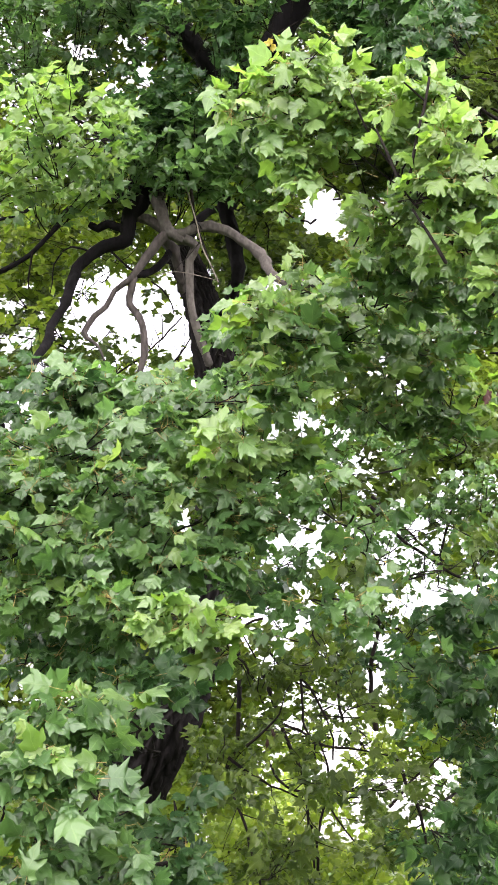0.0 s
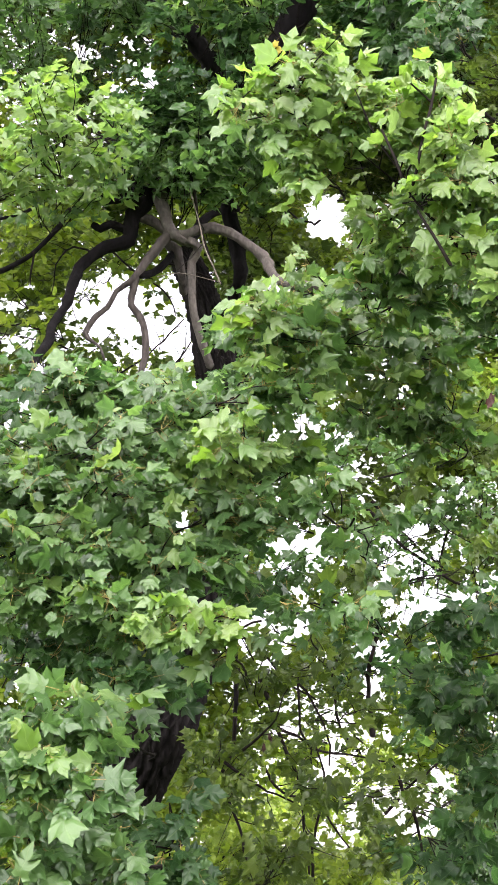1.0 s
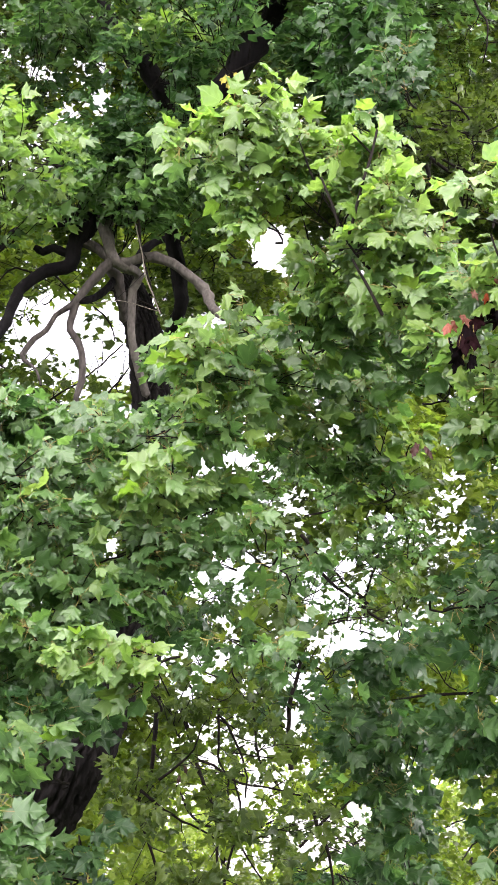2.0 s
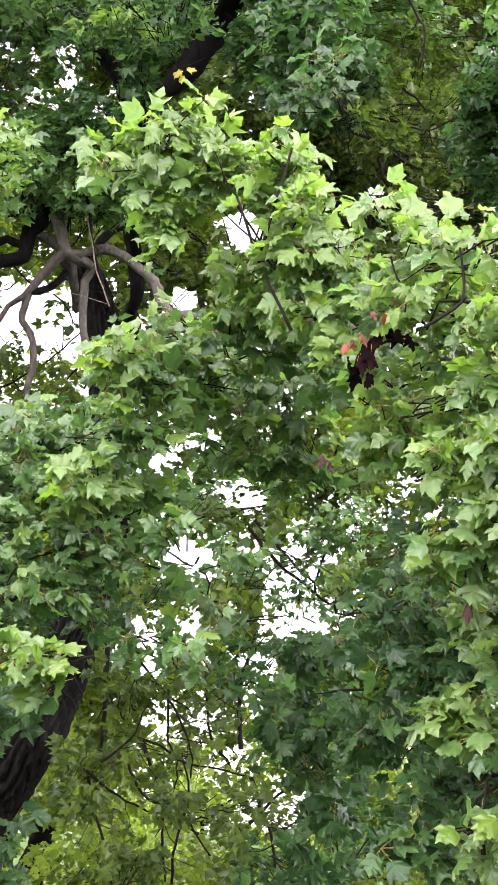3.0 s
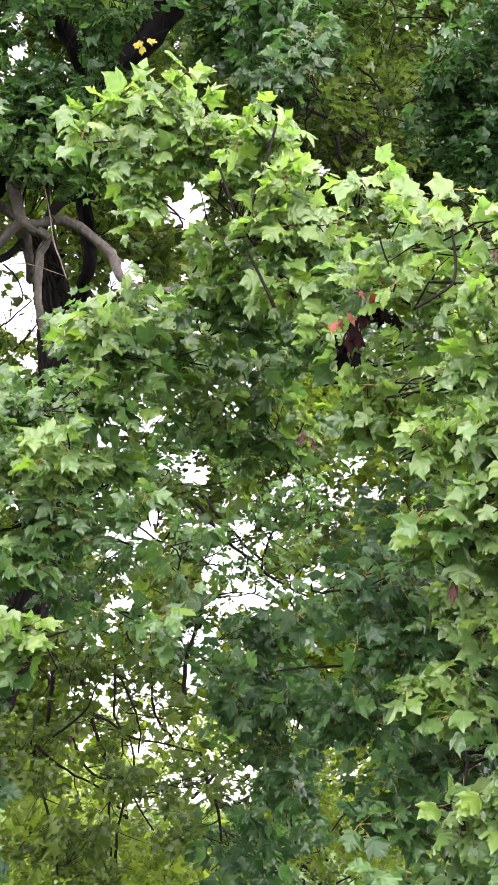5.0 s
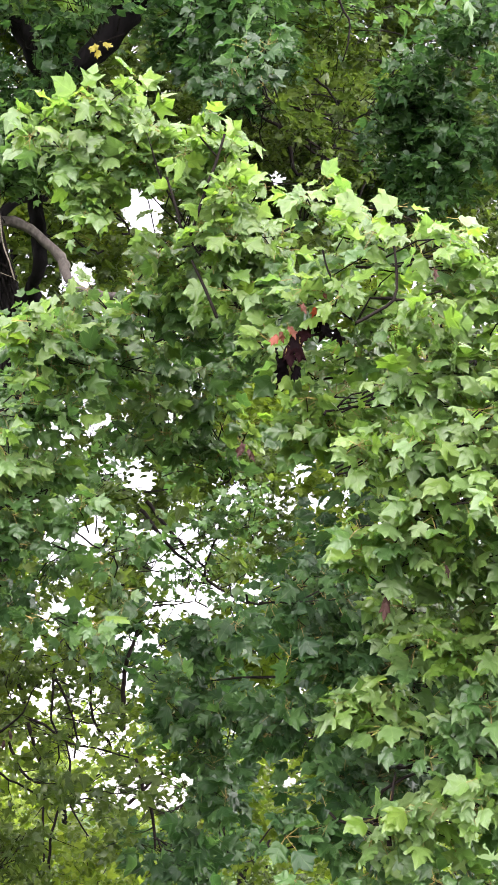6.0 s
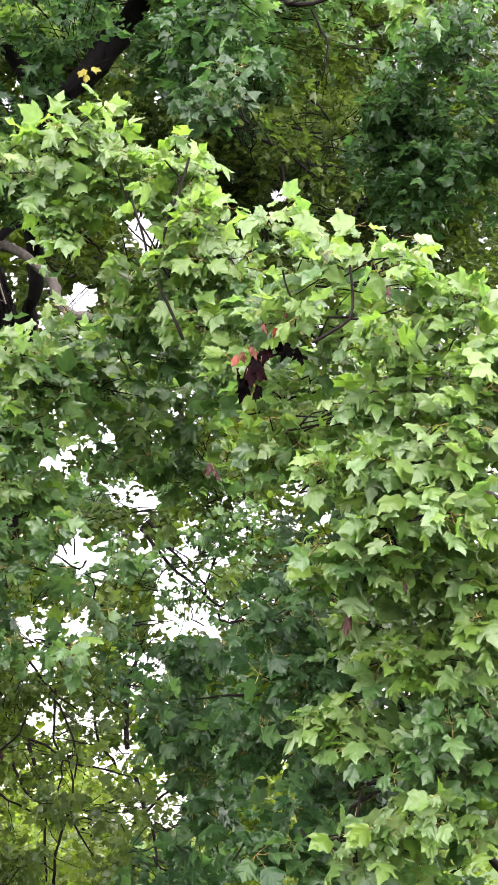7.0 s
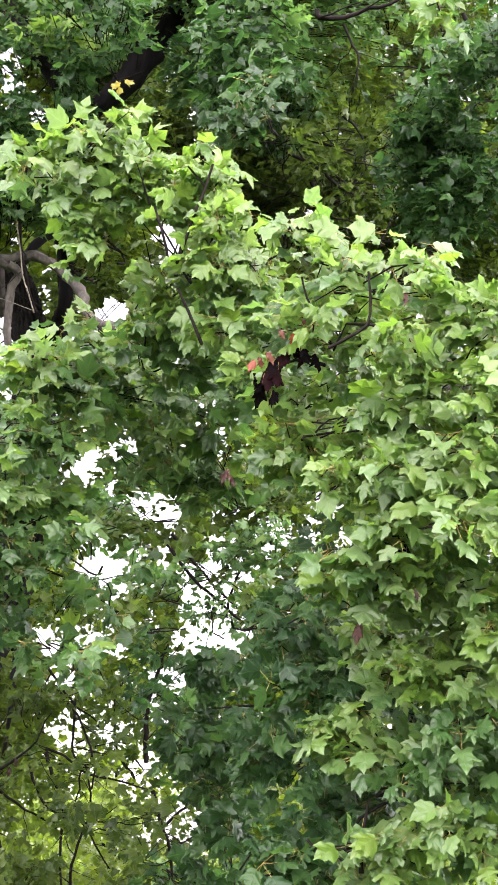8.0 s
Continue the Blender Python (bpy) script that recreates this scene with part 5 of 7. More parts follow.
limb(near, "limb", ((3.10, 5.50, 1.90, 0.040), (2.20, 5.60, 2.00, 0.030), (1.57, 5.29, 2.39, 0.0102), (1.25, 5.32, 2.38, 0.0068), (1.01, 5.34, 2.38, 0.0051), (0.83, 5.36, 2.36, 0.0017)), TWIG, 8)
limb(near, "twig", ((1.10, 3.52, 3.49, 0.0034), (1.11, 3.52, 3.40, 0.0040), (1.10, 3.52, 3.32, 0.0046), (1.05, 3.52, 3.28, 0.0049), (0.99, 3.52, 3.24, 0.0049)), TWIG, 6)
limb(near, "twig", ((1.24, 3.52, 3.36, 0.0027), (1.16, 3.52, 3.33, 0.0033), (1.10, 3.52, 3.32, 0.0040)), TWIG, 6)
limb(near, "twig", ((1.42, 3.50, 3.13, 0.0030), (1.42, 3.50, 3.04, 0.0039), (1.41, 3.50, 2.96, 0.0046)), TWIG, 6)
limb(near, "twig", ((1.37, 3.60, 2.82, 0.0033), (1.34, 3.60, 2.77, 0.0049), (1.31, 3.60, 2.72, 0.0049)), TWIG, 6)
limb(near, "twig", ((0.65, 4.10, 4.09, 0.0039), (0.62, 4.10, 3.97, 0.0046), (0.58, 4.10, 3.83, 0.0053), (0.55, 4.10, 3.71, 0.0057)), TWIG, 6)
limb(near, "twig", ((0.57, 4.10, 4.07, 0.0031), (0.63, 4.10, 4.00, 0.0039)), TWIG, 6)
limb(near, "twig", ((0.46, 4.10, 3.91, 0.0034), (0.50, 4.10, 3.80, 0.0042), (0.52, 4.10, 3.72, 0.0045)), TWIG, 6)
limb(near, "twig", ((0.56, 4.10, 3.62, 0.0038), (0.60, 4.10, 3.54, 0.0045), (0.65, 4.10, 3.43, 0.0056)), TWIG, 6)
limb(near, "twig", ((0.93, 3.75, 3.55, 0.0035), (0.95, 3.75, 3.48, 0.0035), (0.98, 3.75, 3.42, 0.0042)), TWIG, 6)
limb(near, "twig", ((1.19, 3.65, 2.68, 0.0030), (1.21, 3.65, 2.64, 0.0036), (1.24, 3.65, 2.60, 0.0039)), TWIG, 6)
limb(near, "twig", ((1.31, 3.90, 1.87, 0.0050), (1.36, 3.90, 1.89, 0.0043), (1.41, 3.90, 1.93, 0.0033)), TWIG, 6)
limb(near, "twig", ((1.19, 3.90, 1.78, 0.0066), (1.19, 3.90, 1.86, 0.0050), (1.21, 3.90, 1.99, 0.0033)), TWIG, 6)
clump(near, 0.05, 4.36, 4.15, 0.12, 0.14, 0.11, 54, "young", detail=FINE, single=18, size=.072, droop=0.7)
clump(near, 0.28, 4.30, 4.25, 0.15, 0.16, 0.12, 94, "young", detail=FINE, single=18, size=.070)
clump(near, 0.35, 4.39, 4.13, 0.25, 0.20, 0.13, 177, "young", detail=FINE, single=14, size=.070)
clump(near, 0.65, 4.30, 4.10, 0.17, 0.20, 0.13, 127, "young", detail=FINE, single=18, size=.070)
clump(near, 0.50, 4.44, 3.95, 0.29, 0.25, 0.14, 237, "young", detail=FINE, single=10, size=.070)
clump(near, 0.74, 4.27, 3.85, 0.15, 0.25, 0.15, 136, "young", detail=FINE, size=.070)
clump(near, 0.21, 4.50, 3.95, 0.16, 0.20, 0.10, 80, "young", detail=FINE, size=.070)
clump(near, 0.15, 4.58, 3.87, 0.10, 0.15, 0.07, 31, "young", detail=FINE, size=.070)
clump(near, 1.69, 4.21, 2.44, 0.11, 0.20, 0.15, 120, "young", detail=FINE, size=.070)
clump(near, 1.68, 4.17, 2.24, 0.11, 0.20, 0.11, 88, "mature", detail=FINE, size=.070)
clump(near, 1.00, 4.97, 3.65, 0.22, 0.30, 0.16, 196, "mature", detail=FINE)
clump(near, 0.69, 4.19, 3.77, 0.15, 0.15, 0.13, 108, "young", detail=FINE, single=12, size=.070)
clump(near, 0.73, 4.16, 3.51, 0.11, 0.15, 0.11, 63, "young", detail=FINE, single=8, size=.070)
clump(near, 0.51, 4.69, 3.84, 0.24, 0.25, 0.12, 163, "young", detail=FINE, size=.078)
clump(near, 0.73, 4.52, 3.71, 0.22, 0.25, 0.14, 176, "young", detail=FINE, size=.070)
clump(near, 0.60, 4.84, 3.70, 0.29, 0.25, 0.10, 164, "mixed", detail=FINE, size=.078)
clump(near, 0.91, 3.85, 3.75, 0.09, 0.15, 0.07, 40, "young", detail=FINE, single=12, size=.070)
clump(near, 1.04, 3.73, 3.58, 0.18, 0.20, 0.09, 94, "young", detail=FINE, single=18, size=.070)
clump(near, 1.23, 3.59, 3.49, 0.14, 0.20, 0.08, 63, "young", detail=FINE, single=18, size=.070)
clump(near, 1.38, 3.50, 3.39, 0.13, 0.20, 0.10, 80, "young", detail=FINE, single=18, size=.070)
clump(near, 1.09, 3.78, 3.39, 0.25, 0.25, 0.11, 142, "young", detail=FINE, single=8, size=.070)
clump(near, 1.34, 3.60, 3.24, 0.20, 0.25, 0.10, 111, "young", detail=FINE, single=12, size=.070)
clump(near, 1.03, 4.03, 3.30, 0.24, 0.25, 0.09, 121, "young", detail=FINE, size=.070)
clump(near, 0.89, 4.18, 3.54, 0.21, 0.25, 0.12, 133, "mature", detail=FINE, size=.070)
clump(near, 0.76, 4.23, 3.76, 0.18, 0.20, 0.12, 97, "young", detail=FINE, size=.070)
clump(near, 1.47, 3.46, 3.12, 0.13, 0.25, 0.15, 153, "young", detail=FINE, single=12, size=.070)
clump(near, 1.22, 3.70, 3.10, 0.22, 0.25, 0.08, 152, "young", detail=FINE, single=8, size=.070)
clump(near, 1.04, 4.08, 3.10, 0.24, 0.25, 0.09, 193, "young", detail=FINE, size=.070)
clump(near, 1.39, 3.53, 2.93, 0.18, 0.25, 0.10, 141, "young", detail=FINE, single=10, size=.070)
clump(near, 1.19, 3.66, 2.88, 0.22, 0.25, 0.08, 144, "young", detail=FINE, single=6, size=.070)
clump(near, 1.14, 3.57, 2.68, 0.14, 0.18, 0.07, 88, "young", detail=FINE, single=16, size=.070)
clump(near, 1.38, 3.48, 2.72, 0.17, 0.25, 0.09, 135, "young", detail=FINE, single=8, size=.070)
clump(near, 1.14, 3.75, 2.59, 0.15, 0.20, 0.07, 100, "young", detail=FINE, single=12, size=.070)
clump(near, 1.38, 3.73, 2.58, 0.20, 0.25, 0.08, 132, "young", detail=FINE, single=6, size=.070)
clump(near, 1.10, 4.34, 2.54, 0.24, 0.30, 0.11, 210, "deep_shade", detail=FINE, size=.070)
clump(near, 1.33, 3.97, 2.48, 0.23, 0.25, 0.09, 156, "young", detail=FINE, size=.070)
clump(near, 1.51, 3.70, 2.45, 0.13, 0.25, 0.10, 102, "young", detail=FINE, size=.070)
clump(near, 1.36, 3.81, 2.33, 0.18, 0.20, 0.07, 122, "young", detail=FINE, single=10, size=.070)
clump(near, 1.17, 4.29, 2.35, 0.26, 0.30, 0.11, 222, "deep_shade", detail=FINE, size=.070)
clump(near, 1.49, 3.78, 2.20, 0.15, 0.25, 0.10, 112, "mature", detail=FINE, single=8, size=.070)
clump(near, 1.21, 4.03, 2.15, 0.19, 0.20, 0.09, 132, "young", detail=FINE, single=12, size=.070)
clump(near, 1.06, 4.77, 2.17, 0.24, 0.30, 0.14, 183, "deep_shade", detail=FINE)
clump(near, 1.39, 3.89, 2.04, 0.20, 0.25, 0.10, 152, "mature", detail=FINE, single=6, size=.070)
clump(near, 1.19, 4.29, 1.97, 0.23, 0.25, 0.09, 166, "deep_shade", detail=FINE, size=.070)
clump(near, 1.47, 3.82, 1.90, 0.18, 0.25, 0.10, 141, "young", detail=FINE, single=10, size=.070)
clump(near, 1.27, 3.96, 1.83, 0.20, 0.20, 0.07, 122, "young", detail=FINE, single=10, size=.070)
clump(near, 1.08, 4.25, 1.80, 0.19, 0.20, 0.08, 126, "deep_shade", detail=FINE, size=.070)
clump(near, 1.66, 3.53, 3.01, 0.15, 0.35, 0.26, 307, "young", detail=FINE, size=.070)
clump(near, 1.71, 3.65, 2.59, 0.16, 0.35, 0.21, 265, "young", detail=FINE, size=.070)
clump(near, 1.74, 3.78, 2.12, 0.16, 0.35, 0.26, 322, "mature", detail=FINE, size=.070)
clump(near, 1.33, 4.06, 1.63, 0.42, 0.30, 0.10, 336, "mature", detail=FINE, size=.070)
clump(near, 1.66, 3.64, 3.37, 0.10, 0.20, 0.10, 65, "young", detail=FINE, size=.070)
clump(near, 1.49, 5.19, 2.73, 0.49, 0.50, 0.49, 1105, "deep_shade", detail=FINE)
clump(near, 1.59, 5.37, 2.09, 0.49, 0.50, 0.36, 805, "deep_shade", detail=FINE)
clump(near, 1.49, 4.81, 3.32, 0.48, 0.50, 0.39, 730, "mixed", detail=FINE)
clump(near, 0.86, 6.18, 2.63, 0.25, 0.35, 0.20, 177, "deep_shade", detail=FINE, size=.092)
clump(near, 0.93, 6.27, 2.31, 0.25, 0.35, 0.20, 172, "deep_shade", detail=FINE, size=.092)
clump(near, 0.96, 6.38, 1.96, 0.20, 0.35, 0.22, 155, "deep_shade", detail=FINE, size=.092)
clump(near, 0.90, 6.68, 1.62, 0.23, 0.35, 0.15, 123, "deep_shade", size=.092)

# ---- the low maple branches by the trunk ----
low = tree_root("maple_tree", 0, 0, "low spreading maple with large pale-green leaves near the camera")
limb(low, "trunk", ((-2.40, 5.00, -0.10, 0.120), (-2.35, 5.00, 0.80, 0.100), (-2.20, 4.90, 1.60, 0.080), (-2.00, 4.80, 2.40, 0.050)), BARK_DARK_SHADED, 16)
limb(low, "limb", ((-2.30, 4.95, 1.00, 0.040), (-1.50, 4.60, 1.50, 0.025), (-0.73, 4.42, 1.89, 0.005), (-0.55, 4.39, 2.00, 0.003)), TWIG, 8)
limb(low, "limb", ((-2.35, 5.00, 0.70, 0.040), (-1.40, 4.70, 1.10, 0.025), (-0.61, 4.59, 1.65, 0.005), (-0.38, 4.58, 1.70, 0.004)), TWIG, 8)
clump(low, -0.65, 4.26, 2.09, 0.15, 0.20, 0.08, 59, "mature", detail=FINE, single=22, size=.083)
clump(low, -0.50, 4.37, 2.07, 0.14, 0.20, 0.09, 50, "mature", detail=FINE, single=18, size=.083)
clump(low, -0.66, 4.10, 1.91, 0.14, 0.20, 0.08, 57, "mature", detail=FINE, single=26, size=.083)
clump(low, -0.50, 4.09, 1.87, 0.10, 0.15, 0.07, 31, "mature", detail=FINE, single=22, size=.083)
clump(low, -0.65, 4.15, 1.75, 0.14, 0.20, 0.08, 57, "mature", detail=FINE, single=26, size=.083)
clump(low, -0.45, 4.37, 1.68, 0.17, 0.20, 0.08, 47, "mature", detail=FINE, single=24, size=.083)
clump(low, -0.63, 4.13, 1.63, 0.17, 0.20, 0.06, 55, "mature", detail=FINE, single=20, size=.083)
clump(low, -0.30, 4.70, 1.63, 0.14, 0.20, 0.07, 62, "deep_shade", detail=FINE, single=10)
clump(low, -0.54, 4.76, 1.79, 0.17, 0.20, 0.09, 88, "mature", detail=FINE)
clump(low, -0.40, 4.68, 1.71, 0.14, 0.15, 0.06, 55, "deep_shade", detail=FINE)
clump(low, -0.30, 4.74, 1.85, 0.08, 0.12, 0.11, 18, "deep_shade", detail=FINE)
clump(low, -0.41, 4.74, 2.21, 0.17, 0.15, 0.06, 57, "deep_shade", detail=FINE)
clump(low, -0.53, 4.53, 1.88, 0.06, 0.10, 0.09, 35, "mature", detail=FINE)
clump(low, -0.94, 4.29, 1.98, 0.15, 0.30, 0.30, 254, "mature", detail=FINE)
clump(low, -0.74, 4.32, 1.50, 0.28, 0.30, 0.10, 150, "mature", detail=FINE)
clump(low, -0.80, 5.49, 2.14, 0.28, 0.35, 0.19, 269, "deep_shade", detail=FINE)

# ---- a tree of the wood behind ----
wooda = tree_root("maple_tree", 0, 0, "slender maple of the wood with olive-green leaves", group="trees of the wood")
limb(wooda, "trunk", ((-2.60, 13.20, -0.10, 0.200), (-2.60, 13.20, 0.80, 0.150), (-2.50, 13.20, 4.00, 0.110), (-2.60, 13.20, 8.00, 0.050), (-2.70, 13.20, 10.00, 0.020)), BARK_DARK_SHADED, 12)
clump(wooda, -2.35, 9.60, 8.47, 0.53, 0.80, 0.47, 1062, "olive", detail=FAR, ease=0.98, size=.08)
clump(wooda, -1.62, 8.86, 8.04, 0.49, 0.80, 0.43, 911, "olive", detail=FAR, ease=0.98, size=.08)
clump(wooda, -1.14, 9.44, 8.47, 0.52, 0.80, 0.46, 1033, "olive", detail=FAR, ease=0.98, size=.08)
clump(wooda, -2.81, 10.49, 8.82, 0.58, 0.80, 0.51, 1252, "bright", detail=FAR, ease=0.98, size=.08)
clump(wooda, -1.93, 8.83, 7.40, 0.48, 0.80, 0.42, 875, "olive", detail=FAR, ease=0.98, size=.08)
clump(wooda, -1.46, 10.88, 8.71, 0.59, 0.80, 0.52, 1324, "olive", detail=FAR, ease=0.98, size=.08)
clump(wooda, -2.72, 10.01, 7.20, 0.53, 0.80, 0.47, 1072, "olive", detail=FAR, ease=0.98, size=.08)
clump(wooda, -2.02, 10.01, 7.17, 0.53, 0.80, 0.47, 1070, "bright", detail=FAR, ease=0.98, size=.08)
clump(wooda, -1.29, 10.20, 7.77, 0.55, 0.80, 0.48, 1138, "olive", detail=FAR, ease=0.98, size=.08)
clump(wooda, -2.40, 9.46, 6.72, 0.50, 0.80, 0.44, 950, "olive", detail=FAR, ease=0.98, size=.08)
clump(wooda, -1.74, 10.31, 6.63, 0.54, 0.80, 0.47, 1098, "bright", detail=FAR, ease=0.98, size=.08)
clump(wooda, -1.14, 10.32, 6.89, 0.54, 0.80, 0.48, 1113, "olive", detail=FAR, ease=0.98, size=.08)
clump(wooda, -2.67, 10.80, 6.66, 0.56, 0.80, 0.49, 1192, "olive", detail=FAR, ease=0.98, size=.08)
clump(wooda, -1.51, 9.23, 5.56, 0.48, 0.80, 0.42, 853, "olive", detail=FAR, ease=0.98, size=.08)
clump(wooda, -1.61, 11.49, 6.53, 0.59, 0.80, 0.52, 1321, "olive", detail=FAR, ease=0.98, size=.08)
clump(wooda, -2.51, 10.82, 5.60, 0.55, 0.80, 0.48, 1137, "bright", detail=FAR, ease=0.98, size=.08)
clump(wooda, -2.07, 11.11, 5.86, 0.57, 0.80, 0.50, 1208, "olive", detail=FAR, ease=0.98, size=.08)
clump(wooda, -1.46, 10.15, 5.50, 0.52, 0.80, 0.45, 1008, "olive", detail=FAR, ease=0.98, size=.08)
clump(wooda, -2.67, 10.31, 4.71, 0.52, 0.80, 0.45, 997, "bright", detail=FAR, ease=0.98, size=.08)
clump(wooda, -2.29, 11.13, 4.80, 0.55, 0.80, 0.48, 1152, "olive", detail=FAR, ease=0.98, size=.08)
clump(wooda, -1.39, 10.80, 4.67, 0.54, 0.80, 0.47, 1083, "olive", detail=FAR, ease=0.98, size=.08)
clump(wooda, -2.98, 11.91, 4.76, 0.59, 0.80, 0.52, 1305, "bright", detail=FAR, ease=0.98, size=.08)
clump(wooda, -1.88, 11.37, 4.21, 0.56, 0.80, 0.49, 1166, "olive", detail=FAR, ease=0.98, size=.08)
clump(wooda, -1.16, 11.27, 4.49, 0.56, 0.80, 0.49, 1163, "bright", detail=FAR, ease=0.98, size=.08)
clump(wooda, -2.37, 10.66, 3.51, 0.52, 0.80, 0.45, 998, "bright", detail=FAR, ease=0.98, size=.08)
clump(wooda, -2.29, 11.10, 3.37, 0.53, 0.80, 0.47, 1069, "olive", detail=FAR, ease=0.98, size=.08)
clump(wooda, -1.44, 9.83, 3.47, 0.48, 0.80, 0.42, 854, "bright", detail=FAR, ease=0.98, size=.08)
clump(wooda, -2.59, 10.53, 2.71, 0.50, 0.80, 0.44, 936, "bright", detail=FAR, ease=0.98, size=.08)
clump(wooda, -2.05, 10.10, 2.90, 0.48, 0.80, 0.42, 871, "bright", detail=FAR, ease=0.98, size=.08)
clump(wooda, -1.21, 10.79, 2.69, 0.51, 0.80, 0.45, 979, "bright", detail=FAR, ease=0.98, size=.08)
clump(wooda, -2.94, 12.29, 2.39, 0.58, 0.80, 0.50, 710, "bright", detail=FAR, ease=0.98, size=.08)
clump(wooda, -2.14, 12.13, 2.07, 0.56, 0.80, 0.49, 683, "bright", detail=FAR, ease=0.98, size=.08)
clump(wooda, -1.42, 12.27, 2.43, 0.58, 0.80, 0.50, 710, "bright", detail=FAR, ease=0.98, size=.08)
clump(wooda, -3.30, 12.54, 1.63, 0.58, 0.80, 0.51, 714, "bright", detail=FAR, ease=0.98, size=.08)
clump(wooda, -2.01, 11.64, 1.85, 0.54, 0.80, 0.47, 623, "bright", detail=FAR, ease=0.98, size=.08)
clump(wooda, -1.62, 11.50, 1.52, 0.53, 0.80, 0.46, 598, "bright", detail=FAR, ease=0.98, size=.08)
clump(wooda, -2.43, 10.97, 1.12, 0.50, 0.80, 0.44, 533, "bright", detail=FAR, ease=0.98, size=.08)
clump(wooda, -2.30, 11.93, 1.15, 0.54, 0.80, 0.48, 634, "bright", detail=FAR, ease=0.98, size=.08)
clump(wooda, -1.46, 11.10, 0.91, 0.50, 0.80, 0.44, 540, "bright", detail=FAR, ease=0.98, size=.08)

# ---- a tree of the wood behind ----
woodb = tree_root("maple_tree", 0, 0, "tall maple behind the old trunk with thin branches", group="trees of the wood")
limb(woodb, "trunk", ((-1.20, 13.00, -0.10, 0.160), (-1.00, 13.00, 1.50, 0.110), (-0.45, 13.00, 3.50, 0.080), (-0.36, 13.00, 6.00, 0.055), (-0.50, 13.00, 10.00, 0.020)), BARK_DARK_SHADED, 12)
clump(woodb, -0.41, 10.14, 8.96, 0.56, 0.80, 0.49, 1191, "bright", detail=FAR, ease=0.98, size=.08)
clump(woodb, -0.05, 9.95, 8.94, 0.55, 0.80, 0.49, 1952, "bright", detail=FAR, ease=0.98, size=.07)
clump(woodb, 0.80, 8.57, 7.79, 0.48, 0.80, 0.42, 1438, "olive", detail=FAR, ease=0.98, size=.07)
clump(woodb, -0.63, 10.17, 8.08, 0.55, 0.80, 0.48, 1149, "bright", detail=FAR, ease=0.98, size=.08)
clump(woodb, -0.08, 9.96, 8.06, 0.54, 0.80, 0.48, 1874, "olive", detail=FAR, ease=0.98, size=.07)
clump(woodb, 0.99, 9.46, 7.69, 0.52, 0.80, 0.45, 1689, "olive", detail=FAR, ease=0.98, size=.07)
clump(woodb, -0.75, 10.80, 7.68, 0.58, 0.80, 0.51, 1250, "bright", detail=FAR, ease=0.98, size=.08)
clump(woodb, 0.12, 10.99, 8.08, 0.59, 0.80, 0.52, 2220, "olive", detail=FAR, ease=0.98, size=.07)
clump(woodb, 0.57, 9.12, 6.98, 0.49, 0.80, 0.43, 1527, "olive", detail=FAR, ease=0.98, size=.07)
clump(woodb, -0.58, 11.16, 7.25, 0.59, 0.80, 0.51, 1298, "bright", detail=FAR, ease=0.98, size=.08)
clump(woodb, 0.00, 9.46, 6.18, 0.50, 0.80, 0.43, 1561, "bright", detail=FAR, ease=0.98, size=.07)
clump(woodb, 0.99, 10.93, 7.34, 0.58, 0.80, 0.51, 2125, "olive", detail=FAR, ease=0.98, size=.07)
clump(woodb, -0.90, 11.35, 6.67, 0.59, 0.80, 0.52, 1301, "bright", detail=FAR, ease=0.98, size=.08)
clump(woodb, 0.10, 9.48, 5.76, 0.49, 0.80, 0.43, 906, "olive", detail=FAR, ease=0.98, size=.08)
clump(woodb, 0.46, 9.99, 6.13, 0.52, 0.80, 0.45, 1012, "bright", detail=FAR, ease=0.98, size=.08)
clump(woodb, -0.86, 10.95, 5.49, 0.56, 0.80, 0.49, 1156, "bright", detail=FAR, ease=0.98, size=.08)
clump(woodb, 0.11, 9.52, 5.28, 0.49, 0.80, 0.43, 889, "olive", detail=FAR, ease=0.98, size=.08)
clump(woodb, 0.54, 10.54, 5.20, 0.53, 0.80, 0.47, 1064, "bright", detail=FAR, ease=0.98, size=.08)
clump(woodb, -0.62, 10.47, 4.61, 0.52, 0.80, 0.46, 1021, "bright", detail=FAR, ease=0.98, size=.08)
clump(woodb, -0.22, 9.48, 4.59, 0.48, 0.80, 0.42, 849, "olive", detail=FAR, ease=0.98, size=.08)
clump(woodb, 0.57, 9.46, 4.28, 0.47, 0.80, 0.41, 831, "olive", detail=FAR, ease=0.98, size=.08)
clump(woodb, -0.56, 10.03, 3.86, 0.49, 0.80, 0.43, 907, "bright", detail=FAR, ease=0.98, size=.08)
clump(woodb, -0.25, 9.75, 4.03, 0.48, 0.80, 0.42, 867, "olive", detail=FAR, ease=0.98, size=.08)
clump(woodb, 0.86, 10.39, 4.07, 0.51, 0.80, 0.45, 979, "olive", detail=FAR, ease=0.98, size=.08)
clump(woodb, -0.93, 10.79, 3.62, 0.52, 0.80, 0.46, 1027, "bright", detail=FAR, ease=0.98, size=.08)
clump(woodb, -0.31, 12.27, 3.99, 0.60, 0.80, 0.52, 1332, "bright", detail=FAR, ease=0.98, size=.08)
clump(woodb, 0.63, 11.16, 3.55, 0.54, 0.80, 0.47, 1090, "bright", detail=FAR, ease=0.98, size=.08)
clump(woodb, -0.87, 10.50, 3.02, 0.50, 0.80, 0.44, 946, "bright", detail=FAR, ease=0.98, size=.08)
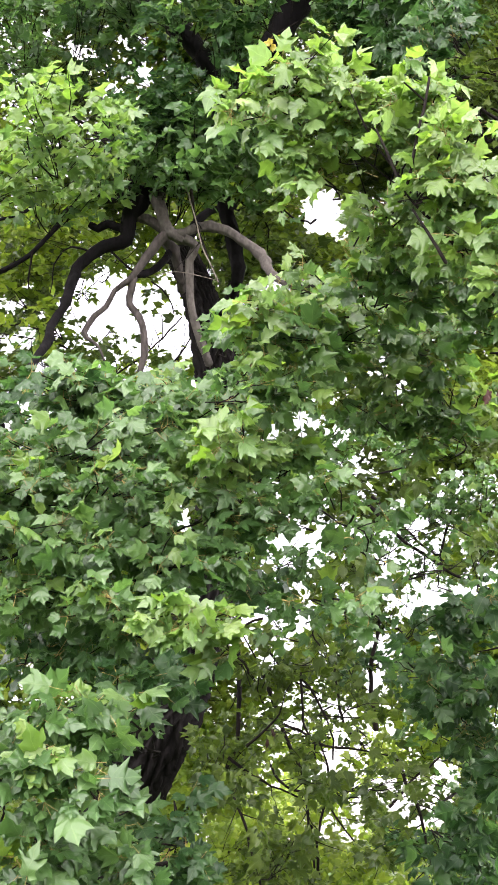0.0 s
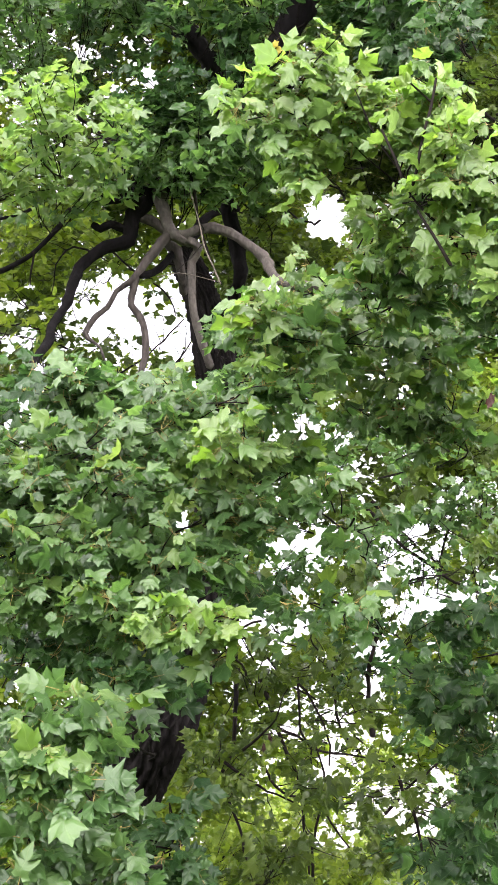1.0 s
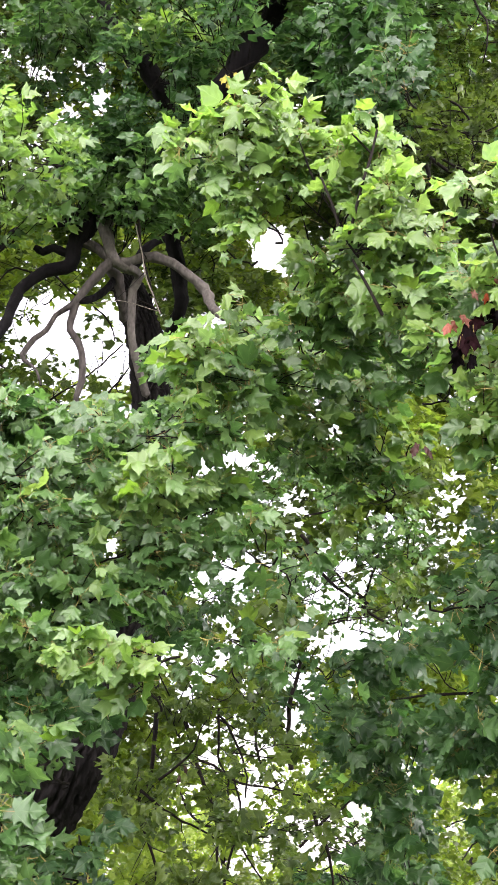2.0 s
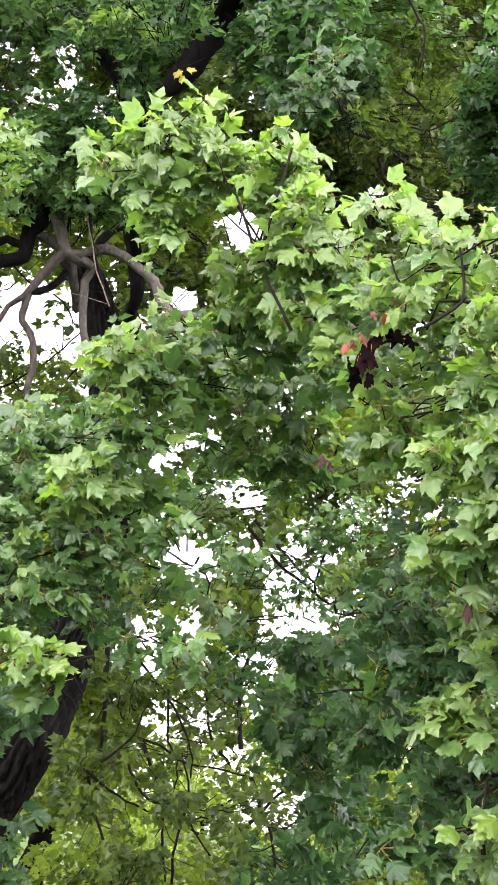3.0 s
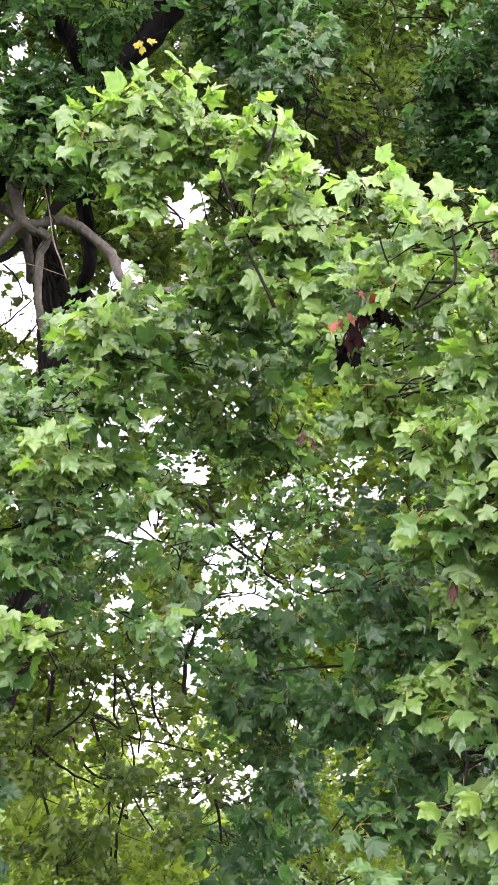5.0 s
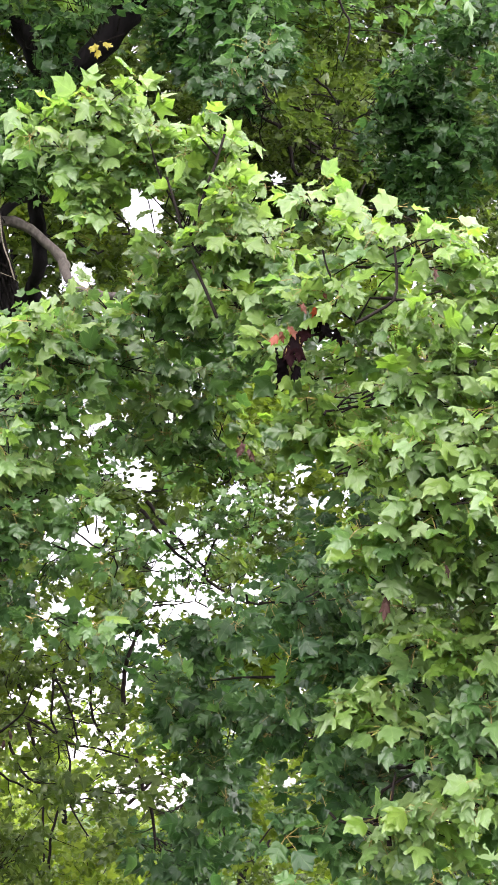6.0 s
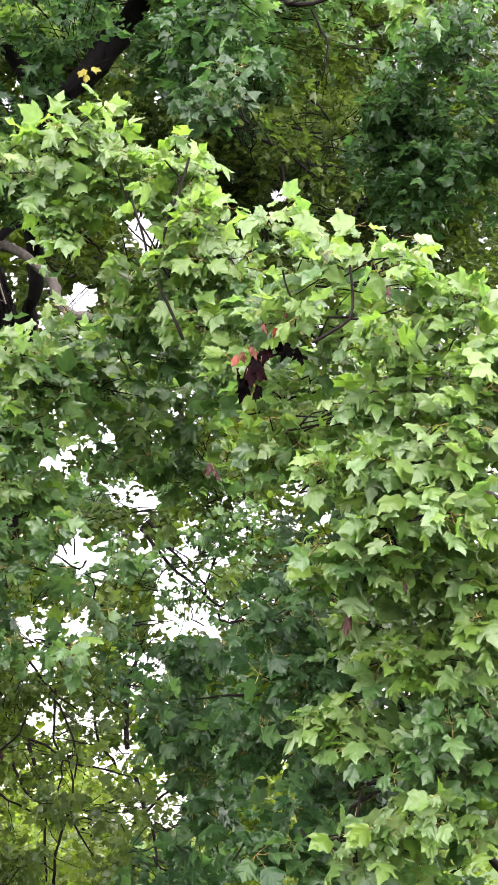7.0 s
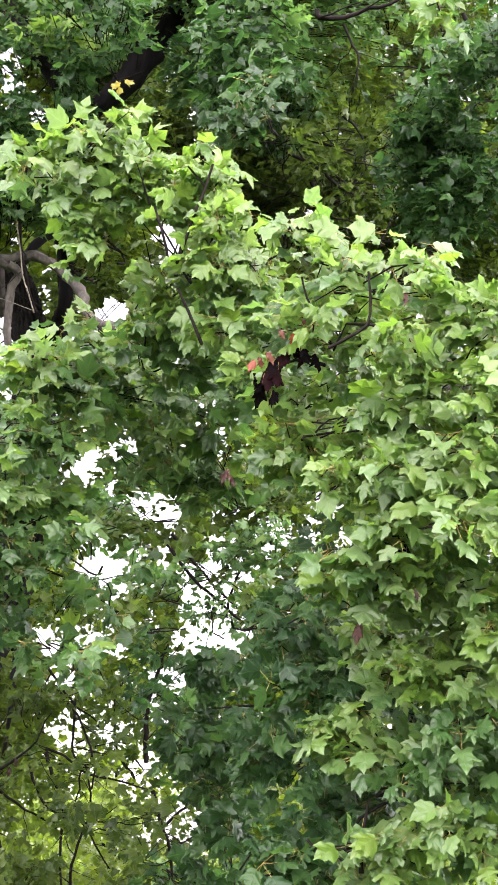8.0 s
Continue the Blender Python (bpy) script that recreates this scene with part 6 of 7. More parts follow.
clump(woodb, -0.30, 11.46, 2.93, 0.54, 0.80, 0.48, 1114, "bright", detail=FAR, ease=0.98, size=.08)
clump(woodb, 0.49, 11.75, 3.14, 0.56, 0.80, 0.49, 1180, "bright", detail=FAR, ease=0.98, size=.08)
clump(woodb, -0.74, 10.19, 2.36, 0.48, 0.80, 0.42, 494, "bright", detail=FAR, ease=0.98, size=.08)
clump(woodb, -0.28, 11.90, 2.38, 0.56, 0.80, 0.49, 668, "bright", detail=FAR, ease=0.98, size=.08)
clump(woodb, 0.49, 12.12, 2.47, 0.57, 0.80, 0.50, 695, "bright", detail=FAR, ease=0.98, size=.08)
clump(woodb, -0.51, 10.59, 1.47, 0.49, 0.80, 0.42, 508, "bright", detail=FAR, ease=0.98, size=.08)
clump(woodb, -0.22, 11.58, 1.37, 0.53, 0.80, 0.46, 603, "bright", detail=FAR, ease=0.98, size=.08)
clump(woodb, 0.55, 12.39, 1.58, 0.57, 0.80, 0.50, 695, "bright", detail=FAR, ease=0.98, size=.08)
clump(woodb, -0.99, 13.15, 1.02, 0.60, 0.80, 0.52, 765, "bright", detail=FAR, ease=0.98, size=.08)
clump(woodb, 0.03, 12.21, 0.72, 0.55, 0.80, 0.48, 649, "bright", detail=FAR, ease=0.98, size=.08)
clump(woodb, 0.52, 12.72, 1.05, 0.58, 0.80, 0.51, 715, "bright", detail=FAR, ease=0.98, size=.08)
clump(woodb, -0.61, 11.86, 2.08, 0.32, 0.50, 0.25, 579, "bright", detail=FAR, size=.09)
clump(woodb, -0.37, 11.74, 2.47, 0.28, 0.50, 0.23, 413, "bright", detail=FAR, size=.09)
clump(woodb, -1.53, 11.50, 3.30, 0.51, 0.50, 0.28, 528, "bright", detail=FAR, size=.09)

# ---- a tree of the wood behind ----
woodc = tree_root("maple_tree", 0, 0, "open twiggy maple with sky between its leaves", group="trees of the wood")
limb(woodc, "trunk", ((3.55, 12.60, -0.10, 0.180), (3.55, 12.60, 0.80, 0.130), (3.50, 12.60, 4.00, 0.090), (2.90, 12.60, 8.00, 0.050), (2.60, 12.60, 10.00, 0.020)), BARK_DARK_SHADED, 12)
twig(woodc, ((0.14, 7.84, 2.67, 0.010), (0.20, 7.86, 2.59, 0.008), (0.31, 7.89, 2.46, 0.007), (0.38, 7.93, 2.28, 0.006), (0.38, 7.98, 2.12, 0.005)))
twig(woodc, ((-0.01, 8.15, 2.39, 0.010), (0.05, 8.15, 2.35, 0.009), (0.20, 8.15, 2.30, 0.008), (0.37, 8.16, 2.21, 0.007), (0.55, 8.16, 2.18, 0.006), (0.70, 8.15, 2.14, 0.005)))
twig(woodc, ((0.02, 7.88, 2.59, 0.014), (0.05, 7.90, 2.49, 0.013), (0.12, 7.95, 2.30, 0.012), (0.19, 8.00, 2.11, 0.011), (0.23, 8.03, 1.98, 0.010), (0.23, 8.07, 1.86, 0.008), (0.25, 8.16, 1.55, 0.007)))
twig(woodc, ((-0.20, 7.61, 2.14, 0.009), (-0.11, 7.62, 2.08, 0.008), (0.03, 7.63, 2.00, 0.006), (0.21, 7.64, 1.89, 0.005)))
twig(woodc, ((0.24, 8.36, 2.65, 0.008), (0.26, 8.45, 2.34, 0.007), (0.31, 8.48, 2.22, 0.006), (0.28, 8.54, 2.03, 0.004)))
twig(woodc, ((0.70, 8.93, 2.34, 0.018), (0.70, 8.89, 2.48, 0.016), (0.70, 8.82, 2.74, 0.013), (0.73, 8.78, 2.86, 0.011), (0.79, 8.70, 3.10, 0.009)))
twig(woodc, ((0.72, 7.95, 2.13, 0.014), (0.76, 7.97, 2.03, 0.012), (0.83, 8.01, 1.86, 0.010), (0.87, 8.07, 1.64, 0.007)))
twig(woodc, ((0.71, 8.54, 3.69, 0.013), (0.82, 8.56, 3.58, 0.012), (0.94, 8.59, 3.46, 0.010), (1.13, 8.62, 3.29, 0.009), (1.29, 8.63, 3.19, 0.008), (1.44, 8.63, 3.14, 0.006)))
twig(woodc, ((1.14, 8.62, 3.26, 0.009), (1.18, 8.56, 3.47, 0.007), (1.25, 8.50, 3.65, 0.004)))
twig(woodc, ((-0.11, 8.04, 2.69, 0.013), (-0.15, 8.16, 2.26, 0.011), (-0.21, 8.22, 2.05, 0.010), (-0.11, 8.31, 1.74, 0.008), (-0.05, 8.40, 1.43, 0.006)))
twig(woodc, ((-0.00, 8.69, 2.23, 0.010), (0.13, 8.75, 2.02, 0.008), (0.33, 8.77, 1.95, 0.007), (0.52, 8.85, 1.68, 0.005)))
twig(woodc, ((-0.08, 7.15, 2.16, 0.007), (0.06, 7.12, 2.27, 0.005), (0.15, 7.07, 2.45, 0.003)))
twig(woodc, ((0.30, 8.70, 1.48, 0.010), (0.30, 8.62, 1.76, 0.008), (0.37, 8.55, 2.01, 0.007), (0.33, 8.47, 2.27, 0.005)))
twig(woodc, ((0.76, 8.76, 3.79, 0.013), (0.91, 8.81, 3.64, 0.010), (1.07, 8.85, 3.48, 0.008), (1.23, 8.89, 3.36, 0.006)))
twig(woodc, ((-0.08, 8.99, 2.99, 0.011), (0.09, 9.04, 2.84, 0.009), (0.23, 9.08, 2.70, 0.007), (0.37, 9.11, 2.59, 0.005)))
twig(woodc, ((0.65, 9.21, 2.23, 0.011), (0.51, 9.16, 2.41, 0.009), (0.48, 9.07, 2.72, 0.007), (0.56, 9.02, 2.90, 0.005)))
twig(woodc, ((0.78, 9.31, 1.88, 0.011), (0.93, 9.27, 2.03, 0.009), (1.07, 9.24, 2.12, 0.007), (1.22, 9.21, 2.25, 0.005)))
clump(woodc, -0.01, 8.19, 3.85, 0.25, 0.40, 0.20, 125, "mature", ease=0.6)
clump(woodc, 0.34, 6.82, 3.47, 0.21, 0.40, 0.17, 89, "mature", ease=0.6)
clump(woodc, 0.70, 7.34, 3.76, 0.23, 0.40, 0.18, 103, "mature", ease=0.6)
clump(woodc, 0.83, 6.79, 3.60, 0.21, 0.40, 0.17, 89, "mature", ease=0.6)
clump(woodc, 1.39, 8.34, 4.00, 0.26, 0.40, 0.21, 131, "olive", ease=0.6)
clump(woodc, -0.12, 6.61, 3.17, 0.20, 0.40, 0.16, 82, "olive", ease=0.6)
clump(woodc, 0.21, 8.42, 3.78, 0.26, 0.40, 0.21, 131, "mature", ease=0.6)
clump(woodc, 0.59, 6.70, 3.12, 0.20, 0.40, 0.16, 84, "mature", ease=0.6)
clump(woodc, 0.88, 7.65, 3.32, 0.23, 0.40, 0.19, 107, "mature", ease=0.6)
clump(woodc, 1.04, 6.78, 3.12, 0.21, 0.40, 0.17, 85, "olive", ease=0.6)
clump(woodc, -0.09, 6.73, 3.02, 0.20, 0.40, 0.16, 84, "mature", ease=0.6)
clump(woodc, 0.23, 8.40, 3.35, 0.26, 0.40, 0.20, 127, "mature", ease=0.6)
clump(woodc, 0.52, 6.50, 2.88, 0.20, 0.40, 0.16, 78, "olive", ease=0.6)
clump(woodc, 0.93, 7.13, 3.04, 0.22, 0.40, 0.17, 93, "olive", ease=0.6)
clump(woodc, 1.13, 6.96, 3.07, 0.21, 0.40, 0.17, 89, "mature", ease=0.6)
clump(woodc, 0.04, 7.42, 2.87, 0.22, 0.40, 0.18, 98, "olive", ease=0.6)
clump(woodc, 0.18, 6.41, 2.66, 0.19, 0.40, 0.15, 74, "mature", ease=0.6)
clump(woodc, 0.72, 8.87, 2.99, 0.27, 0.40, 0.21, 137, "deep_shade", ease=0.6)
clump(woodc, 0.82, 7.61, 2.75, 0.23, 0.40, 0.18, 102, "deep_shade", ease=0.6)
clump(woodc, 1.31, 7.57, 2.87, 0.23, 0.40, 0.18, 102, "deep_shade", ease=0.6)
clump(woodc, -0.01, 7.21, 2.56, 0.21, 0.40, 0.17, 91, "olive", ease=0.6)
clump(woodc, 0.34, 7.31, 2.62, 0.22, 0.40, 0.17, 94, "olive", ease=0.6)
clump(woodc, 0.77, 8.86, 2.74, 0.26, 0.40, 0.21, 135, "deep_shade", ease=0.6)
clump(woodc, 0.75, 6.91, 2.51, 0.21, 0.40, 0.16, 84, "deep_shade", ease=0.6)
clump(woodc, 1.31, 9.08, 2.64, 0.27, 0.40, 0.22, 131, "deep_shade", detail=FAR, ease=0.6)
clump(woodc, -0.21, 7.96, 2.21, 0.23, 0.40, 0.19, 107, "olive", ease=0.6)
clump(woodc, 0.11, 7.44, 2.22, 0.22, 0.40, 0.17, 94, "olive", ease=0.6)
clump(woodc, 0.47, 6.66, 2.22, 0.20, 0.40, 0.16, 77, "olive", ease=0.6)
clump(woodc, 0.86, 7.06, 2.26, 0.21, 0.40, 0.17, 86, "mature", ease=0.6)
clump(woodc, 1.07, 6.82, 2.13, 0.20, 0.40, 0.16, 80, "deep_shade", ease=0.6)
clump(woodc, -0.18, 7.39, 1.94, 0.21, 0.40, 0.17, 91, "olive", ease=0.6)
clump(woodc, 0.29, 7.04, 1.96, 0.21, 0.40, 0.16, 84, "olive", ease=0.6)
clump(woodc, 0.62, 7.45, 1.94, 0.22, 0.40, 0.17, 93, "olive", ease=0.6)
clump(woodc, 0.75, 6.91, 1.88, 0.20, 0.40, 0.16, 80, "olive", ease=0.6)
clump(woodc, 1.16, 7.50, 1.97, 0.22, 0.40, 0.17, 94, "deep_shade", ease=0.6)
clump(woodc, -0.19, 9.01, 1.68, 0.26, 0.40, 0.21, 131, "bright", ease=0.6)
clump(woodc, 0.10, 7.63, 1.67, 0.22, 0.40, 0.18, 95, "olive", ease=0.6)
clump(woodc, 0.64, 8.55, 1.76, 0.25, 0.40, 0.20, 119, "olive", ease=0.6)
clump(woodc, 0.91, 8.54, 1.65, 0.25, 0.40, 0.20, 118, "deep_shade", ease=0.6)
clump(woodc, 1.33, 8.24, 1.67, 0.24, 0.40, 0.19, 110, "deep_shade", ease=0.6)
clump(woodc, -0.11, 8.53, 1.52, 0.24, 0.40, 0.20, 116, "olive", ease=0.6)
clump(woodc, 0.16, 8.55, 1.45, 0.24, 0.40, 0.20, 117, "olive", ease=0.6)
clump(woodc, 0.53, 8.74, 1.39, 0.25, 0.40, 0.20, 121, "bright", ease=0.6)
clump(woodc, 1.08, 9.06, 1.49, 0.26, 0.40, 0.21, 131, "deep_shade", ease=0.6)
clump(woodc, 1.00, 7.10, 1.49, 0.20, 0.40, 0.16, 82, "mature", ease=0.6)
clump(woodc, 1.22, 8.71, 8.20, 0.49, 0.80, 0.43, 1510, "bright", detail=FAR, ease=0.98, size=.07)
clump(woodc, 1.75, 8.50, 7.95, 0.47, 0.80, 0.42, 1433, "olive", detail=FAR, ease=0.98, size=.07)
clump(woodc, 1.21, 9.90, 8.27, 0.54, 0.80, 0.48, 1875, "olive", detail=FAR, ease=0.98, size=.07)
clump(woodc, 2.11, 10.76, 8.46, 0.59, 0.80, 0.51, 2177, "bright", detail=FAR, ease=0.98, size=.07)
clump(woodc, 1.31, 9.94, 7.23, 0.53, 0.80, 0.47, 1796, "olive", detail=FAR, ease=0.98, size=.07)
clump(woodc, 1.95, 9.10, 6.66, 0.49, 0.80, 0.42, 1498, "olive", detail=FAR, ease=0.98, size=.07)
clump(woodc, 1.46, 10.83, 7.13, 0.57, 0.80, 0.50, 2073, "olive", detail=FAR, ease=0.98, size=.07)
clump(woodc, 1.90, 10.30, 6.73, 0.54, 0.80, 0.47, 1861, "olive", detail=FAR, ease=0.98, size=.07)
clump(woodc, 1.21, 10.97, 6.25, 0.57, 0.80, 0.50, 1203, "olive", detail=FAR, ease=0.98, size=.08)
clump(woodc, 1.77, 9.89, 5.85, 0.51, 0.80, 0.45, 980, "olive", detail=FAR, ease=0.98, size=.08)
clump(woodc, 1.61, 11.04, 5.84, 0.56, 0.80, 0.49, 1194, "bright", detail=FAR, ease=0.98, size=.08)
clump(woodc, 1.91, 11.08, 5.29, 0.56, 0.80, 0.49, 1170, "bright", detail=FAR, ease=0.98, size=.08)
clump(woodc, 1.51, 10.56, 4.63, 0.53, 0.80, 0.46, 1037, "olive", detail=FAR, ease=0.98, size=.08)
clump(woodc, 1.65, 9.80, 4.64, 0.49, 0.80, 0.43, 905, "bright", detail=FAR, ease=0.98, size=.08)
clump(woodc, 1.25, 11.52, 4.11, 0.56, 0.80, 0.49, 1190, "bright", detail=FAR, ease=0.98, size=.08)
clump(woodc, 2.03, 12.11, 4.24, 0.59, 0.80, 0.52, 1314, "olive", detail=FAR, ease=0.98, size=.08)
clump(woodc, 1.21, 11.15, 3.69, 0.54, 0.80, 0.47, 1096, "olive", detail=FAR, ease=0.98, size=.08)
clump(woodc, 1.86, 10.38, 3.15, 0.50, 0.80, 0.44, 931, "bright", detail=FAR, ease=0.98, size=.08)
clump(woodc, 0.97, 10.65, 2.91, 0.51, 0.80, 0.44, 966, "bright", detail=FAR, ease=0.98, size=.08)
clump(woodc, 1.84, 11.01, 2.98, 0.52, 0.80, 0.46, 1033, "bright", detail=FAR, ease=0.98, size=.08)
clump(woodc, 1.14, 10.15, 2.34, 0.48, 0.80, 0.42, 489, "bright", detail=FAR, ease=0.98, size=.08)
clump(woodc, 1.86, 12.44, 2.28, 0.58, 0.80, 0.51, 724, "bright", detail=FAR, ease=0.98, size=.08)
clump(woodc, 1.61, 12.98, 1.49, 0.60, 0.80, 0.52, 759, "bright", detail=FAR, ease=0.98, size=.08)
clump(woodc, 2.09, 12.48, 1.71, 0.58, 0.80, 0.50, 710, "bright", detail=FAR, ease=0.98, size=.08)
clump(woodc, 1.10, 10.82, 1.17, 0.49, 0.80, 0.43, 521, "bright", detail=FAR, ease=0.98, size=.08)
clump(woodc, 1.80, 13.02, 0.67, 0.59, 0.80, 0.51, 737, "bright", detail=FAR, ease=0.98, size=.08)
clump(woodc, 0.59, 11.52, 10.61, 0.70, 1.00, 0.60, 816, "olive", detail=FAR, ease=0.6, size=.11)
clump(woodc, 1.37, 12.01, 10.79, 0.73, 1.00, 0.62, 881, "olive", detail=FAR, ease=0.6, size=.11)
clump(woodc, 2.18, 11.57, 10.62, 0.71, 1.00, 0.60, 822, "olive", detail=FAR, ease=0.6, size=.11)
clump(woodc, 0.56, 13.83, 11.13, 0.83, 1.00, 0.70, 1125, "olive", detail=FAR, ease=0.6, size=.11)
clump(woodc, 1.37, 13.54, 10.85, 0.81, 1.00, 0.68, 1076, "olive", detail=FAR, ease=0.6, size=.11)
clump(woodc, 2.26, 11.92, 9.95, 0.71, 1.00, 0.60, 841, "olive", detail=FAR, ease=0.6, size=.11)
clump(woodc, 0.06, 13.79, 9.87, 0.81, 1.00, 0.68, 1071, "olive", detail=FAR, ease=0.6, size=.11)
clump(woodc, 1.78, 13.89, 9.74, 0.81, 1.00, 0.68, 1079, "olive", detail=FAR, ease=0.6, size=.11)
clump(woodc, 2.71, 13.66, 9.70, 0.80, 1.00, 0.67, 1047, "olive", detail=FAR, ease=0.6, size=.11)
clump(woodc, 0.12, 14.65, 9.37, 0.84, 1.00, 0.71, 1169, "olive", detail=FAR, ease=0.6, size=.11)
clump(woodc, 1.62, 13.27, 8.62, 0.76, 1.00, 0.64, 957, "olive", detail=FAR, ease=0.6, size=.11)
clump(woodc, 2.12, 13.74, 8.79, 0.79, 1.00, 0.67, 1024, "olive", detail=FAR, ease=0.6, size=.11)
clump(woodc, 0.38, 13.08, 7.51, 0.74, 1.00, 0.62, 895, "olive", detail=FAR, ease=0.6, size=.11)
clump(woodc, 1.08, 14.72, 8.38, 0.83, 1.00, 0.70, 1139, "olive", detail=FAR, ease=0.6, size=.11)
clump(woodc, 2.58, 13.62, 7.70, 0.77, 1.00, 0.65, 970, "olive", detail=FAR, ease=0.6, size=.11)
clump(woodc, 1.34, 7.98, 3.62, 0.19, 0.30, 0.20, 101, "mature", ease=0, size=.06)
clump(woodc, 1.01, 8.63, 3.29, 0.20, 0.30, 0.20, 55, "mature", detail=FAR, ease=0, size=.06)
clump(woodc, 1.19, 8.54, 3.54, 0.18, 0.30, 0.18, 74, "olive", detail=FAR, ease=0, size=.06)
clump(woodc, 0.80, 8.72, 3.04, 0.18, 0.30, 0.18, 67, "olive", detail=FAR, ease=0, size=.06)
clump(woodc, 0.51, 9.13, 2.50, 0.22, 0.30, 0.22, 94, "olive", detail=FAR, ease=0, size=.06)
clump(woodc, 1.11, 9.27, 2.03, 0.14, 0.30, 0.14, 32, "olive", detail=FAR, ease=0, size=.06)
clump(woodc, 0.92, 9.31, 1.88, 0.16, 0.30, 0.14, 45, "olive", detail=FAR, ease=0, size=.06)
clump(woodc, 0.91, 8.84, 3.51, 0.22, 0.30, 0.14, 58, "mature", detail=FAR, ease=0, size=.06)
clump(woodc, 1.24, 8.29, 3.62, 0.20, 0.30, 0.20, 119, "mature", ease=0, size=.06)
clump(woodc, 0.31, 8.37, 3.36, 0.17, 0.30, 0.14, 53, "mature", ease=0, size=.06)
clump(woodc, 0.54, 8.17, 4.04, 0.14, 0.30, 0.14, 47, "mature", ease=0, size=.06)
clump(woodc, 0.65, 8.98, 2.20, 0.18, 0.30, 0.14, 49, "bright", detail=FAR, ease=0, size=.06)
clump(woodc, 0.99, 9.00, 2.00, 0.14, 0.30, 0.13, 32, "olive", detail=FAR, ease=0, size=.06)
clump(woodc, 0.18, 9.40, 3.33, 0.28, 0.40, 0.26, 46, "olive", detail=FAR, ease=0, size=.055)
clump(woodc, 0.43, 9.40, 2.57, 0.28, 0.40, 0.26, 46, "olive", detail=FAR, ease=0, size=.055)
clump(woodc, 0.76, 9.40, 2.01, 0.28, 0.40, 0.26, 46, "olive", detail=FAR, ease=0, size=.055)
clump(woodc, 1.10, 9.40, 3.48, 0.28, 0.40, 0.26, 46, "olive", detail=FAR, ease=0, size=.055)
clump(woodc, 0.67, 9.40, 2.82, 0.28, 0.40, 0.26, 46, "olive", detail=FAR, ease=0, size=.055)
clump(woodc, 1.10, 9.40, 1.72, 0.28, 0.40, 0.26, 46, "olive", detail=FAR, ease=0, size=.055)
clump(woodc, 1.09, 9.40, 3.43, 0.28, 0.40, 0.26, 46, "mature", detail=FAR, ease=0, size=.055)
clump(woodc, 0.63, 9.40, 4.09, 0.28, 0.40, 0.26, 46, "olive", detail=FAR, ease=0, size=.055)
clump(woodc, 0.27, 9.40, 3.40, 0.28, 0.40, 0.26, 46, "olive", detail=FAR, ease=0, size=.055)
clump(woodc, 0.84, 9.40, 2.76, 0.28, 0.40, 0.26, 46, "olive", detail=FAR, ease=0, size=.055)
clump(woodc, 0.63, 9.40, 2.23, 0.28, 0.40, 0.26, 46, "olive", detail=FAR, ease=0, size=.055)
clump(woodc, 1.06, 9.40, 1.95, 0.28, 0.40, 0.26, 46, "mature", detail=FAR, ease=0, size=.055)
clump(woodc, 1.35, 9.40, 3.80, 0.28, 0.40, 0.26, 46, "olive", detail=FAR, ease=0, size=.055)
clump(woodc, -0.92, 9.40, 5.21, 0.28, 0.40, 0.26, 46, "olive", detail=FAR, ease=0, size=.055)
clump(woodc, -1.37, 9.40, 5.06, 0.28, 0.40, 0.26, 46, "mature", detail=FAR, ease=0, size=.055)

# ---- a tree of the wood behind ----
woodd = tree_root("maple_tree", 0, 0, "shady maple of the wood with dense dark crown", group="trees of the wood")
limb(woodd, "trunk", ((5.20, 11.80, -0.10, 0.200), (5.20, 11.80, 0.80, 0.150), (5.30, 11.80, 4.00, 0.110), (5.20, 11.80, 8.00, 0.050), (5.10, 11.80, 10.00, 0.020)), BARK_DARK_SHADED, 12)
clump(woodd, 2.80, 9.86, 8.65, 0.55, 0.80, 0.48, 1898, "bright", detail=FAR, ease=0.98, size=.07)
clump(woodd, 3.62, 9.35, 8.62, 0.52, 0.80, 0.46, 1735, "bright", detail=FAR, ease=0.98, size=.07)
clump(woodd, 2.62, 9.28, 7.73, 0.51, 0.80, 0.44, 1639, "olive", detail=FAR, ease=0.98, size=.07)
clump(woodd, 3.72, 10.88, 8.25, 0.59, 0.80, 0.52, 2199, "olive", detail=FAR, ease=0.98, size=.07)
clump(woodd, 2.55, 9.61, 7.04, 0.51, 0.80, 0.45, 1677, "bright", detail=FAR, ease=0.98, size=.07)
clump(woodd, 3.33, 9.67, 7.08, 0.52, 0.80, 0.45, 1698, "olive", detail=FAR, ease=0.98, size=.07)
clump(woodd, 2.71, 10.34, 6.92, 0.55, 0.80, 0.48, 1893, "olive", detail=FAR, ease=0.98, size=.07)
clump(woodd, 3.43, 10.94, 7.14, 0.58, 0.80, 0.50, 2109, "olive", detail=FAR, ease=0.98, size=.07)
clump(woodd, 2.62, 10.12, 5.64, 0.52, 0.80, 0.45, 1010, "bright", detail=FAR, ease=0.98, size=.08)
clump(woodd, 3.61, 10.65, 6.28, 0.55, 0.80, 0.48, 1143, "olive", detail=FAR, ease=0.98, size=.08)
clump(woodd, 2.58, 11.05, 5.24, 0.56, 0.80, 0.49, 1161, "olive", detail=FAR, ease=0.98, size=.08)
clump(woodd, 3.05, 10.20, 5.14, 0.52, 0.80, 0.45, 1000, "bright", detail=FAR, ease=0.98, size=.08)
clump(woodd, 2.38, 9.88, 4.27, 0.49, 0.80, 0.43, 902, "bright", detail=FAR, ease=0.98, size=.08)
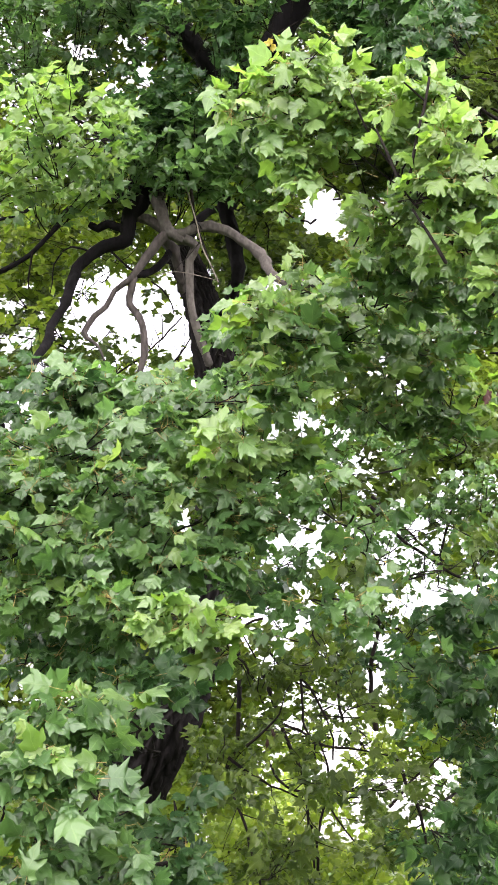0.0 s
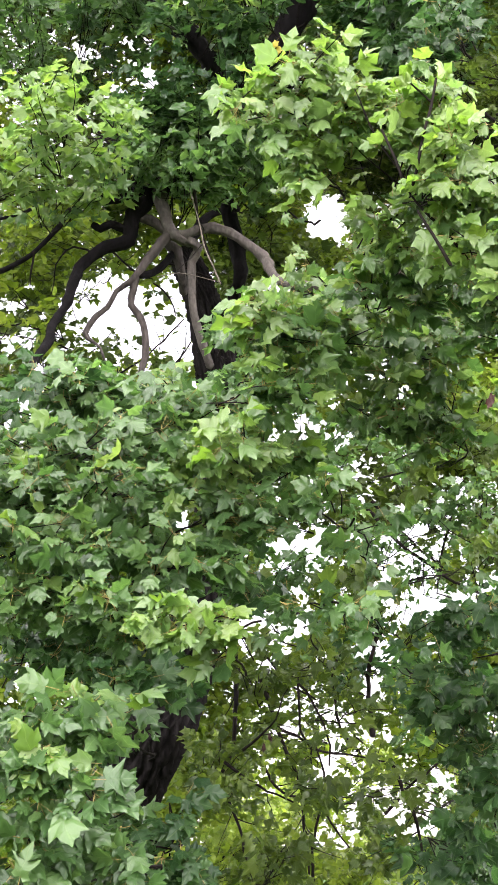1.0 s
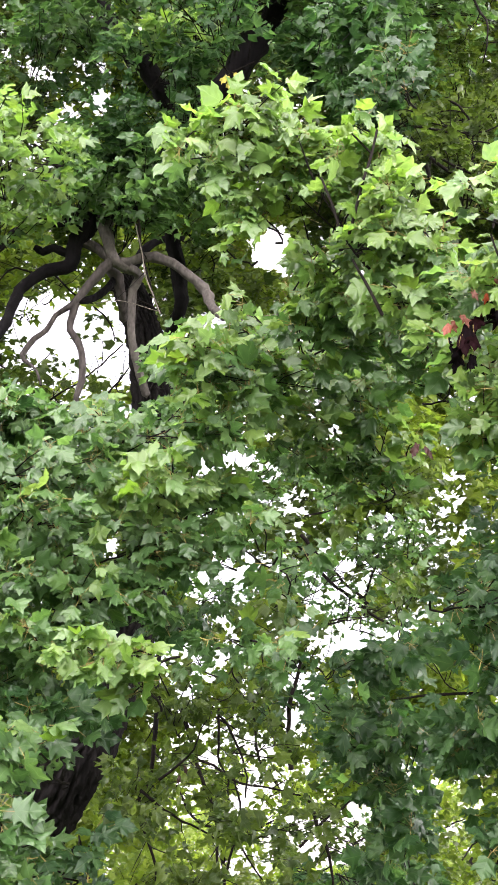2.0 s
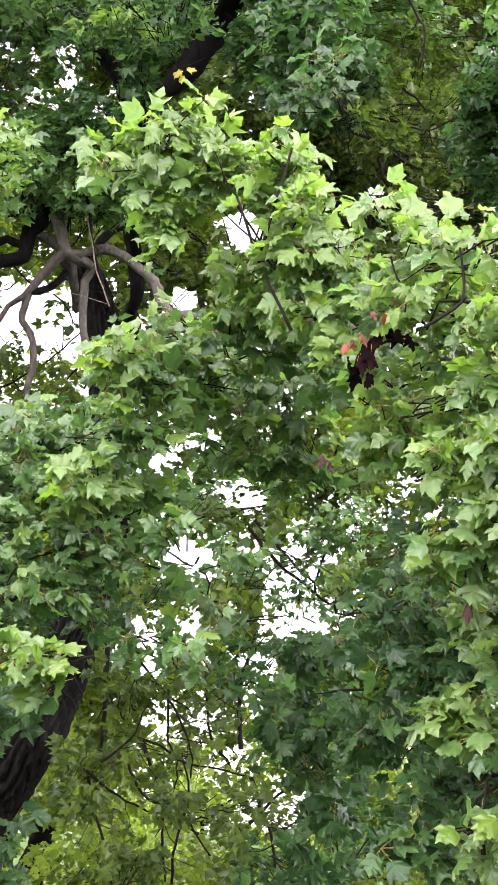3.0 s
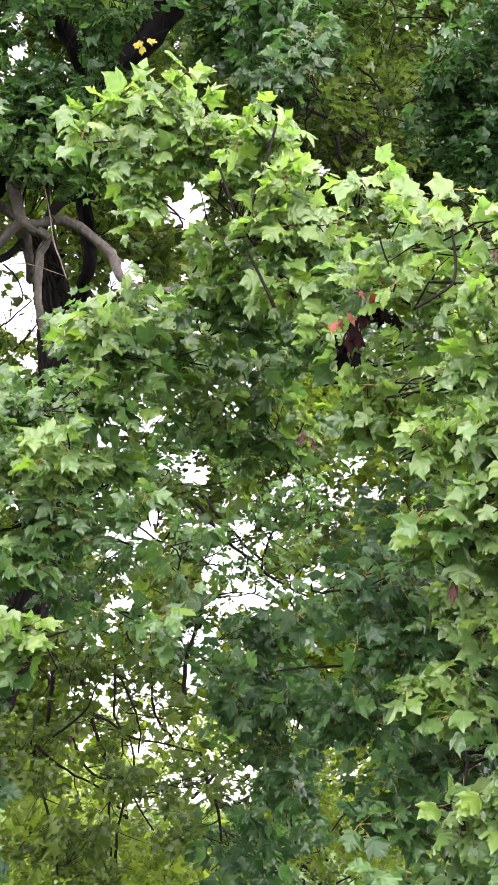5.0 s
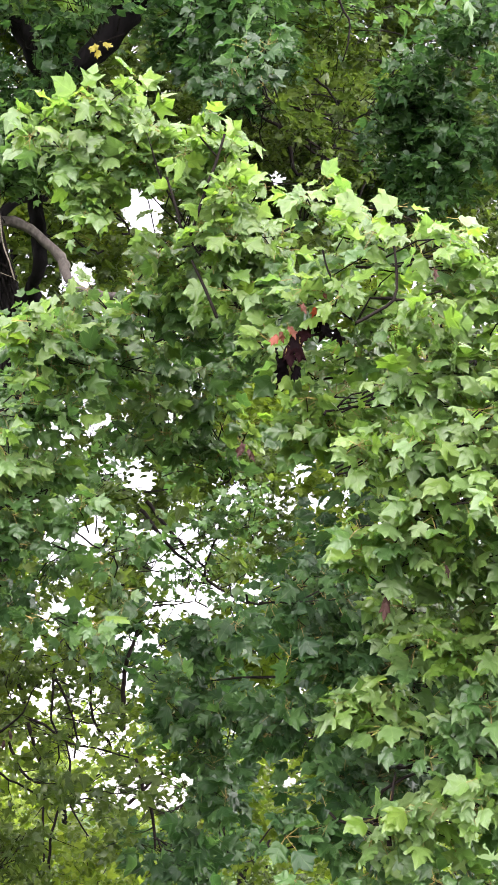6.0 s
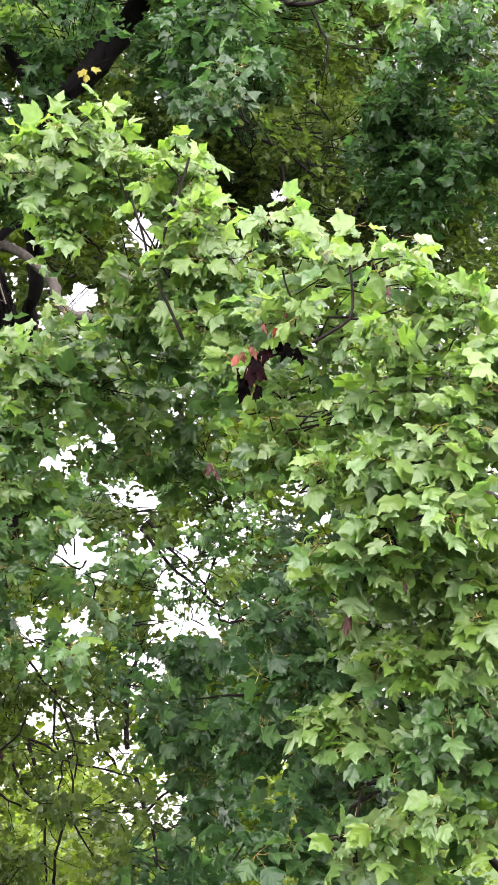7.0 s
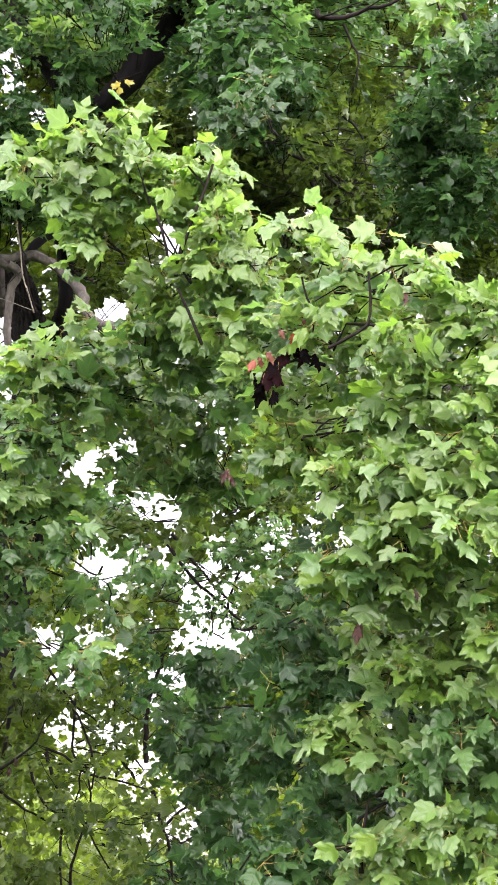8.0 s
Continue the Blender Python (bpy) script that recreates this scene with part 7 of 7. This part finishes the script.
clump(woodd, 3.06, 10.14, 4.69, 0.51, 0.80, 0.44, 967, "bright", detail=FAR, ease=0.98, size=.08)
clump(woodd, 2.29, 9.68, 3.56, 0.47, 0.80, 0.41, 834, "bright", detail=FAR, ease=0.98, size=.08)
clump(woodd, 3.08, 9.71, 3.82, 0.48, 0.80, 0.42, 851, "olive", detail=FAR, ease=0.98, size=.08)
clump(woodd, 2.69, 11.30, 3.45, 0.54, 0.80, 0.48, 1111, "bright", detail=FAR, ease=0.98, size=.08)
clump(woodd, 3.69, 12.26, 3.43, 0.59, 0.80, 0.51, 1298, "bright", detail=FAR, ease=0.98, size=.08)
clump(woodd, 2.53, 11.48, 2.66, 0.54, 0.80, 0.47, 1103, "bright", detail=FAR, ease=0.98, size=.08)
clump(woodd, 3.70, 12.03, 2.73, 0.57, 0.80, 0.50, 1213, "bright", detail=FAR, ease=0.98, size=.08)
clump(woodd, 2.63, 10.75, 2.04, 0.50, 0.80, 0.44, 538, "bright", detail=FAR, ease=0.98, size=.08)
clump(woodd, 3.08, 10.99, 2.16, 0.51, 0.80, 0.45, 566, "bright", detail=FAR, ease=0.98, size=.08)
clump(woodd, 2.81, 12.94, 1.72, 0.60, 0.80, 0.52, 763, "bright", detail=FAR, ease=0.98, size=.08)
clump(woodd, 2.96, 11.62, 1.44, 0.53, 0.80, 0.47, 610, "bright", detail=FAR, ease=0.98, size=.08)
clump(woodd, 2.26, 11.38, 0.74, 0.51, 0.80, 0.45, 564, "bright", detail=FAR, ease=0.98, size=.08)
clump(woodd, 3.39, 12.26, 0.60, 0.55, 0.80, 0.48, 651, "bright", detail=FAR, ease=0.98, size=.08)
clump(woodd, 3.35, 12.74, 11.43, 0.78, 1.00, 0.66, 993, "olive", detail=FAR, ease=0.6, size=.11)
clump(woodd, 5.11, 14.05, 12.36, 0.85, 1.00, 0.72, 1205, "olive", detail=FAR, ease=0.6, size=.11)
clump(woodd, 5.97, 13.43, 11.38, 0.81, 1.00, 0.69, 1081, "olive", detail=FAR, ease=0.6, size=.11)
clump(woodd, 3.22, 13.25, 10.78, 0.79, 1.00, 0.67, 1035, "olive", detail=FAR, ease=0.6, size=.11)
clump(woodd, 4.49, 12.62, 10.01, 0.75, 1.00, 0.63, 927, "olive", detail=FAR, ease=0.6, size=.11)
clump(woodd, 6.07, 13.61, 10.99, 0.81, 1.00, 0.69, 1091, "olive", detail=FAR, ease=0.6, size=.11)
clump(woodd, 3.48, 14.38, 10.29, 0.84, 1.00, 0.71, 1167, "olive", detail=FAR, ease=0.6, size=.11)
clump(woodd, 4.29, 13.54, 9.38, 0.79, 1.00, 0.67, 1020, "olive", detail=FAR, ease=0.6, size=.11)
clump(woodd, 5.29, 12.95, 9.76, 0.76, 1.00, 0.65, 959, "olive", detail=FAR, ease=0.6, size=.11)
clump(woodd, 3.84, 14.59, 9.44, 0.84, 1.00, 0.71, 1163, "olive", detail=FAR, ease=0.6, size=.11)
clump(woodd, 4.02, 12.91, 8.57, 0.74, 1.00, 0.63, 912, "olive", detail=FAR, ease=0.6, size=.11)
clump(woodd, 5.15, 12.76, 8.01, 0.73, 1.00, 0.62, 874, "olive", detail=FAR, ease=0.6, size=.11)
clump(woodd, 3.59, 14.94, 8.42, 0.84, 1.00, 0.71, 1171, "olive", detail=FAR, ease=0.6, size=.11)
clump(woodd, 4.34, 14.07, 8.19, 0.80, 1.00, 0.67, 1045, "olive", detail=FAR, ease=0.6, size=.11)
clump(woodd, 5.21, 12.48, 7.47, 0.71, 1.00, 0.60, 823, "olive", detail=FAR, ease=0.6, size=.11)

# bare twigs high in the wood
g_twig = np.random.default_rng(5)
for k in range(30):
    x, y, z = 1.1 + 1.6 * g_twig.random(), 7.0 + 0.8 * g_twig.random(), 5.2 + 1.6 * g_twig.random()
    dx, dz = g_twig.choice((-1, 1)) * (0.2 + 0.3 * g_twig.random()), g_twig.normal(0, 0.2)
    twig(woodc, ((x, y, z, 0.0045), (x + dx * 0.4, y, z + dz * 0.2 + 0.03, 0.004), (x + dx, y + 0.05, z + dz, 0.0025)))

# ---- the wood behind and around ----
def wood_tree(name, label, x, y, height, spread, n, kind, low=0.25, size=0.1, group="trees of the wood"):
    """A tree of the wood: trunk, boughs and a crown of many leafy sprays with gaps between."""
    g = np.random.default_rng(int(abs(x * 71 + y * 13) * 10))
    tree = tree_root(name, x, y, label, group)
    r = 0.018 * height
    lean = g.normal(0, 0.3, 2)
    limb(tree, "trunk", ((x, y, -0.1, r * 1.3), (x, y, 0.6, r), (x + lean[0] * 0.5, y + lean[1] * 0.5, height * 0.4, r * 0.7), (x + lean[0], y + lean[1], height * 0.92, r * 0.15)), BARK_DARK_SHADED, 12)
    for k in range(9):
        h = height * (low + (0.85 - low) * k / 8)
        a = k * 2.4 + g.random()
        reach = spread * (1.0 - 0.5 * k / 8)
        limb(tree, "limb", ((x + lean[0] * h / height, y + lean[1] * h / height, h, r * 0.35), (x + math.cos(a) * reach * 0.5, y + math.sin(a) * reach * 0.5, h + 0.5, r * 0.22),
                            (x + math.cos(a) * reach * 0.95, y + math.sin(a) * reach * 0.95, h + 0.7, r * 0.07)), BARK_DARK_SHADED, 7)
    for k in range(n):
        d = unit(g.normal(0, 1, 3)) * g.random() ** 0.4
        z = height * (low + (1.02 - low) * (0.5 + 0.5 * d[2]))
        wide = spread * (0.75 + 0.35 * g.random())
        s = (0.55 + 0.5 * g.random()) * spread * 0.3
        clump(tree, x + d[0] * wide, y + d[1] * wide, z, s, s, s * 0.7, int(150 * s * s / (size / 0.1) ** 2 * 6), kind, size=size, detail=FAR, seed=k)
    return tree


# leaves hang before the old trunk
clump(maple, -0.12, 6.30, 4.03, 0.09, 0.2, 0.09, 40, "mature", size=.06, ease=0.3)
clump(maple, -0.09, 6.20, 3.82, 0.12, 0.2, 0.09, 70, "mature", size=.06, ease=0.3)
clump(maple, -0.03, 6.20, 4.14, 0.08, 0.2, 0.10, 36, "mature", size=.06, ease=0.3)
clump(maple, -0.19, 6.10, 3.71, 0.12, 0.2, 0.06, 50, "mature", size=.06, ease=0.3)
clump(maple, -0.48, 5.40, 2.09, 0.10, 0.2, 0.08, 30, "mature", size=.06, ease=0.3)

# paler sprays of the wood show over the nearer crown
clump(woodb, 1.36, 6.90, 5.99, 0.22, 0.25, 0.16, 110, "olive", size=.06, ease=0.8)
clump(woodb, 1.67, 7.20, 6.34, 0.24, 0.25, 0.16, 120, "olive", size=.06, ease=0.8)
clump(woodb, 1.43, 6.90, 5.60, 0.22, 0.25, 0.14, 80, "olive", size=.06, ease=0.8)
clump(woodb, 1.79, 7.30, 6.02, 0.22, 0.25, 0.15, 110, "olive", size=.06, ease=0.8)
clump(woodb, 1.58, 7.00, 5.42, 0.20, 0.25, 0.12, 70, "olive", size=.06, ease=0.8)
clump(woodb, 1.91, 7.20, 5.65, 0.22, 0.25, 0.14, 90, "olive", size=.06, ease=0.8)
clump(woodb, 1.99, 7.40, 6.40, 0.20, 0.25, 0.14, 90, "olive", size=.06, ease=0.8)
clump(woodb, 1.25, 6.80, 5.68, 0.16, 0.25, 0.14, 60, "olive", size=.06, ease=0.8)

# low tree's side boughs, added left of the view to block skylight
g_side = np.random.default_rng(12)
for k in range(12):
    clump(low, -1.45 - 0.5 * g_side.random(), 3.3 + 1.4 * g_side.random(), 1.8 + 2.2 * g_side.random(), 0.35, 0.4, 0.35, 120, "mature", size=0.1, seed=k)

# nearer tree's upper boughs, added out of view over the wood's edge for shade
g_up = np.random.default_rng(8)
for k in range(5):
    cx, cy = 0.8 + 3.8 * g_up.random(), 6.8 + 2.0 * g_up.random()
    clump(near, cx, cy, 3.1 + 0.72 * cy + 1.0 * g_up.random(), 0.75, 0.75, 0.4, 200, "mature", size=0.12, detail=FAR, seed=k)

# canopy added overhead, out of view, closed to shade the wood's edge
g_top = np.random.default_rng(21)
for tree, x0, y0 in ((maple, -1.5, 9.0), (wooda, -2.6, 12.0), (woodb, 0.5, 11.5), (woodc, 2.6, 11.0), (woodd, 4.8, 10.5)):
    for k in range(16):
        cx, cy = x0 + g_top.normal(0, 1.3), y0 + g_top.normal(0, 1.5)
        clump(tree, cx, max(cy, 7.2), 4.4 + 0.62 * max(cy, 7.2) + 1.6 * g_top.random(), 1.0, 1.0, 0.4, 430, "mature", size=0.15, detail=FAR, seed=k)

wood_tree("maple_tree", "tall dark maple at the back of the wood", -6.5, 17.0, 12.0, 3.2, 13, "olive", low=0.1)
wood_tree("maple_tree", "tall dark maple at the back of the wood", 8.5, 15.0, 12.0, 3.2, 13, "olive", low=0.1)
for x, y, h, wide in ((-5.2, 24.0, 3.6, 2.2), (-2.2, 23.0, 4.0, 2.3), (0.8, 24.5, 3.6, 2.2), (3.6, 23.5, 3.4, 2.2), (6.6, 24.0, 3.8, 2.4)):
    wood_tree("shrub", "bright yellow-green shrub at the far edge of the lawn", x, y, h, wide, 26, "bright", low=0.08, group="shrubs")
wood_tree("shrub", "low dark green shrub on the lawn before the hedge", 4.5, 27.0, 2.4, 1.8, 22, "olive", low=0.05, group="shrubs")


# ---- a broken sprig with withered leaves caught in the branches, and a few turned leaves ----
def leaf_at(parent, kind, k, x, y, z, tip, normal, s, narrow=1.0):
    ob = part("leaf", single_leaf(kind, k), parent)
    R = turn(np.array([tip], float), np.array([normal], float))[0]
    ob.matrix_basis = Matrix([[*(R[r] * s * np.array((narrow, 1, 1.6 - 0.6 * narrow))), (x, y, z)[r]] for r in range(3)] + [[0, 0, 0, 1]])
    return ob


SPRIG = (      # kind, place beside the twig, length
    ("dead", -0.044, -0.060, 0.062),
    ("dead", -0.030, -0.019, 0.055),
    ("dead", -0.069, -0.034, 0.045),
    ("dead", -0.003, -0.076, 0.045),
    ("dead", 0.015, 0.043, 0.062),
    ("dead", 0.005, -0.006, 0.055),
    ("dead", 0.032, 0.059, 0.050),
    ("dead", -0.017, 0.015, 0.050),
    ("dead", 0.087, 0.085, 0.058),
    ("dead", 0.123, 0.053, 0.050),
    ("dead", 0.060, 0.102, 0.045),
    ("dead", 0.075, 0.058, 0.040),
    ("rust", -0.032, 0.040, 0.050),
    ("rust", -0.072, 0.008, 0.045),
    ("rust", 0.006, 0.117, 0.040),
    ("rust", 0.077, 0.163, 0.030),
    ("rust", 0.046, 0.112, 0.036),
    ("rust", -0.053, 0.031, 0.040),
    ("rust", 0.039, 0.071, 0.026),
)


def withered_sprig(x, y, z):
    root = tagged(new("withered_leaves"), label="black and rust-red withered maple leaves on a broken sprig", category="dead leaves")
    g = np.random.default_rng(4)
    limb(root, "twig", ((x + 0.16, y + 0.05, z + 0.05, 0.006), (x + 0.06, y, z + 0.04, 0.005), (x - 0.02, y, z, 0.004), (x - 0.04, y - 0.01, z - 0.05, 0.003)), TWIG, 6)
    for k, (kind, dx, dz, s) in enumerate(SPRIG):
        leaf_at(root, kind, k % 6, x + dx, y + g.normal(-0.03, 0.02), z + dz, (g.normal(0, 0.35), g.normal(-0.2, 0.3), -1.0),
                (g.normal(0, 0.6), -1, g.normal(0, 0.4)), s * (1.15 if kind == "dead" else 0.8), 0.5 + 0.3 * g.random())
    return root


withered_sprig(0.87, 3.83, 3.26)
leaf_at(maple, "yellow", 0, 0.23, 6.90, 5.98, (-0.5, -0.2, -0.8), (-0.3, -0.9, 0.4), 0.058, 0.8)
leaf_at(maple, "yellow", 3, 0.27, 6.90, 6.00, (0.8, -0.2, -0.3), (-0.3, -0.9, 0.4), 0.050, 0.8)
leaf_at(maple, "yellow", 1, 0.24, 6.90, 5.95, (-0.2, -0.3, -0.9), (-0.3, -0.9, 0.4), 0.048, 0.8)
leaf_at(near, "maroon", 1, 1.14, 3.73, 2.48, (-0.2, -0.3, -0.9), (0.0, -0.9, 0.4), 0.060, 0.45)
leaf_at(near, "maroon", 2, 1.18, 3.37, 3.36, (0.0, -0.3, -0.9), (0.3, -0.9, 0.4), 0.035, 0.45)
leaf_at(near, "maroon", 4, 1.26, 3.54, 2.55, (0.4, -0.3, -0.9), (0.0, -0.9, 0.4), 0.030, 0.45)
leaf_at(near, "maroon", 5, 0.76, 4.02, 2.97, (0.6, -0.3, -0.9), (0.3, -0.9, 0.4), 0.040, 0.45)
leaf_at(near, "maroon", 0, 0.77, 4.23, 3.04, (-0.4, -0.3, -0.9), (-0.3, -0.9, 0.4), 0.050, 0.45)
leaf_at(maple, "maroon", 3, 0.04, 6.21, 2.17, (0.2, -0.3, -0.9), (-0.3, -0.9, 0.4), 0.036, 0.45)
leaf_at(maple, "maroon", 1, 0.02, 6.22, 2.13, (-0.2, -0.3, -0.9), (0.0, -0.9, 0.4), 0.036, 0.45)
leaf_at(near, "maroon", 2, 0.83, 4.06, 3.34, (0.0, -0.3, -0.9), (0.3, -0.9, 0.4), 0.040, 0.45)
